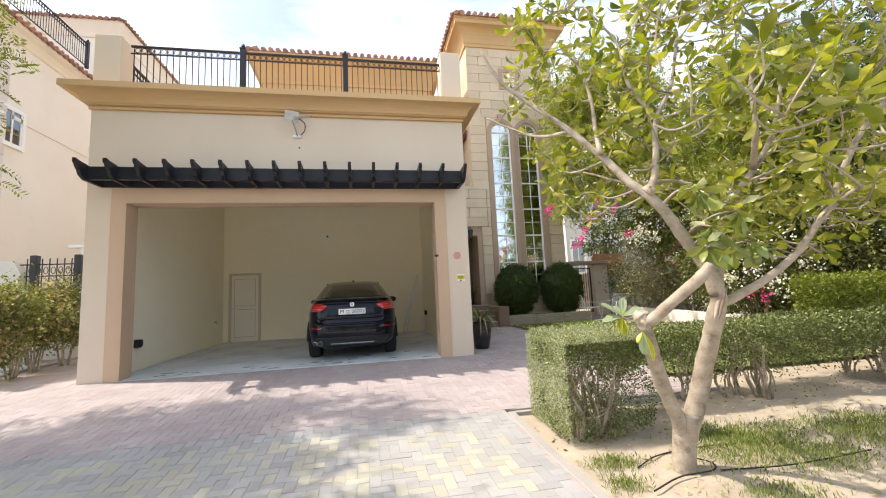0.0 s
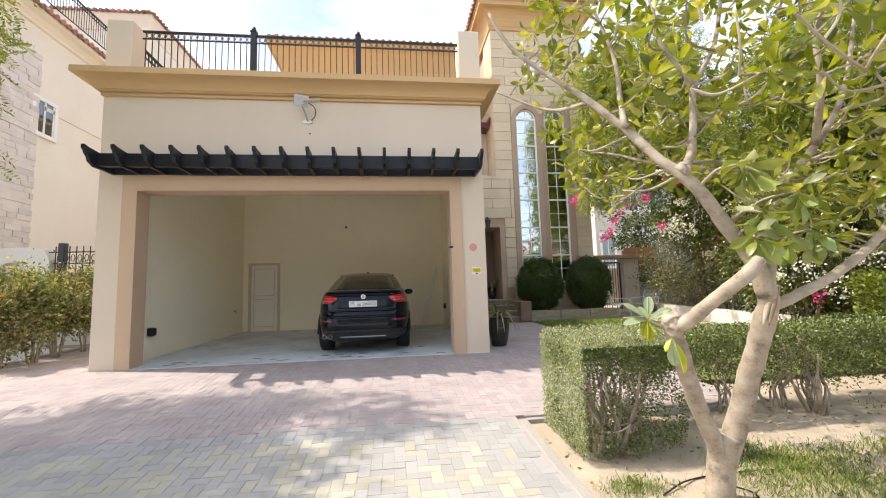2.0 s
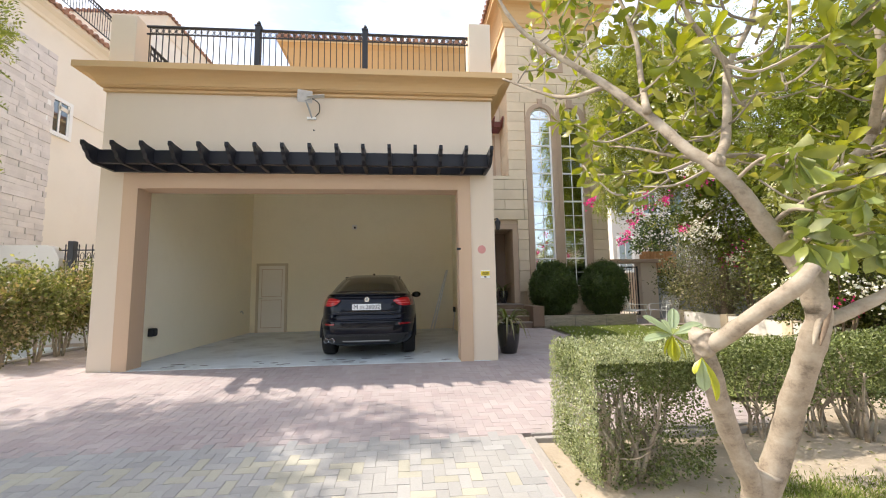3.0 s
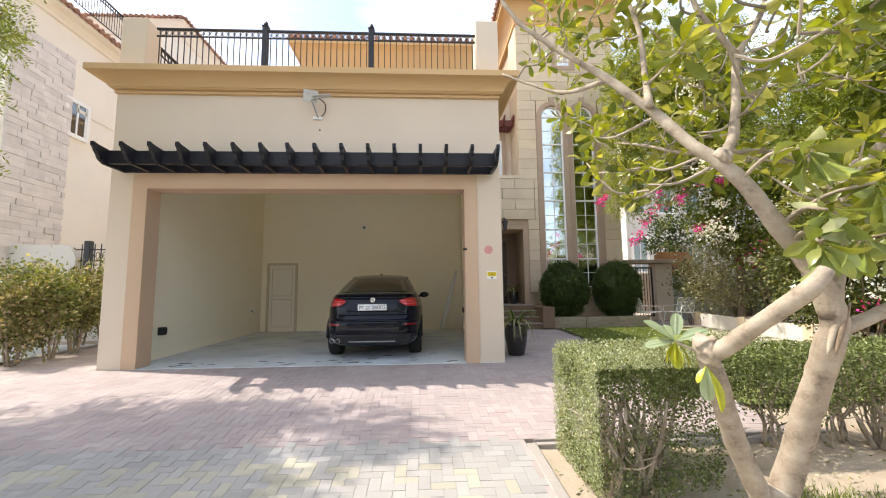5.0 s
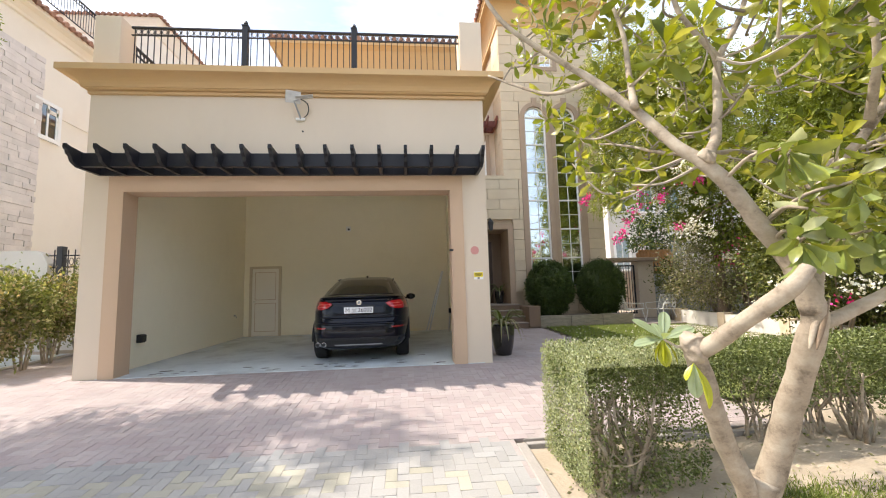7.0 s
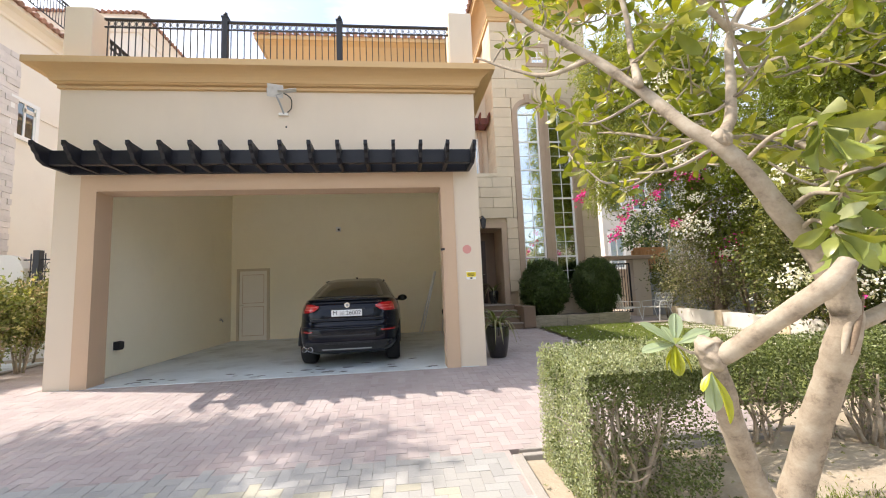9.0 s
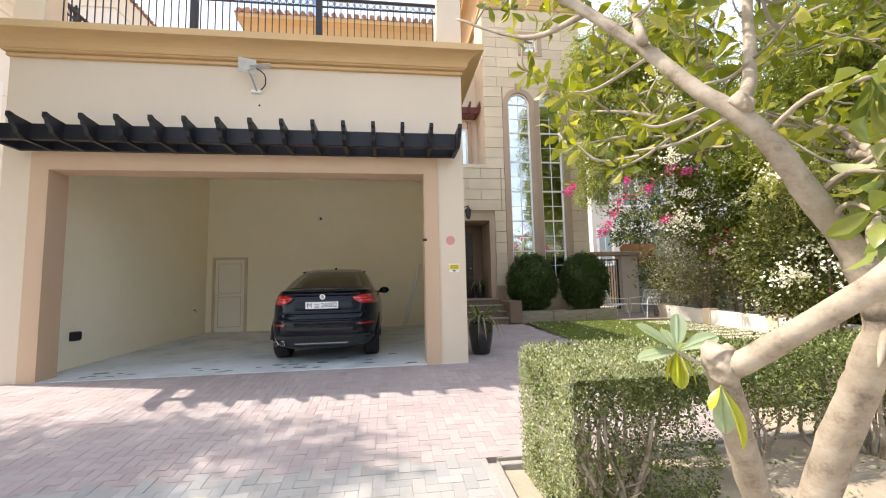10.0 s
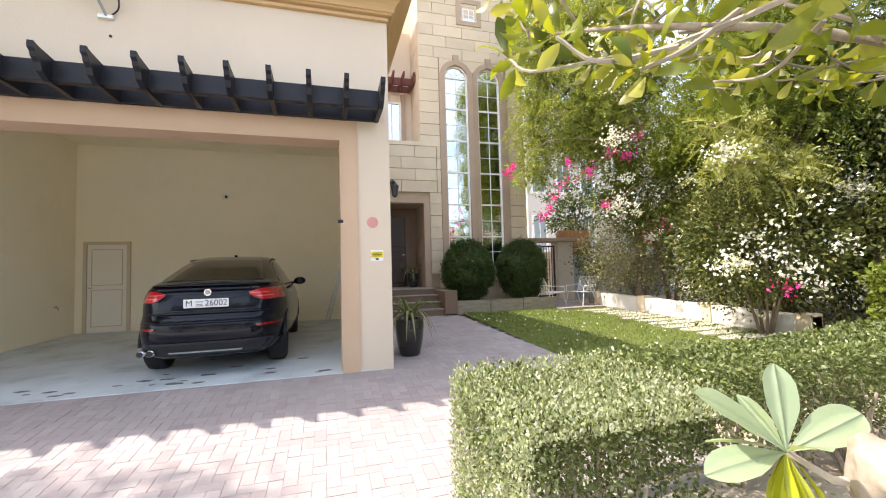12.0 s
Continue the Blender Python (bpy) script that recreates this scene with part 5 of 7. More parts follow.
for e in ((-7.45, 8.2, 7.2), (-6.45, 8.3, 7.3), (-5.25, 8.3, 7.3), (-4.5, 7.9, 7.2)):
    way = smooth_path([Vector((0.5, 0.6, 3.4)), Vector((0.0, 1.8, 5.6)), Vector(e) - Vector((-6.135, 5.111, -0.381))], 4)
    part("limb", tube(bmesh.new(), way, [0.05 - 0.005 * k for k in range(9)], 6), M["dark_bark"], roadside, smooth=True)
tall = feather_tree(12.078, 10.688, -0.034, (11.805, 10.21, 5.301), (2.4, 2.3, 2.1), 7000, "tall feathery tree above flowering shrubs", ln=0.36, leaflet=0.085, sigma=0.16, leafmat="lime_leaf", droop=0.3)
feather_tree(14.396, 8.226, -0.219, (13.432, 7.651, 5.017), (3.0, 2.6, 2.8), 6500, "dark spreading garden tree", ln=0.36, leaflet=0.10, sigma=0.17, leafmat="dark_leaf", droop=0.3)
shrub("dense_tree", 17.321, 11.455, -0.027, 3.733, (3.0, 5.5, 3.9), 30000, 0.22, M["dark_leaf"], "dense dark garden trees closing the view", 8, 120, 0.16, bark="dark_bark", category="tree")
shrub("dense_tree", 15.958, 4.309, -0.344, 2.723, (3.0, 4.0, 3.2), 16000, 0.22, M["dark_leaf"], "dense dark garden trees closing the view", 8, 100, 0.16, bark="dark_bark", category="tree")
shrub("small_tree", 13.313, 20.026, 0.256, 3.818, (1.7, 1.2, 1.2), 3200, 0.14, M["dark_leaf"], "small open-branched tree beyond the garden gate", 10, 60, 0.14, category="tree", bark="bark")
for x, y, h in ((-9, -14, 4.2), (-1, -16, 4.6), (7, -15, 4.4), (14, -14, 4.0)):
    shrub("street_tree", x, y, -0.58, h, (3.2, 2.6, 2.6), 5000, 0.2, M["dark_leaf"], "leafy tree across the street", 8, 70, 0.16, bark="dark_bark", category="tree")

# low yellowish branches of the tall feathery tree
for j, pts in enumerate((((11.987, 10.61, 2.143), (10.717, 9.804, 3.015), (9.341, 9.222, 2.953), (8.353, 9.125, 2.805)), ((11.987, 10.603, 2.341), (11.116, 9.613, 3.106), (10.233, 9.136, 2.897), (9.541, 9.049, 2.501)), ((10.717, 9.804, 3.015), (9.732, 9.588, 3.507), (8.745, 9.482, 3.607)))):
    rel = [Vector(p) - Vector((12.078, 10.688, -0.034)) for p in pts]
    way = smooth_path(rel, 6)
    part("limb", tube(bmesh.new(), way, [0.04 - 0.0017 * k for k in range(len(way))], 6), M["dark_bark"], tall, smooth=True)
    fronds("low_fronds", 90, np.array([tuple(p) for p in way[len(way) // 3:]]), 0.48, M["frond"], tall, 0.5, 12, 0.10)

# pink flowering sprays arching out over the lawn
spray = thing("bougainvillea_spray", 11.061, 12.771, 3.007, "arching bougainvillea branches with pink flowers", "flowers")
SB = Vector((11.061, 12.771, 3.007))
for pts in (((11.063, 12.75, 3.6), (9.884, 12.423, 4.486), (8.497, 12.35, 3.549), (7.734, 12.358, 3.156), (7.236, 12.38, 2.445)), ((9.883, 12.43, 4.288), (8.696, 12.421, 4.293), (7.311, 12.322, 4.097), (6.418, 12.339, 3.408)), ((11.063, 12.75, 3.6), (10.079, 12.371, 3.295), (8.86, 12.383, 2.706))):
    part("branch", tube(bmesh.new(), smooth_path([Vector(p) - SB for p in pts], 5), [0.012 - 0.0004 * k for k in range(5 * (len(pts) - 1) + 1)], 6), M["dark_bark"], spray)
pf = [((6.379, 12.34, 3.369), 26, 0.07), ((6.498, 12.336, 3.527), 22, 0.06), ((7.236, 12.38, 2.445), 30, 0.09), ((7.356, 12.374, 2.633), 30, 0.08), ((7.505, 12.367, 2.86), 30, 0.08), ((7.704, 12.36, 3.107), 22, 0.09), ((7.902, 12.355, 3.284), 18, 0.09), ((8.447, 12.351, 3.499), 40, 0.10), ((7.894, 12.341, 3.67), 26, 0.08), ((9.527, 12.344, 3.941), 40, 0.12), ((9.885, 12.329, 4.434), 40, 0.12), ((11.178, 11.881, 3.87), 40, 0.09), ((8.86, 12.382, 2.736), 30, 0.09), ((9.092, 12.341, 3.942), 26, 0.12)]
for p, n, s in pf:
    P = np.array(p) - np.array(SB) + RNG.normal(size=(n, 3)) * s * 0.7
    leaf_part("flower", leaf_mesh("flower", P, RNG.normal(size=(n, 3)), 0.065, 0.055, 0.4), M["pink"], spray, "pink papery flowers", kind="stuff")

white = thing("bougainvillea_spray", 11.061, 12.771, 3.007, "arching bougainvillea branches with white flowers", "flowers")
for pts in (((11.063, 12.75, 3.6), (10.082, 12.421, 4.584), (9.099, 12.191, 5.473), (8.61, 12.049, 6.659)), ((10.082, 12.421, 4.584), (9.493, 12.293, 5.375), (8.902, 12.182, 5.671)), ((11.063, 12.75, 3.6), (9.683, 12.372, 3.198), (9.089, 12.293, 2.604)), ((11.063, 12.75, 3.6), (12.27, 11.851, 4.954), (13.865, 11.351, 5.922)), ((10.082, 12.421, 4.584), (9.493, 12.13, 4.578), (8.996, 12.234, 4.236))):
    way = smooth_path([Vector(p) - SB for p in pts], 6)
    part("branch", tube(bmesh.new(), way, [0.014 - 0.0006 * k for k in range(len(way))], 6), M["dark_bark"], white)
    for q in way[-3:]:
        n = 60
        P = np.array(q) + RNG.normal(size=(n, 3)) * np.array([0.15, 0.1, 0.13])
        leaf_part("flower", leaf_mesh("flower", P, RNG.normal(size=(n, 3)), 0.065, 0.055, 0.4), M["petal"], white, "papery white flowers", kind="stuff")

# ---- grass ----
def blades(name, P, ln, label, leafmat, cat="grass"):
    t = thing(name, 0, 0, 0, label, cat, kind="stuff")
    D = RNG.normal(size=P.shape) * 0.45 + np.array([0, 0, 1.0])
    L = ln * (0.5 + RNG.random(len(P)))
    return leaf_part("blades", leaf_mesh("blades", P, D, L, L * 0.14, 0.2), leafmat, t)


def patch_points(n, spots):
    out = []
    for x, y, rx, ry, f in spots:
        k = int(n * f)
        p = RNG.normal(size=(k, 2)) * 0.5
        X, Y = x + p[:, 0] * rx, y + p[:, 1] * ry
        out.append(np.stack([X, Y, np.array([ground_z(v) for v in Y]) - 0.035], 1))
    p = np.concatenate(out)
    return p[p[:, 0] > 3.1]


spots = [(3.45, 5.32, 0.30, 0.16, 0.05), (3.3, 4.95, 0.18, 0.16, 0.03), (4.30, 4.5, 0.40, 0.25, 0.06)]
for _ in range(30):
    r = random.uniform(0.14, 0.34)
    spots.append((random.uniform(4.35, 7.0), random.uniform(4.85, 5.65), r * 1.3, r, 0.4 * r * r))
blades("grass_tufts", patch_points(15000, spots), 0.048, "dry patchy grass tufts on the sandy bed", M["weed"])
nb = 42000
P = np.stack([5.75 + 4.5 * RNG.random(nb), 9.0 + 5.63 * RNG.random(nb), np.zeros(nb)], 1)
P[:, 2] = [ground_z(v) for v in P[:, 1]]
edge = np.interp(P[:, 1], [7.58, 9.78, 14.65], [5.95, 5.82, 6.02])
edge2 = np.where(P[:, 1] < 14.17, 10.2, 8.82)
blades("lawn_grass", P[(P[:, 0] > edge) & (P[:, 0] < edge2)], 0.045, "short green lawn grass", M["grass"])
pet = thing("fallen_petals", 7.3, 12, 0.02, "white petals fallen on the lawn", "petals", kind="stuff")
P = np.stack([-1.3 + 2.9 * RNG.random(110), -2.5 + 5 * RNG.random(110), 0 * RNG.random(110)], 1)
P[:, 2] = [ground_z(v + 12) + 0.01 for v in P[:, 1]]
leaf_part("petals", leaf_mesh("petals", P, np.stack([RNG.normal(size=110), RNG.normal(size=110), 0.1 * RNG.random(110)], 1), 0.045, 0.035, 0.1), M["petal"], pet)
lit = thing("leaf_litter", 0, 0, 0, "dry leaves scattered on the sandy bed", "leaves", kind="stuff")
P = np.stack([3.1 + 4.5 * RNG.random(420), 4.25 + 2.4 * RNG.random(420), 0 * RNG.random(420)], 1)
P[:, 2] = [ground_z(v) - 0.012 for v in P[:, 1]]
leaf_part("leaves", leaf_mesh("leaves", P, np.stack([RNG.normal(size=420), RNG.normal(size=420), 0.2 * RNG.random(420)], 1), 0.05, 0.025, 0.3), M["dry"], lit)


M["lampgrey"] = mat("weathered_lamp", (0.55, 0.54, 0.52), 0.6, 0.2, 12, 80, 0.1)
M["frame"] = mat("door_frame_paint", (0.62, 0.53, 0.38), 0.6, 0.04, 2, 60, 0.05)
M["stain"] = mat("oil_stain", (0.10, 0.10, 0.10), 0.5, 0.3, 6, 40, 0.1)


# ---- parked car ----
def lerp_rows(rows, z):
    return [np.interp(z, [r[0] for r in rows], [r[k] for r in rows]) for k in range(1, len(rows[0]))]


# height; rear end, front end, half width, squareness of the outline
CAR = [(0.24, 0.16, 4.50, 0.80, 5.0), (0.30, 0.06, 4.60, 0.88, 5.0), (0.42, 0.01, 4.66, 0.925, 5.0), (0.58, 0.0, 4.67, 0.94, 5.0), (0.70, 0.015, 4.62, 0.94, 5.0),
       (0.74, 0.05, 4.58, 0.938, 5.0), (0.80, 0.075, 4.50, 0.935, 5.0), (0.92, 0.085, 4.30, 0.928, 5.0), (1.04, 0.11, 3.95, 0.90, 5.0), (1.10, 0.14, 3.72, 0.875, 5.0),
       (1.17, 0.19, 3.55, 0.835, 4.6), (1.20, 0.30, 3.48, 0.80, 4.4), (1.27, 0.52, 3.32, 0.775, 4.2), (1.40, 0.92, 3.02, 0.70, 4.0), (1.50, 1.26, 2.76, 0.635, 3.6), (1.56, 1.52, 2.55, 0.585, 3.2),
       (1.60, 1.80, 2.35, 0.48, 2.8), (1.615, 2.0, 2.2, 0.25, 2.4)]


def car_outline(z, n=56, grow=0.0):
    y0, y1, w, e = lerp_rows(CAR, z)
    yc, l = (y0 + y1) / 2, (y1 - y0) / 2 + grow
    w += grow
    pts = []
    for k in range(n):
        a = 2 * math.pi * k / n
        c, s = math.cos(a), math.sin(a)
        pts.append((w * math.copysign(abs(c) ** (2 / e), c), yc + l * math.copysign(abs(s) ** (2 / e), s), z))
    return pts


def car_back(x, z, off=0.0):
    """The point of the rear face at a sideways place and height, off outwards."""
    y0, y1, w, e = lerp_rows(CAR, z)
    yc, l = (y0 + y1) / 2, (y1 - y0) / 2
    f = max(0.0, 1 - abs(x / w) ** e) ** (1 / e)
    return (x, yc - l * f - off, z)


def car_sheet(bm, poly, off, thick=0.03, cols=6):
    """A raised sheet on the rear face: poly gives (height, x from, x to) from bottom to top."""
    front = [[bm.verts.new(car_back(a + (b - a) * k / cols, z, off)) for k in range(cols + 1)] for z, a, b in poly]
    back = [[bm.verts.new((v.co.x, v.co.y + thick + off, v.co.z)) for v in row] for row in front]
    for f, g in zip(front, front[1:]):
        for k in range(cols):
            bm.faces.new((f[k], f[k + 1], g[k + 1], g[k]))
    edge = front[0] + [r[-1] for r in front[1:-1]] + front[-1][::-1] + [r[0] for r in front[1:-1]][::-1]
    edge2 = back[0] + [r[-1] for r in back[1:-1]] + back[-1][::-1] + [r[0] for r in back[1:-1]][::-1]
    for k in range(len(edge)):
        j = (k + 1) % len(edge)
        bm.faces.new((edge[k], edge[j], edge2[j], edge2[k]))
    return bm


def words(text, size, name, material, parent, label=""):
    """Flat lettering in the built-in font, standing upright and facing -y, as a mesh."""
    cu = bpy.data.curves.new(name, "FONT")
    cu.body, cu.size, cu.extrude, cu.align_x, cu.align_y = text, size, 0.001, "CENTER", "CENTER"
    tmp = bpy.data.objects.new(name, cu)
    scene.collection.objects.link(tmp)
    bpy.context.view_layer.update()
    me = bpy.data.meshes.new_from_object(tmp.evaluated_get(bpy.context.evaluated_depsgraph_get()))
    bpy.data.objects.remove(tmp)
    me.transform(pose(0, 0, 0, 90, 0, 0))
    me.materials.clear()
    me.materials.append(material)
    o = new(name, me)
    o.parent = parent
    if label:
        o["label"] = label
    return o


def skin(bm, rows):
    rs = [[bm.verts.new(p) for p in r] for r in rows]
    for a, b in zip(rs, rs[1:]):
        n = len(a)
        for k in range(n):
            bm.faces.new((a[k], a[(k + 1) % n], b[(k + 1) % n], b[k]))
    bm.faces.new(rs[0][::-1])
    bm.faces.new(rs[-1])
    return bm


car = thing("parked_car", 1.035, 10.13, 0.012, "dark navy coupe-style SUV parked nose-in in the garage", "car", rz=0.6)
zs = [0.24, 0.27, 0.30, 0.36, 0.42, 0.5, 0.58, 0.66, 0.70, 0.72, 0.74, 0.77, 0.80, 0.86, 0.92, 0.98, 1.04, 1.07, 1.10]
body = part("body", skin(bmesh.new(), [car_outline(z) for z in zs]), M["paint"], car, smooth=True)
cabz = [1.10, 1.14, 1.17, 1.20, 1.235, 1.27, 1.33, 1.40, 1.45, 1.50, 1.53, 1.56, 1.58, 1.60, 1.61, 1.615]
part("roof", skin(bmesh.new(), [car_outline(z) for z in cabz]), M["paint"], car, smooth=True)
# rear window, following the slope of the cabin's back
bm = car_sheet(bmesh.new(), [(1.212, -0.62, 0.62), (1.235, -0.61, 0.61), (1.27, -0.60, 0.60), (1.33, -0.575, 0.575), (1.40, -0.545, 0.545), (1.47, -0.505, 0.505), (1.53, -0.46, 0.46), (1.555, -0.44, 0.44)], 0.006, 0.02, 12)
part("rear_window", bm, M["carglass"], car, smooth=True)
for s in (-1, 1):
    bm = bmesh.new()
    rows = []
    for z, a, b in ((1.14, 0.95, 3.25), (1.22, 0.98, 3.15), (1.32, 1.1, 2.98), (1.42, 1.35, 2.75), (1.50, 1.62, 2.55)):
        y0, y1, w, e = lerp_rows(CAR, z)
        yc, l = (y0 + y1) / 2, (y1 - y0) / 2
        rows.append([(s * (w * max(0.0, 1 - abs((a + (b - a) * k / 10 - yc) / l) ** e) ** (1 / e) + 0.006), a + (b - a) * k / 10, z) for k in range(11)])
    vs = [[bm.verts.new(p) for p in r] for r in rows]
    for a, b in zip(vs, vs[1:]):
        for k in range(10):
            bm.faces.new((a[k], a[k + 1], b[k + 1], b[k]))
    part("side_window", bm, M["carglass"], car, smooth=True)
# spoiler lip, tailgate creases, lower bumper
part("spoiler", car_sheet(bmesh.new(), [(1.165, -0.80, 0.80), (1.185, -0.80, 0.80), (1.2, -0.78, 0.78), (1.212, -0.77, 0.77)], 0.06, 0.1, 16), M["paint"], car, smooth=True)
part("bumper_step", car_sheet(bmesh.new(), [(0.69, -0.86, 0.86), (0.705, -0.87, 0.87), (0.72, -0.86, 0.86)], 0.022, 0.08, 18), M["paint"], car, smooth=True)
part("tailgate_line", car_sheet(bmesh.new(), [(0.845, -0.62, 0.62), (0.852, -0.62, 0.62)], 0.004, 0.02, 14), M["plastic"], car)
part("tailgate_crease", car_sheet(bmesh.new(), [(0.80, -0.70, 0.70), (0.815, -0.72, 0.72), (0.83, -0.70, 0.70)], 0.018, 0.05, 16), M["paint"], car, smooth=True)
part("lower_bumper", car_sheet(bmesh.new(), [(0.30, -0.66, 0.66), (0.36, -0.74, 0.74), (0.43, -0.78, 0.78), (0.455, -0.76, 0.76)], 0.012, 0.05, 16), M["plastic"], car, "matt black lower bumper")
part("diffuser", car_sheet(bmesh.new(), [(0.322, -0.40, 0.40), (0.331, -0.42, 0.42), (0.34, -0.42, 0.42)], 0.028, 0.05, 12), M["steel"], car, "grey skid plate")
part("bumper_grille", car_sheet(bmesh.new(), [(0.375, -0.45, 0.45), (0.40, -0.47, 0.47), (0.425, -0.46, 0.46)], 0.02, 0.05, 12), M["ink"], car, "black lower grille")
for s in (-1, 1):
    def span(z, inner, outer):
        return (z, min(s * inner, s * outer), max(s * inner, s * outer))
    lamp = part("tail_light", car_sheet(bmesh.new(), [span(0.955, 0.66, 0.915), span(0.98, 0.57, 0.918), span(1.03, 0.50, 0.902), span(1.065, 0.48, 0.888), span(1.10, 0.60, 0.87), span(1.115, 0.72, 0.86)], 0.012, 0.03, 14), M["red"], car, "red tail light", True)
    part("light_bar", car_sheet(bmesh.new(), [span(1.045, 0.52, 0.72), span(1.058, 0.51, 0.73)], 0.018, 0.02, 8), M["lens"], lamp)
    part("light_bar", car_sheet(bmesh.new(), [span(1.0, 0.58, 0.78), span(1.012, 0.57, 0.78)], 0.018, 0.02, 8), M["lens"], lamp)
    part("reflector", car_sheet(bmesh.new(), [span(0.615, 0.60, 0.88), span(0.632, 0.58, 0.89), span(0.645, 0.58, 0.89)], 0.012, 0.02, 10), M["dim_red"], car, "red bumper reflector")
for x in (-0.70, -0.60):
    bm = bmesh.new()
    tube(bm, [(x, -0.03, 0.355), (x, 0.12, 0.355)], 0.042, 16)
    tip = part("exhaust_pipe", bm, M["chrome"], car, "chrome exhaust tip", True)
    part("bore", tube(bmesh.new(), [(x, -0.033, 0.355), (x, 0.0, 0.355)], 0.034, 16), M["ink"], tip)
plate = part("number_plate", box(-0.26, 0.26, 0.035, 0.06, 0.885, 0.995, bev=0.006), M["plate"], car, "white number plate")
for txt, x in (("M", -0.195), ("26002", 0.115)):
    o = words(txt, 0.105, "plate_text", M["ink"], plate)
    o.location = (x, 0.032, 0.94)
for x0, x1, z0 in ((-0.12, -0.035, 0.955), (-0.11, -0.045, 0.925), (-0.12, -0.035, 0.905)):
    part("script_bar", box(x0, x1, 0.031, 0.036, z0, z0 + 0.008), M["ink"], plate)
badge = part("badge", tube(bmesh.new(), [car_back(0, 1.075, 0.022), car_back(0, 1.075, 0.0)], 0.045, 24), M["chrome"], car, "round chrome badge", False)
part("badge_centre", tube(bmesh.new(), [car_back(0, 1.075, 0.024), car_back(0, 1.075, 0.01)], 0.03, 20), M["steel"], badge)
for x0, x1 in ((0.50, 0.545), (0.56, 0.60)):
    part("model_mark", car_sheet(bmesh.new(), [(1.118, x0, x1), (1.145, x0 + 0.006, x1 + 0.006)], 0.008, 0.01, 2), M["chrome"], car)
part("handle_recess", car_sheet(bmesh.new(), [(1.0, -0.3, 0.3), (1.015, -0.3, 0.3)], 0.004, 0.02, 10), M["plastic"], car)
for s in (-1, 1):
    bm = bmesh.new()
    bmesh.ops.create_icosphere(bm, subdivisions=3, radius=1.0, matrix=Matrix.Translation((s * 1.0, 2.95, 1.15)) @ Matrix.Diagonal((0.115, 0.085, 0.075, 1)))
    mir = part("wing_mirror", bm, M["paint"], car, smooth=True)
    part("mirror_arm", tube(bmesh.new(), [(s * 0.80, 2.97, 1.11), (s * 0.95, 2.96, 1.12)], 0.025, 8), M["plastic"], mir)
    part("mirror_glass", tube(bmesh.new(), [(s * 1.0, 2.862, 1.15), (s * 1.0, 2.875, 1.15)], 0.05, 16), M["plastic"], mir)
bm = bmesh.new()
extrude(bm, [(1.95, 1.60), (2.13, 1.60), (1.97, 1.64)], "x", -0.02, 0.02)
part("antenna_fin", bm, M["paint"], car)
for s in (-1, 1):
    part("roof_rail", tube(bmesh.new(), smooth_path([(s * 0.60, 1.6, 1.535), (s * 0.59, 1.95, 1.566), (s * 0.59, 2.4, 1.56)], 5), 0.010, 6), M["plastic"], car)
for yy in (0.92, 3.75):
    for s in (-1, 1):
        c = Vector((s * 0.775, yy, 0.355))
        rot = Matrix.Translation(c) @ pose(0, 0, 0, 0, 90, 0)
        bm = lathe(bmesh.new(), [(0.20, -0.125), (0.32, -0.125), (0.352, -0.10), (0.357, -0.05), (0.357, 0.05), (0.352, 0.10), (0.32, 0.125), (0.20, 0.125)], 36)
        bm.transform(rot)
        tyre = part("wheel", bm, M["rubber"], car, "black tyre", True)
        bm = lathe(bmesh.new(), [(0.03, -0.12), (0.235, -0.10), (0.245, -0.125), (0.25, 0.125), (0.235, 0.10), (0.03, 0.12)], 30)
        bm.transform(rot)
        part("rim", bm, M["steel"], tyre, "grey alloy rim", True)
        rim_arc = [(s * 0.90, yy + 0.395 * math.cos(a), 0.36 + 0.395 * math.sin(a)) for a in (math.pi * k / 14 for k in range(15))]
        part("wheel_arch", tube(bmesh.new(), rim_arc, 0.024, 6), M["plastic"], car, smooth=True)

# ---- garage things ----
d = thing("door_1", -2.435, BACK, 0.053, "cream painted two-panel door in the garage back wall", "door", kind="structure")
bm = box(-0.47, -0.40, -0.06, -0.003, 0, 2.13)
bx(bm, 0.40, 0.47, -0.06, -0.003, 0, 2.13)
bx(bm, -0.40, 0.40, -0.06, -0.003, 2.06, 2.13)
part("door_frame", bm, M["frame"], d)
leaf = part("door_leaf", box(-0.395, 0.395, -0.03, -0.004, 0.01, 2.055), M["door"], d)
for z0, z1 in ((0.14, 1.0), (1.10, 1.95)):
    bm = box(-0.31, -0.30, -0.04, -0.029, z0, z1)
    bx(bm, 0.30, 0.31, -0.04, -0.029, z0, z1)
    bx(bm, -0.30, 0.30, -0.04, -0.029, z0, z0 + 0.012)
    bx(bm, -0.30, 0.30, -0.04, -0.029, z1 - 0.012, z1)
    part("panel_moulding", bm, M["trim"], leaf, "thin brown panel bead")
part("handle", tube(bmesh.new(), [(-0.35, -0.03, 1.05), (-0.35, -0.07, 1.05), (-0.26, -0.07, 1.05)], 0.011), M["chrome"], leaf)

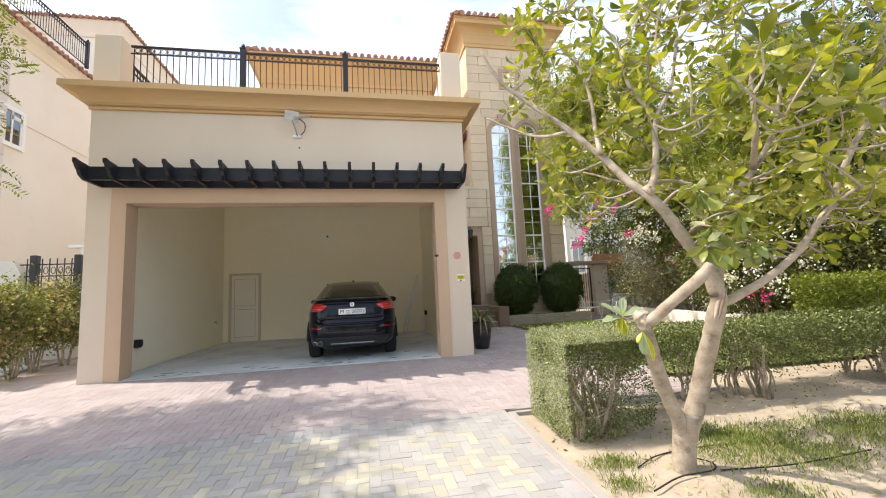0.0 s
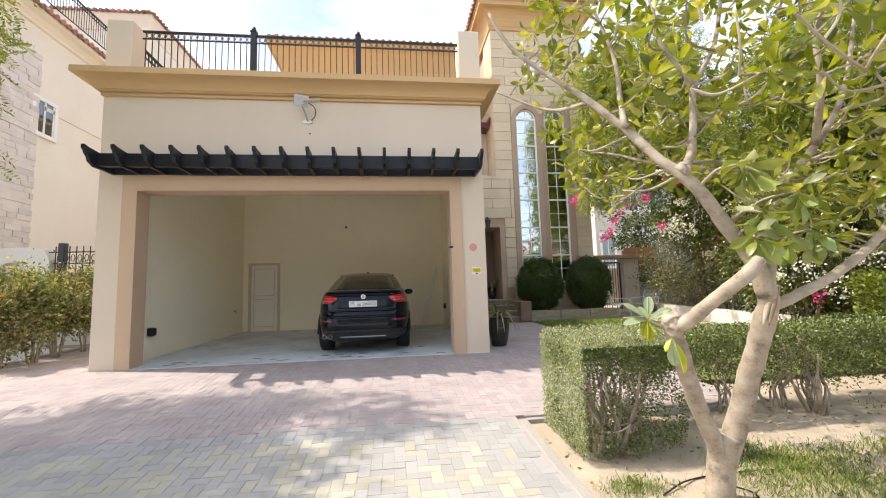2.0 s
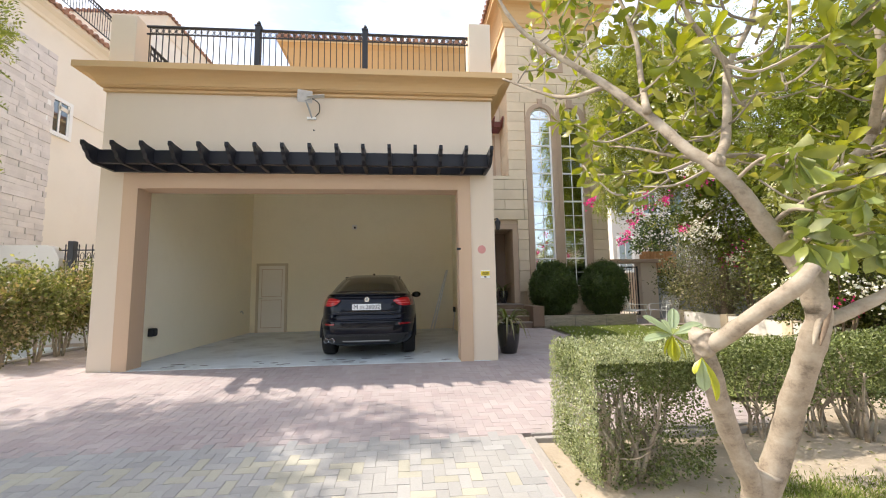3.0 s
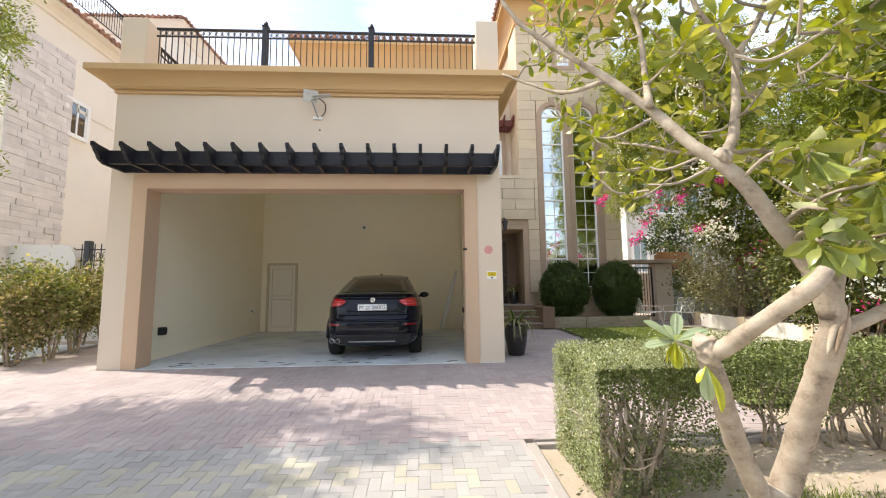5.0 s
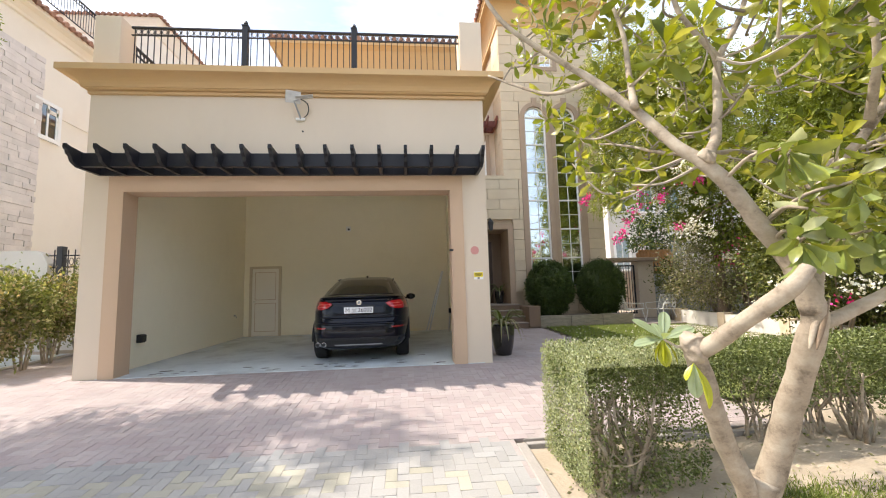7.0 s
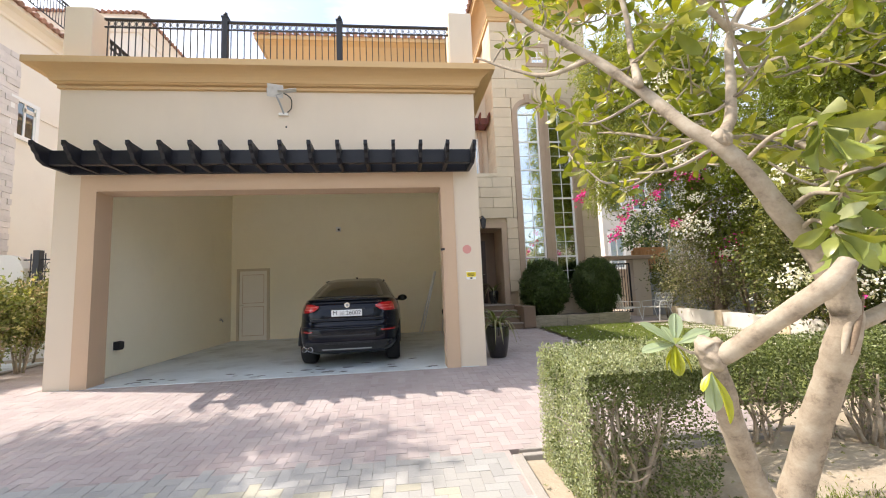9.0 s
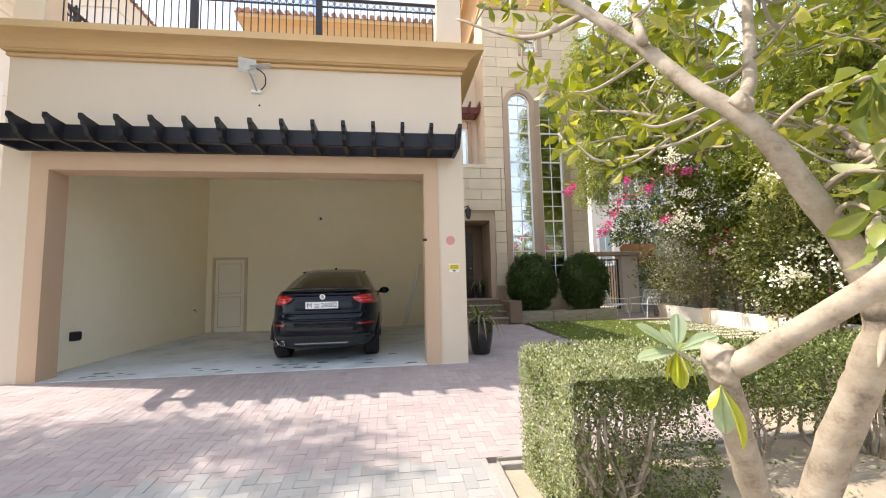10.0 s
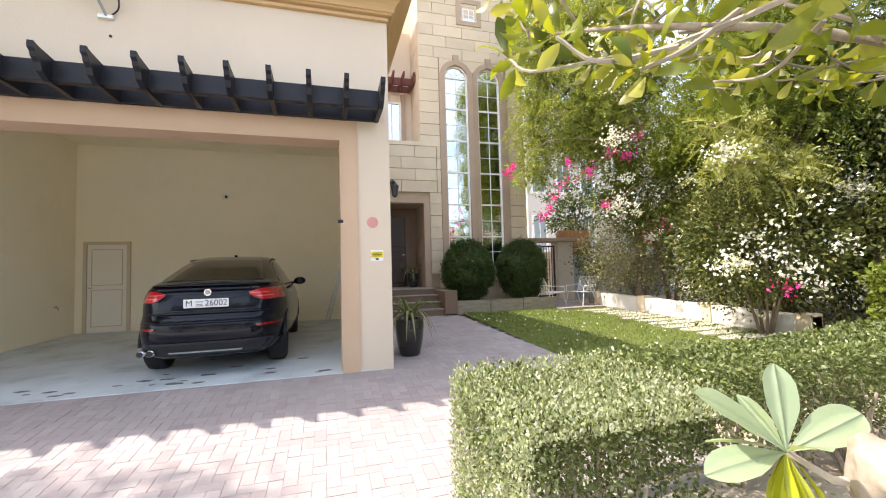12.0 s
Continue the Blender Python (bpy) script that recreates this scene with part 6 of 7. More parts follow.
t = thing("ladder", 2.50, 15.52, 0.053, "folded aluminium ladder leaning against the garage wall", "ladder")
a, b = Vector((0, 0, 0.0)), Vector((0.54, 0.18, 1.86))
for off in (0.0, 0.09):
    o = Vector((off, -0.02 * (off > 0), 0))
    part("rail", tube(bmesh.new(), [a + o, b + o * 0.35], 0.022, 6), M["alu"], t)
for k in range(1, 7):
    f = k / 7
    part("rung", tube(bmesh.new(), [a.lerp(b, f), a.lerp(b, f) + Vector((0.09 * (1 - 0.65 * f), -0.02, 0))], 0.012, 6), M["alu"], t)
t = thing("leaning_pole", 3.13, 14.95, 0.044, "short white pole standing against the garage wall", "pole")
part("pole", tube(bmesh.new(), [(0, 0, 0), (0.07, 0.02, 0.55)], 0.018, 8), M["alu"], t)
t = thing("wall_socket", -3.08, 10.82, 0.455, "black weatherproof socket box on the garage wall", "socket")
part("box", box(0.0, 0.09, -0.07, 0.07, 0.0, 0.15, bev=0.01), M["plastic"], t)
part("lid", box(0.09, 0.11, -0.06, 0.06, 0.02, 0.14, bev=0.008), M["black"], t)
t = thing("wall_tap", -3.08, 15.0, 0.70, "small metal tap on the garage wall", "tap")
part("pipe", tube(bmesh.new(), [(0, 0, 0.02), (0.07, 0, 0.02), (0.085, 0, -0.04)], 0.013, 8), M["steel"], t)
part("knob", tube(bmesh.new(), [(0.04, 0, 0.02), (0.04, 0, 0.06)], 0.02, 8), M["steel"], t)
t = thing("wall_socket", 3.24, 15.1, 0.6, "black socket box on the garage side wall", "socket")
part("box", box(-0.07, 0.0, -0.07, 0.07, 0.0, 0.15, bev=0.01), M["plastic"], t)
t = thing("wall_camera", 0.09, BACK, 3.32, "small white wall lamp on the garage back wall", "lamp")
part("bracket", box(-0.075, 0.075, -0.04, 0.0, -0.06, 0.09, bev=0.01), M["white"], t)
bm = bmesh.new()
bmesh.ops.create_uvsphere(bm, u_segments=16, v_segments=10, radius=0.035, matrix=Matrix.Translation((0.015, -0.07, -0.01)))
part("bulb", bm, M["plastic"], t, smooth=True)

t = thing("floor_stains", 0, 0, 0.0, "dark oil stains on the garage floor", "stains", kind="stuff")
for k in range(30):
    x, y, r = random.uniform(-2.4, 2.5), 9.93 + abs(random.gauss(0, 0.4)), random.uniform(0.012, 0.05)
    ring = [(x + 2.2 * r * (0.7 + 0.6 * random.random()) * math.cos(a), y + r * (0.6 + 0.7 * random.random()) * math.sin(a)) for a in (2 * math.pi * j / 11 for j in range(11))]
    rise = 0.0092 * (y - GY + 0.02)
    part("stain", extrude(bmesh.new(), ring, "z", rise - 0.004, rise + 0.0035), M["stain"], t)

# ---- things on the facade ----
t = thing("flood_light", 0.06, GY, 4.36, "weathered white flood light on a bracket below the cornice", "lamp")
part("base", box(-0.06, 0.10, -0.05, 0.0, -0.03, 0.02, bev=0.01), M["white"], t)
part("arm", tube(bmesh.new(), smooth_path([(0.03, -0.04, 0.0), (0.0, -0.16, 0.12), (-0.04, -0.26, 0.24)], 4), 0.016, 8), M["steel"], t)
head = box(-0.13, 0.13, -0.05, 0.05, -0.10, 0.10, bev=0.02)
bx(head, -0.15, 0.15, -0.075, -0.05, -0.13, 0.12, bev=0.008)
for k in range(5):
    bx(head, -0.10 + k * 0.05 - 0.006, -0.10 + k * 0.05 + 0.006, 0.05, 0.085, -0.08, 0.08)
head.transform(Matrix.Scale(0.82, 4))
head.transform(Matrix.Translation((-0.05, -0.26, 0.31)) @ pose(0, 0, 0, 0, 0, 18) @ pose(0, 0, 0, 38, 0, 0))
part("head", head, M["lampgrey"], t)
vis = box(-0.14, 0.16, -0.13, 0.0, -0.004, 0.004)
vis.transform(Matrix.Translation((0.12, -0.20, 0.29)) @ pose(0, 0, 0, 0, -12, 10))
part("visor", vis, M["lampgrey"], t)
part("cable", tube(bmesh.new(), smooth_path([(0.02, -0.24, 0.3), (0.17, -0.16, 0.22), (0.16, -0.06, 0.1), (0.08, -0.03, 0.02)], 5), 0.009, 6), M["plastic"], t)
part("yoke", tube(bmesh.new(), smooth_path([(-0.17, -0.30, 0.32), (-0.16, -0.26, 0.22), (-0.04, -0.26, 0.22), (0.06, -0.28, 0.24)], 4), 0.008, 6), M["steel"], t)
t = thing("wall_plug", 0.12, GY, 4.14, "dark drilled hole plug in the garage front", "plug")
part("cap", tube(bmesh.new(), [(0, 0.0, 0), (0, -0.012, 0)], 0.016, 10), M["plastic"], t)
t = thing("warning_sign", 3.18, GY, 1.44, "small yellow and white sign screwed to the pillar", "sign")
part("panel", box(-0.085, 0.085, -0.012, 0.0, 0.0, 0.14, bev=0.003), M["plate"], t)
part("yellow_field", box(-0.08, 0.08, -0.016, -0.012, 0.045, 0.125), M["yellow"], t)
for z0, w in ((0.10, 0.06), (0.08, 0.065), (0.062, 0.05)):
    part("text_bar", box(-w, w, -0.018, -0.016, z0, z0 + 0.008), M["ink"], t)
part("text_bar", box(-0.02, 0.02, -0.014, -0.012, 0.012, 0.035), M["ink"], t)
t = thing("pillar_mark", 3.13, GY, 1.96, "faded round pink mark on the pillar", "mark")
part("disc", tube(bmesh.new(), [(0, 0, 0), (0, -0.004, 0)], 0.075, 28), M["pinkmark"], t)
t = thing("door_sensor", 2.71, GY + 0.02, 1.97, "small dark sensor on the garage jamb", "sensor")
part("case", box(-0.035, 0.035, -0.06, -0.01, -0.02, 0.02, bev=0.005), M["plastic"], t)
for x, y, z, lab in ((GX1, GY + 0.12, 2.43, "small black lantern on the pillar side"), (4.36, TY - 0.01, 3.87, "small black lantern on the entrance wall")):
    t = thing("wall_lantern", x, y, z, lab, "lamp")
    part("back_plate", box(-0.005, 0.02, -0.04, 0.02, -0.06, 0.06, bev=0.004), M["black"], t)
    bm = lathe(bmesh.new(), [(0.01, -0.11), (0.035, -0.09), (0.055, 0.04), (0.06, 0.05), (0.015, 0.1), (0.006, 0.12)], 8, cx=0.08, cy=-0.05)
    part("lantern", bm, M["black"], t)
    part("arm", tube(bmesh.new(), [(0.0, -0.02, 0.09), (0.08, -0.05, 0.12)], 0.008, 6), M["black"], t)

# ---- plant pots ----
def spiky_pot(x, y, z, h, r, n, ln, label):
    t = thing("plant_pot", x, y, z, label, "plant pot")
    part("pot", lathe(bmesh.new(), [(r * 0.66, 0), (r * 0.70, 0.015), (r * 0.86, h * 0.3), (r * 0.97, h * 0.6), (r * 1.0, h * 0.8), (r * 0.98, h * 0.95), (r * 1.0, h), (r * 0.92, h), (r * 0.9, h - 0.05)], 24), M["pot"], t, "glossy black glazed pot", True)
    part("soil", lathe(bmesh.new(), [(r * 0.88, h - 0.08), (r * 0.89, h - 0.045)], 20), M["sand"], t)
    for i in range(n):
        a = 2.4 * i + random.uniform(-0.3, 0.3)
        reach, rise = ln * random.uniform(0.5, 1.0), ln * random.uniform(0.25, 0.9)
        bm = bmesh.new()
        rows = []
        for k in range(7):
            f = k / 6
            c = Vector((math.cos(a) * reach * f, math.sin(a) * reach * f, h - 0.05 + rise * f * (2.0 - (1.5 if i % 3 else 2.5) * f)))
            s = Vector((-math.sin(a), math.cos(a), 0)) * 0.03 * (1 - f) ** 0.6
            rows.append([bm.verts.new(c - s), bm.verts.new(c + Vector((0, 0, -0.008))), bm.verts.new(c + s)])
        for p, q in zip(rows, rows[1:]):
            for k in range(2):
                bm.faces.new((p[k], p[k + 1], q[k + 1], q[k]))
        part("blade", bm, M["dry" if i % 3 == 0 else "pale_leaf"], t, smooth=True)
    return t


spiky_pot(3.74, 10.49, 0.01, 0.56, 0.22, 40, 0.62, "tall black glazed pot with a drooping spiky plant")
spiky_pot(5.1, 16.6, 0.80, 0.42, 0.16, 18, 0.55, "dark pot with an upright plant in the door recess")


# ---- white wire chairs ----
def wire_chair(x, y, rz):
    t = thing("wire_chair", x, y, 0.152, "white wire mesh garden chair on the patio", "chair", "garden chairs", rz=rz)
    W, Dp, hs, hb = 0.29, 0.27, 0.40, 0.82
    part("seat_frame", tube(bmesh.new(), [(-W, -Dp, hs), (W, -Dp, hs), (W, Dp, hs - 0.03), (-W, Dp, hs - 0.03), (-W, -Dp, hs)], 0.013, 6), M["white"], t)
    part("back_frame", tube(bmesh.new(), [(-W, Dp, hs - 0.03), (-W, Dp + 0.17, hb), (W, Dp + 0.17, hb), (W, Dp, hs - 0.03)], 0.013, 6), M["white"], t)
    bm = bmesh.new()
    for k in range(13):
        f = -W + 2 * W * k / 12
        tube(bm, [(f, -Dp, hs), (f, Dp, hs - 0.03)], 0.006, 4)
    for k in range(11):
        f = k / 10
        tube(bm, [(-W, -Dp + 2 * Dp * f, hs - 0.03 * f), (W, -Dp + 2 * Dp * f, hs - 0.03 * f)], 0.006, 4)
    part("seat", bm, M["white"], t, "white wire mesh seat")
    bm = bmesh.new()
    for k in range(13):
        f = -W + 2 * W * k / 12
        tube(bm, [(f, Dp, hs - 0.03), (f, Dp + 0.17, hb)], 0.006, 4)
    for k in range(1, 10):
        f = k / 10
        tube(bm, [(-W, Dp + 0.17 * f, hs + (hb - hs) * f), (W, Dp + 0.17 * f, hs + (hb - hs) * f)], 0.006, 4)
    part("backrest", bm, M["white"], t, "white wire mesh backrest")
    for sx in (-1, 1):
        part("leg", tube(bmesh.new(), [(sx * W * 0.92, -Dp * 0.8, hs), (sx * W * 1.02, -Dp * 1.15, 0.0)], 0.012, 6), M["white"], t)
        part("leg", tube(bmesh.new(), [(sx * W * 0.92, Dp * 0.8, hs - 0.03), (sx * W * 1.02, Dp * 1.5, 0.0)], 0.012, 6), M["white"], t)
        part("armrest", tube(bmesh.new(), [(sx * W, -Dp, hs), (sx * W * 1.1, -Dp * 0.9, hs + 0.17), (sx * W * 1.1, Dp * 1.1, hs + 0.19), (sx * W, Dp + 0.08, hs + 0.2)], 0.011, 6), M["white"], t)
    return t


wire_chair(9.83, 14.92, -70)
wire_chair(8.98, 15.15, 95)

# ---- gate and boundary beyond the patio ----
g = thing("garden_gate", 9.986, 17.214, 0.178, "black iron garden gate between stone piers", "gate")
part("frame", box(-0.42, 0.42, -0.02, 0.02, 1.83, 1.88), M["black"], g)
part("frame", box(-0.42, 0.42, -0.02, 0.02, 0.08, 0.13), M["black"], g)
part("stile", box(-0.42, -0.37, -0.02, 0.02, 0.13, 1.83), M["black"], g)
part("stile", box(0.37, 0.42, -0.02, 0.02, 0.13, 1.83), M["black"], g)
for k in range(7):
    part("bar", box(-0.30 + k * 0.1 - 0.009, -0.30 + k * 0.1 + 0.009, -0.009, 0.009, 0.13, 1.83), M["black"], g)
bm = box(10.443, 11.057, 17.042, 17.472, 0.128, 2.176)
setting("gate_pier", bm, M["wall"], "beige rendered gate pier", "pier")
setting("gate_coping", box(8.755, 11.18, 16.902, 17.522, 2.179, 2.317, bev=0.02), M["surround"], "stone coping over the gate", "coping")
setting("wall_side", box(11.055, 15.725, 17.262, 17.453, 0.12, 1.703), M["steel"], "plain grey boundary wall")
setting("wall_behind_gate", box(8.644, 13.691, 20.489, 20.68, 0.23, 1.961), M["wall"], "beige boundary wall behind the gate")
f = thing("wall_spikes", 11.077, 17.311, 1.712, "black iron spikes along the boundary wall", "fence")
part("rail", box(0, 2.2, -0.01, 0.01, 0.06, 0.09), M["black"], f)
part("rail", box(0, 2.2, -0.01, 0.01, 0.26, 0.29), M["black"], f)
for k in range(16):
    part("spike", box(0.06 + k * 0.14 - 0.009, 0.06 + k * 0.14 + 0.009, -0.009, 0.009, 0, 0.42), M["black"], f)
f = thing("timber_screen", 11.653, 18.134, 0.09, "orange-brown timber slat screen behind the wall", "fence")
part("post", box(-0.55, -0.48, 0, 0.07, 0, 2.5), M["slat"], f)
part("post", box(0.9, 0.97, 0, 0.07, 0, 2.5), M["slat"], f)
for k in range(12):
    part("slat", box(-0.48 + k * 0.115, -0.48 + k * 0.115 + 0.1, -0.012, 0.012, 1.2, 2.62), M["slat"], f)


# ---- neighbouring houses ----
def arched_window(parent, m, w, h, arch_top=True):
    """White window on a wall facing local -y."""
    wn_ = new("window")
    wn_.parent = parent
    wn_.matrix_basis = m
    fr = bmesh.new()
    bx(fr, -w / 2 - 0.12, -w / 2, -0.05, 0.0, -0.12, h + 0.12)
    bx(fr, w / 2, w / 2 + 0.12, -0.05, 0.0, -0.12, h + 0.12)
    bx(fr, -w / 2, w / 2, -0.05, 0.0, h, h + 0.12)
    bx(fr, -w / 2, w / 2, -0.08, 0.0, -0.12, 0.0)
    bx(fr, -w / 2, -w / 2 + 0.05, -0.03, 0.0, 0, h)
    bx(fr, w / 2 - 0.05, w / 2, -0.03, 0.0, 0, h)
    bx(fr, -0.03, 0.03, -0.03, 0.0, 0, h)
    part("frame", fr, M["white"], wn_)
    part("pane", box(-w / 2 + 0.05, w / 2 - 0.05, -0.012, -0.006, 0, h), M["house_glass"], wn_)
    return wn_


nh = thing("neighbour_house", -8.956, 13.772, 0.05, "cream rendered neighbouring villa with red tiled eaves", "house")
N0 = Vector((-8.956, 13.772, 0.05))
part("wall", box(-8, 0, -0.4, 9, -0.1, 9.55), M["cream"], nh)
part("eave", rings(bmesh.new(), [(0.0, 9.4), (0.06, 9.42), (0.08, 9.5), (0.2, 9.62), (0.35, 9.68), (0.35, 9.80)], -8, 0, -0.4, 9), M["cream"], nh)
hip_roof("roof", -8.4, 0.4, -0.8, 9.4, 9.8, 0.35, nh, "dark red clay tiles")
part("upper_wall", box(-8, -0.3, 7.3, 20, 9.0, 13.3), M["cream"], nh)
part("upper_eave", rings(bmesh.new(), [(0.0, 13.15), (0.06, 13.17), (0.1, 13.35), (0.22, 13.6), (0.3, 13.75), (0.3, 13.85)], -8, -0.3, 7.3, 20), M["cream"], nh)
hip_roof("upper_roof", -8.3, 0.05, 6.95, 20.3, 13.85, 0.3, nh, "dark red clay tiles")
part("band", box(0.0, 0.03, 1.8, 9, 6.98, 7.10), M["cream"], nh)
for yy, z0, w_, h_ in ((15.62, 6.27, 0.70, 1.0), (19.5, 6.36, 0.68, 1.0)):
    arched_window(nh, Matrix.Translation(Vector((-8.956, yy, z0)) - N0) @ pose(0, 0, 0, 0, 0, 90), w_, h_)
clad = part("stone_panel", box(0.0, 0.02, -0.35, 1.6, 0.0, 8.6), M["cream"], nh, "rough pale stone cladding")
cm = block_mesh.copy()
cm.materials.clear()
M["pale_stone"] = mat("pale_stone", (0.58, 0.53, 0.45), 0.9, 0.08, 2, 50, 0.5, rnd="object", rvar=0.12)
M["clad_stone"] = mat("clad_stone", (0.66, 0.61, 0.57), 0.9, 0.12, 3, 40, 0.8, rnd="object", rvar=0.08)
cm.materials.append(M["clad_stone"])
for i in range(52):
    y0 = -0.35
    while y0 < 1.55:
        ln = random.uniform(0.25, 0.7)
        y1 = min(1.6, y0 + ln)
        block(clad, 0.0, 0.04 + random.uniform(0, 0.035), y0 + 0.005, y1 - 0.005, i * 0.165 + 0.003, i * 0.165 + 0.162, cm, "stone")
        y0 = y1
rr = railing("neighbour_railing", 4.2, -8.69, 14.1, 10.2, 90, (0.05, 4.15), "black iron railing on the neighbouring roof terrace")

# low white wall with an arched opening, iron fence and a garden lamp
bm = bmesh.new()
prof = [(-12.0, -0.1), (-8.62, -0.1), (-8.62, 1.45), *[(-8.12 + 0.5 * math.cos(math.pi - math.pi * k / 12), 1.55 + 0.5 * math.sin(math.pi * k / 12)) for k in range(13)], (-7.62, -0.1), (-7.25, -0.1), (-7.25, 2.1), (-7.4, 2.38), (-7.6, 2.44), (-12.0, 2.44)]
extrude(bm, [(x + 0.03, z + 0.14) for x, z in prof], "y", 13.88, 14.13)
setting("wall_arch", bm, M["whitewall"], "low white garden wall with an arched opening")
setting("wall_low", box(-7.227, -4.209, 13.976, 14.12, 0.044, 0.885), M["whitewall"], "low white garden wall under an iron fence")
f = thing("iron_fence", -7.226, 14.017, 0.891, "black wrought iron fence with scrolls and square posts", "fence")
part("rail", box(0, 3.0, -0.012, 0.012, 0.06, 0.09), M["black"], f)
part("rail", box(-0.2, 3.0, -0.012, 0.012, 1.55, 1.58), M["black"], f)
part("rail", box(0, 3.0, -0.012, 0.012, 1.25, 1.28), M["black"], f)
for x in (0.22, 1.2, 2.2):
    part("post", box(x - 0.075, x + 0.075, -0.075, 0.075, 0, 1.80, bev=0.01), M["black"], f)
for k in range(18):
    x = 0.05 + k * 0.165
    part("spike", box(x - 0.01, x + 0.01, -0.01, 0.01, 0.0, 1.72), M["black"], f)
    part("scroll", tube(bmesh.new(), [(x + 0.085 + 0.05 * math.cos(a), 0, 1.41 + 0.09 * math.sin(a)) for a in (2 * math.pi * j / 10 for j in range(11))], 0.009, 5, cap=False), M["black"], f)
f = thing("garden_lamp", -6.502, 14.937, 0.06, "white garden lamp post with an angled head", "lamp")
part("post", tube(bmesh.new(), [(0, 0, 0), (0, 0, 2.95)], 0.035, 8), M["white"], f)
part("head", box(-0.34, 0.06, -0.07, 0.07, 2.93, 3.02, bev=0.02), M["white"], f)
setting("path_side", box(-8.899, -5.535, 7.101, 13.882, -0.031, 0.023), M["slab"], "pale concrete side path by the neighbouring house", "path")

wh = thing("white_house", 19.476, 29.274, 0.19, "white rendered house with arched windows beyond the garden", "house")
part("wall", box(-4.7, 14, -2.0, 8, -0.1, 11.0), M["whitewall"], wh)
part("eave", rings(bmesh.new(), [(0, 10.9), (0.1, 11.0), (0.4, 11.25), (0.4, 11.45)], -4.7, 14, -2.0, 8), M["whitewall"], wh)
hip_roof("roof", -5.2, 14.5, -2.5, 8.5, 11.45, 0.35, wh, "clay tiles")
for x, z in ((-3.9, 5.9), (-2.1, 5.9), (-0.3, 5.9), (2.2, 5.9), (-3.9, 2.2), (-0.3, 2.2), (3.0, 2.2)):
    arched_window(wh, Matrix.Translation((x, -2.0, z)), 0.9, 2.1)
ob = thing("opposite_house", 2.589, -24.342, -1.086, "pale villa across the street behind the trees", "house")
part("wall", box(-16, 14, -6, 0, -0.2, 6.5), M["cream"], ob)
hip_roof("roof", -16.5, 14.5, -6.5, 0.5, 6.5, 0.4, ob, "clay tiles")
for x in (-10, -5, 0, 5, 10):
    arched_window(ob, Matrix.Translation((x, 0.0, 1.0)) @ pose(0, 0, 0, 0, 0, 180), 1.2, 1.6)

# ---- kerbs, edging, stones, pipes ----
setting("kerb_drive", strip(bmesh.new(), 2.945, 3.044, (-1.6, 2.0, 5.83, 6.71), -0.08, 0.012), M["kerb"], "concrete edging between the drive and the bed", "kerb")
setting("kerb_left", strip(bmesh.new(), -5.659, -5.51, (3.0, 5.83, 9.78, 13.9), -0.1, 0.03), M["kerb"], "concrete edging on the far side of the drive", "kerb")
for y0, x1 in ((6.68, 5.6), (6.82, 6.2)):
    setting("edging", box(3.05, x1, y0, y0 + 0.07, -0.40, -0.262, bev=0.008), M["kerb"], "weathered edging strip under the hedge", "edging")
for i in range(11):
    yy = 9.7 + i * 0.41
    x0 = 8.84 + 0.03 * i + random.uniform(-0.08, 0.08)
    bm = bmesh.new()
    n = 9
    ring = [(x0 + 0.68 + (0.62 + random.uniform(-0.06, 0.06)) * math.copysign(abs(math.cos(a)) ** 0.6, math.cos(a)), yy + 0.195 * math.copysign(abs(math.sin(a)) ** 0.6, math.sin(a))) for a in (2 * math.pi * k / n for k in range(n))]
    extrude(bm, ring, "z", ground_z(yy) - 0.05, ground_z(yy) + 0.022)
    tagged(mesh_ob("stepping_stone", bm, M["pale_stone"]), "pale flat stepping stone set in the grass", "stepping stone", "garden path stones")
pipe = thing("drip_pipe", 3.921, 5.055, -0.414, "black drip irrigation pipe lying round the tree", "pipe")
for pts in (((-0.5, -0.28, 0.03), (-0.15, -0.14, 0.035), (0.2, -0.1, 0.03), (0.3, 0.05, 0.03), (0.15, 0.25, 0.03)), ((-0.35, 0.12, 0.03), (0.0, 0.3, 0.03), (0.5, 0.35, 0.03), (1.1, 0.3, 0.03)), ((0.25, -0.12, 0.03), (0.9, -0.2, 0.03), (1.8, -0.15, 0.03))):
    part("hose", tube(bmesh.new(), smooth_path(pts, 5), 0.0065, 6), M["rubber"], pipe)

M["jointsand"] = mat("joint_sand", (0.335, 0.29, 0.275), 0.95, 0.2, 3, 60, 0.4)


# ---- pavers, laid in herringbone ----
def paver_mesh(name, material, lx, ly):
    bm = bmesh.new()
    c, g, h = 0.0018, 0.0011, 0.05
    rows = []
    for z, i in ((-h, g), (-c, g), (0.0, g + c)):
        rows.append([bm.verts.new((sx * (lx / 2 - i), sy * (ly / 2 - i), z)) for sx, sy in ((-1, -1), (1, -1), (1, 1), (-1, 1))])
    for a, b in zip(rows, rows[1:]):
        for k in range(4):
            bm.faces.new((a[k], a[(k + 1) % 4], b[(k + 1) % 4], b[k]))
    bm.faces.new(rows[-1])
    me = bpy.data.meshes.new(name)
    bm.to_mesh(me)
    bm.free()
    me.materials.append(material)
    return me


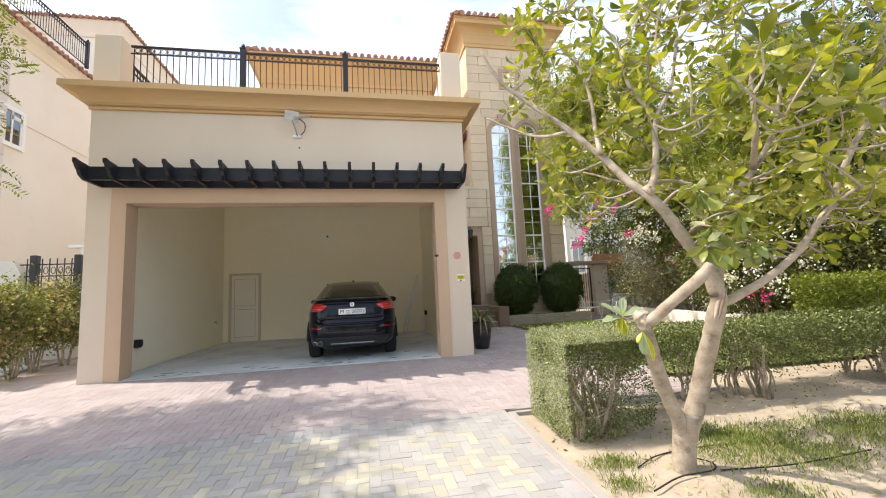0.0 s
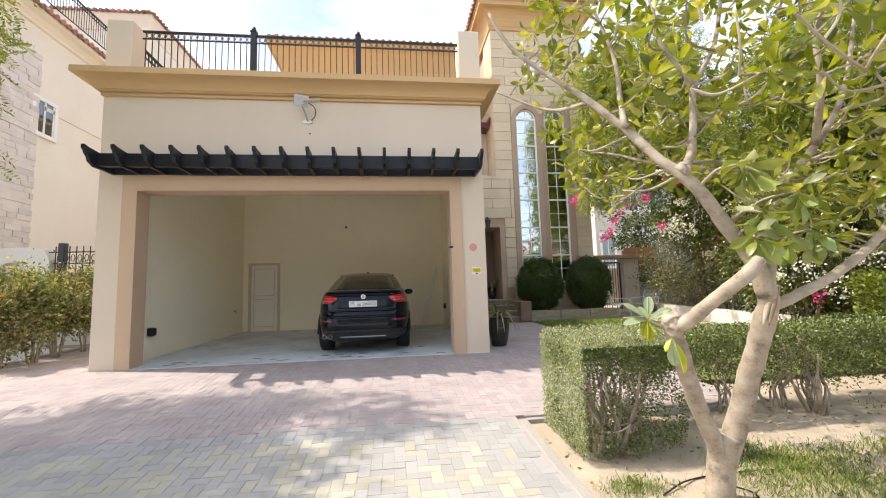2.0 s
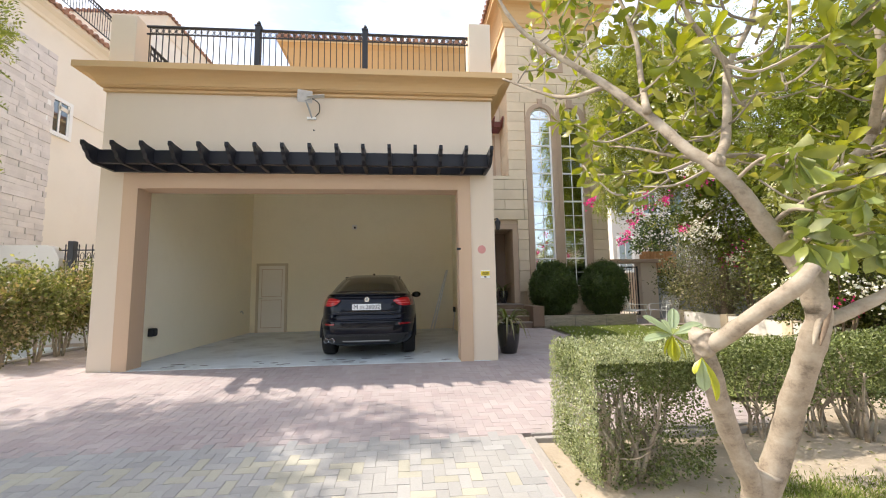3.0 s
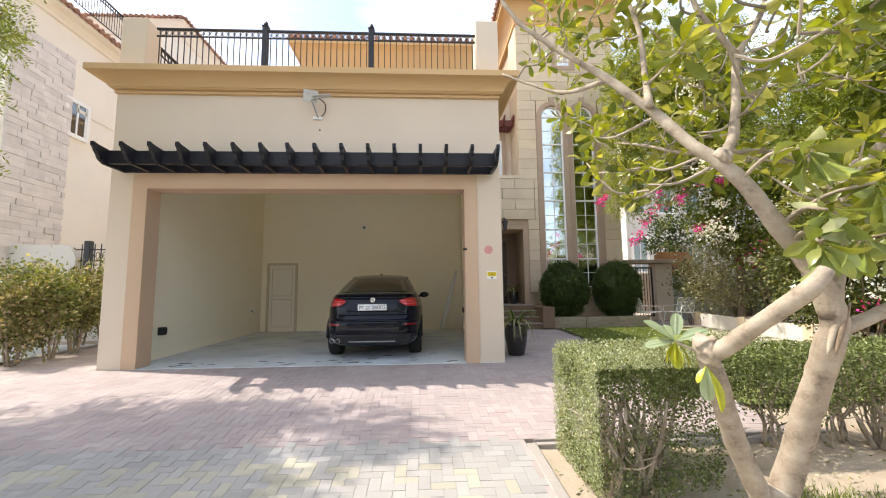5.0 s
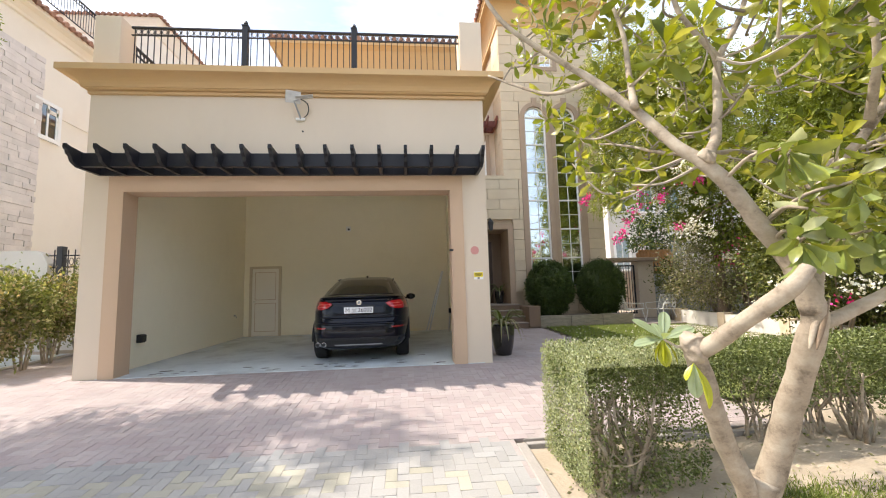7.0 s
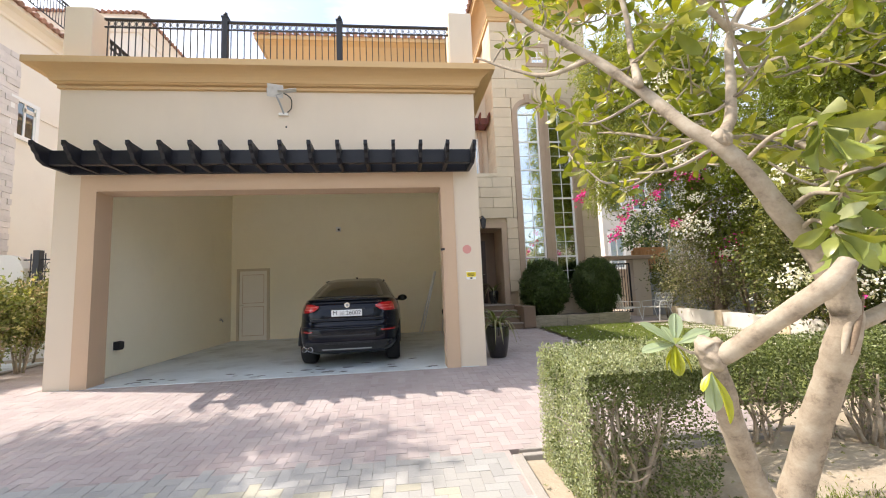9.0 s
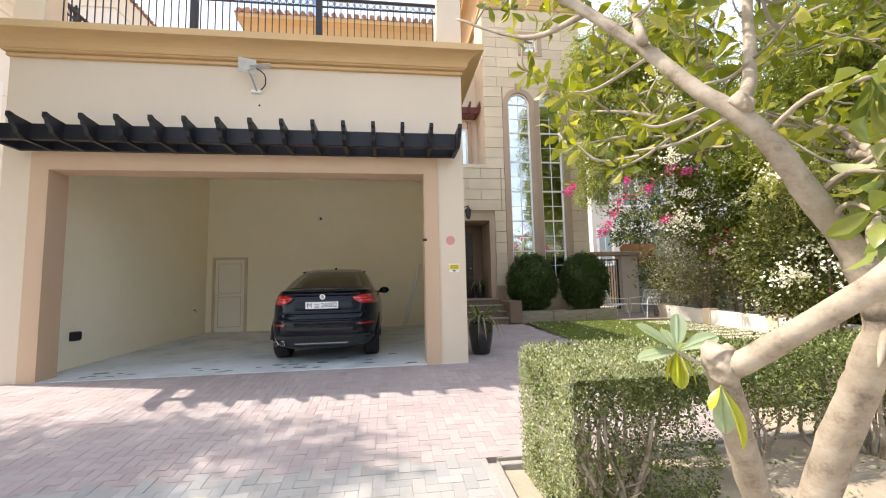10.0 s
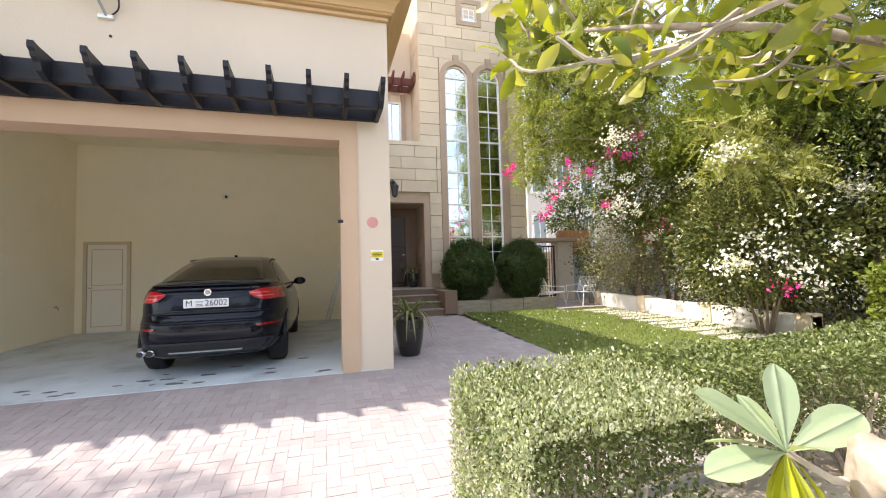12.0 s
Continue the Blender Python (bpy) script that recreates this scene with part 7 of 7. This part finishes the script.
def herringbone(x0, x1, y0, y1, u=0.1):
    """Centres of the pavers and whether each lies along x."""
    out = []
    for j in range(int((y1 - y0) / u)):
        for i in range(int((x1 - x0) / u)):
            k = (i - j) % 4
            if k == 0:
                out.append((x0 + (i + 1) * u, y0 + (j + 0.5) * u, True))
            elif k == 3:
                out.append((x0 + (i + 0.5) * u, y0 + (j + 1) * u, False))
    return out


def paving(name, label, places, near, mat_a, mat_b):
    base = new(name)
    base.empty_display_size = 0.1
    tagged(base, label, "paving", kind="structure")
    flat, upright = paver_mesh("paver", mat_a, 0.2, 0.1), paver_mesh("paver", mat_a, 0.1, 0.2)
    places = sorted(places, key=lambda p: (p[0] - near[0]) ** 2 + (p[1] - near[1]) ** 2)
    V, F = [], []
    for i, (x, y, along) in enumerate(places):
        me = flat if along else upright
        tilt = math.degrees(math.atan((ground_z(y + 0.02) - ground_z(y - 0.02)) / 0.04))
        m = pose(x, y, ground_z(y) + random.uniform(-0.0015, 0.0015), tilt + random.uniform(-0.18, 0.18), random.uniform(-0.18, 0.18), random.uniform(-0.4, 0.4))
        if i < 300:
            o = new("paver", me)
            o.parent = base
            o.matrix_basis = m
        else:
            k = len(V)
            V += [tuple(m @ v.co) for v in me.vertices]
            F += [tuple(k + q for q in p.vertices) for p in me.polygons]
    me = bpy.data.meshes.new("pavers")
    me.from_pydata(V, [], F)
    me.materials.append(mat_b)
    o = new("pavers", me)
    o.parent = base
    tagged(o, kind="stuff")
    return base


for nm, a in (("bed_street", (-6.0, 2.95, -1.6, 6.84)), ("bed_drive", (-5.5, 5.82, 6.84, 9.78)), ("bed_path", (3.38, 5.82, 9.78, 14.53)), ("bed_side", (-5.5, -3.44, 9.78, 13.7))):
    bm = bmesh.new()
    cut = [a[2], *[c for c in (5.83, 9.78, 14.5) if a[2] < c < a[3]], a[3]]
    rows = [[bm.verts.new((x, y, ground_z(y) - 0.0045)) for x in a[:2]] for y in cut]
    for p, q in zip(rows, rows[1:]):
        bm.faces.new((p[0], p[1], q[1], q[0]))
    setting(nm, bm, M["jointsand"], "fine sand between the pavers", "sand")
EDGE_Y = 6.81
street = herringbone(-6.0, 2.96, -1.6, EDGE_Y)
border = [p for p in street if p[1] > EDGE_Y - 0.26 or p[0] > 2.66]
street = [p for p in street if p not in set(border)]
paving("pavement_border", "plain grey concrete border pavers along the street paving", border, (1.8, 6.6), M["grey_a"], M["grey_b"])
paving("pavement_street", "grey and yellow concrete pavers laid in herringbone", street, (1.25, 5.8), M["mix_a"], M["mix_b"])
drive = [p for p in herringbone(-5.5, 5.85, EDGE_Y + 0.02, 15.2) if not (-3.5 < p[0] < 3.46 and p[1] > GY - 0.09) and not (p[0] > 3.4 and p[1] > 14.53)
         and not (p[0] > 3.0 and p[1] < 6.95) and not (p[0] < -3.3 and p[1] > 13.7)]
paving("pavement_drive", "faded red concrete pavers of the drive and garden path", drive, (1.05, 7.75), M["red_a"], M["red_b"])
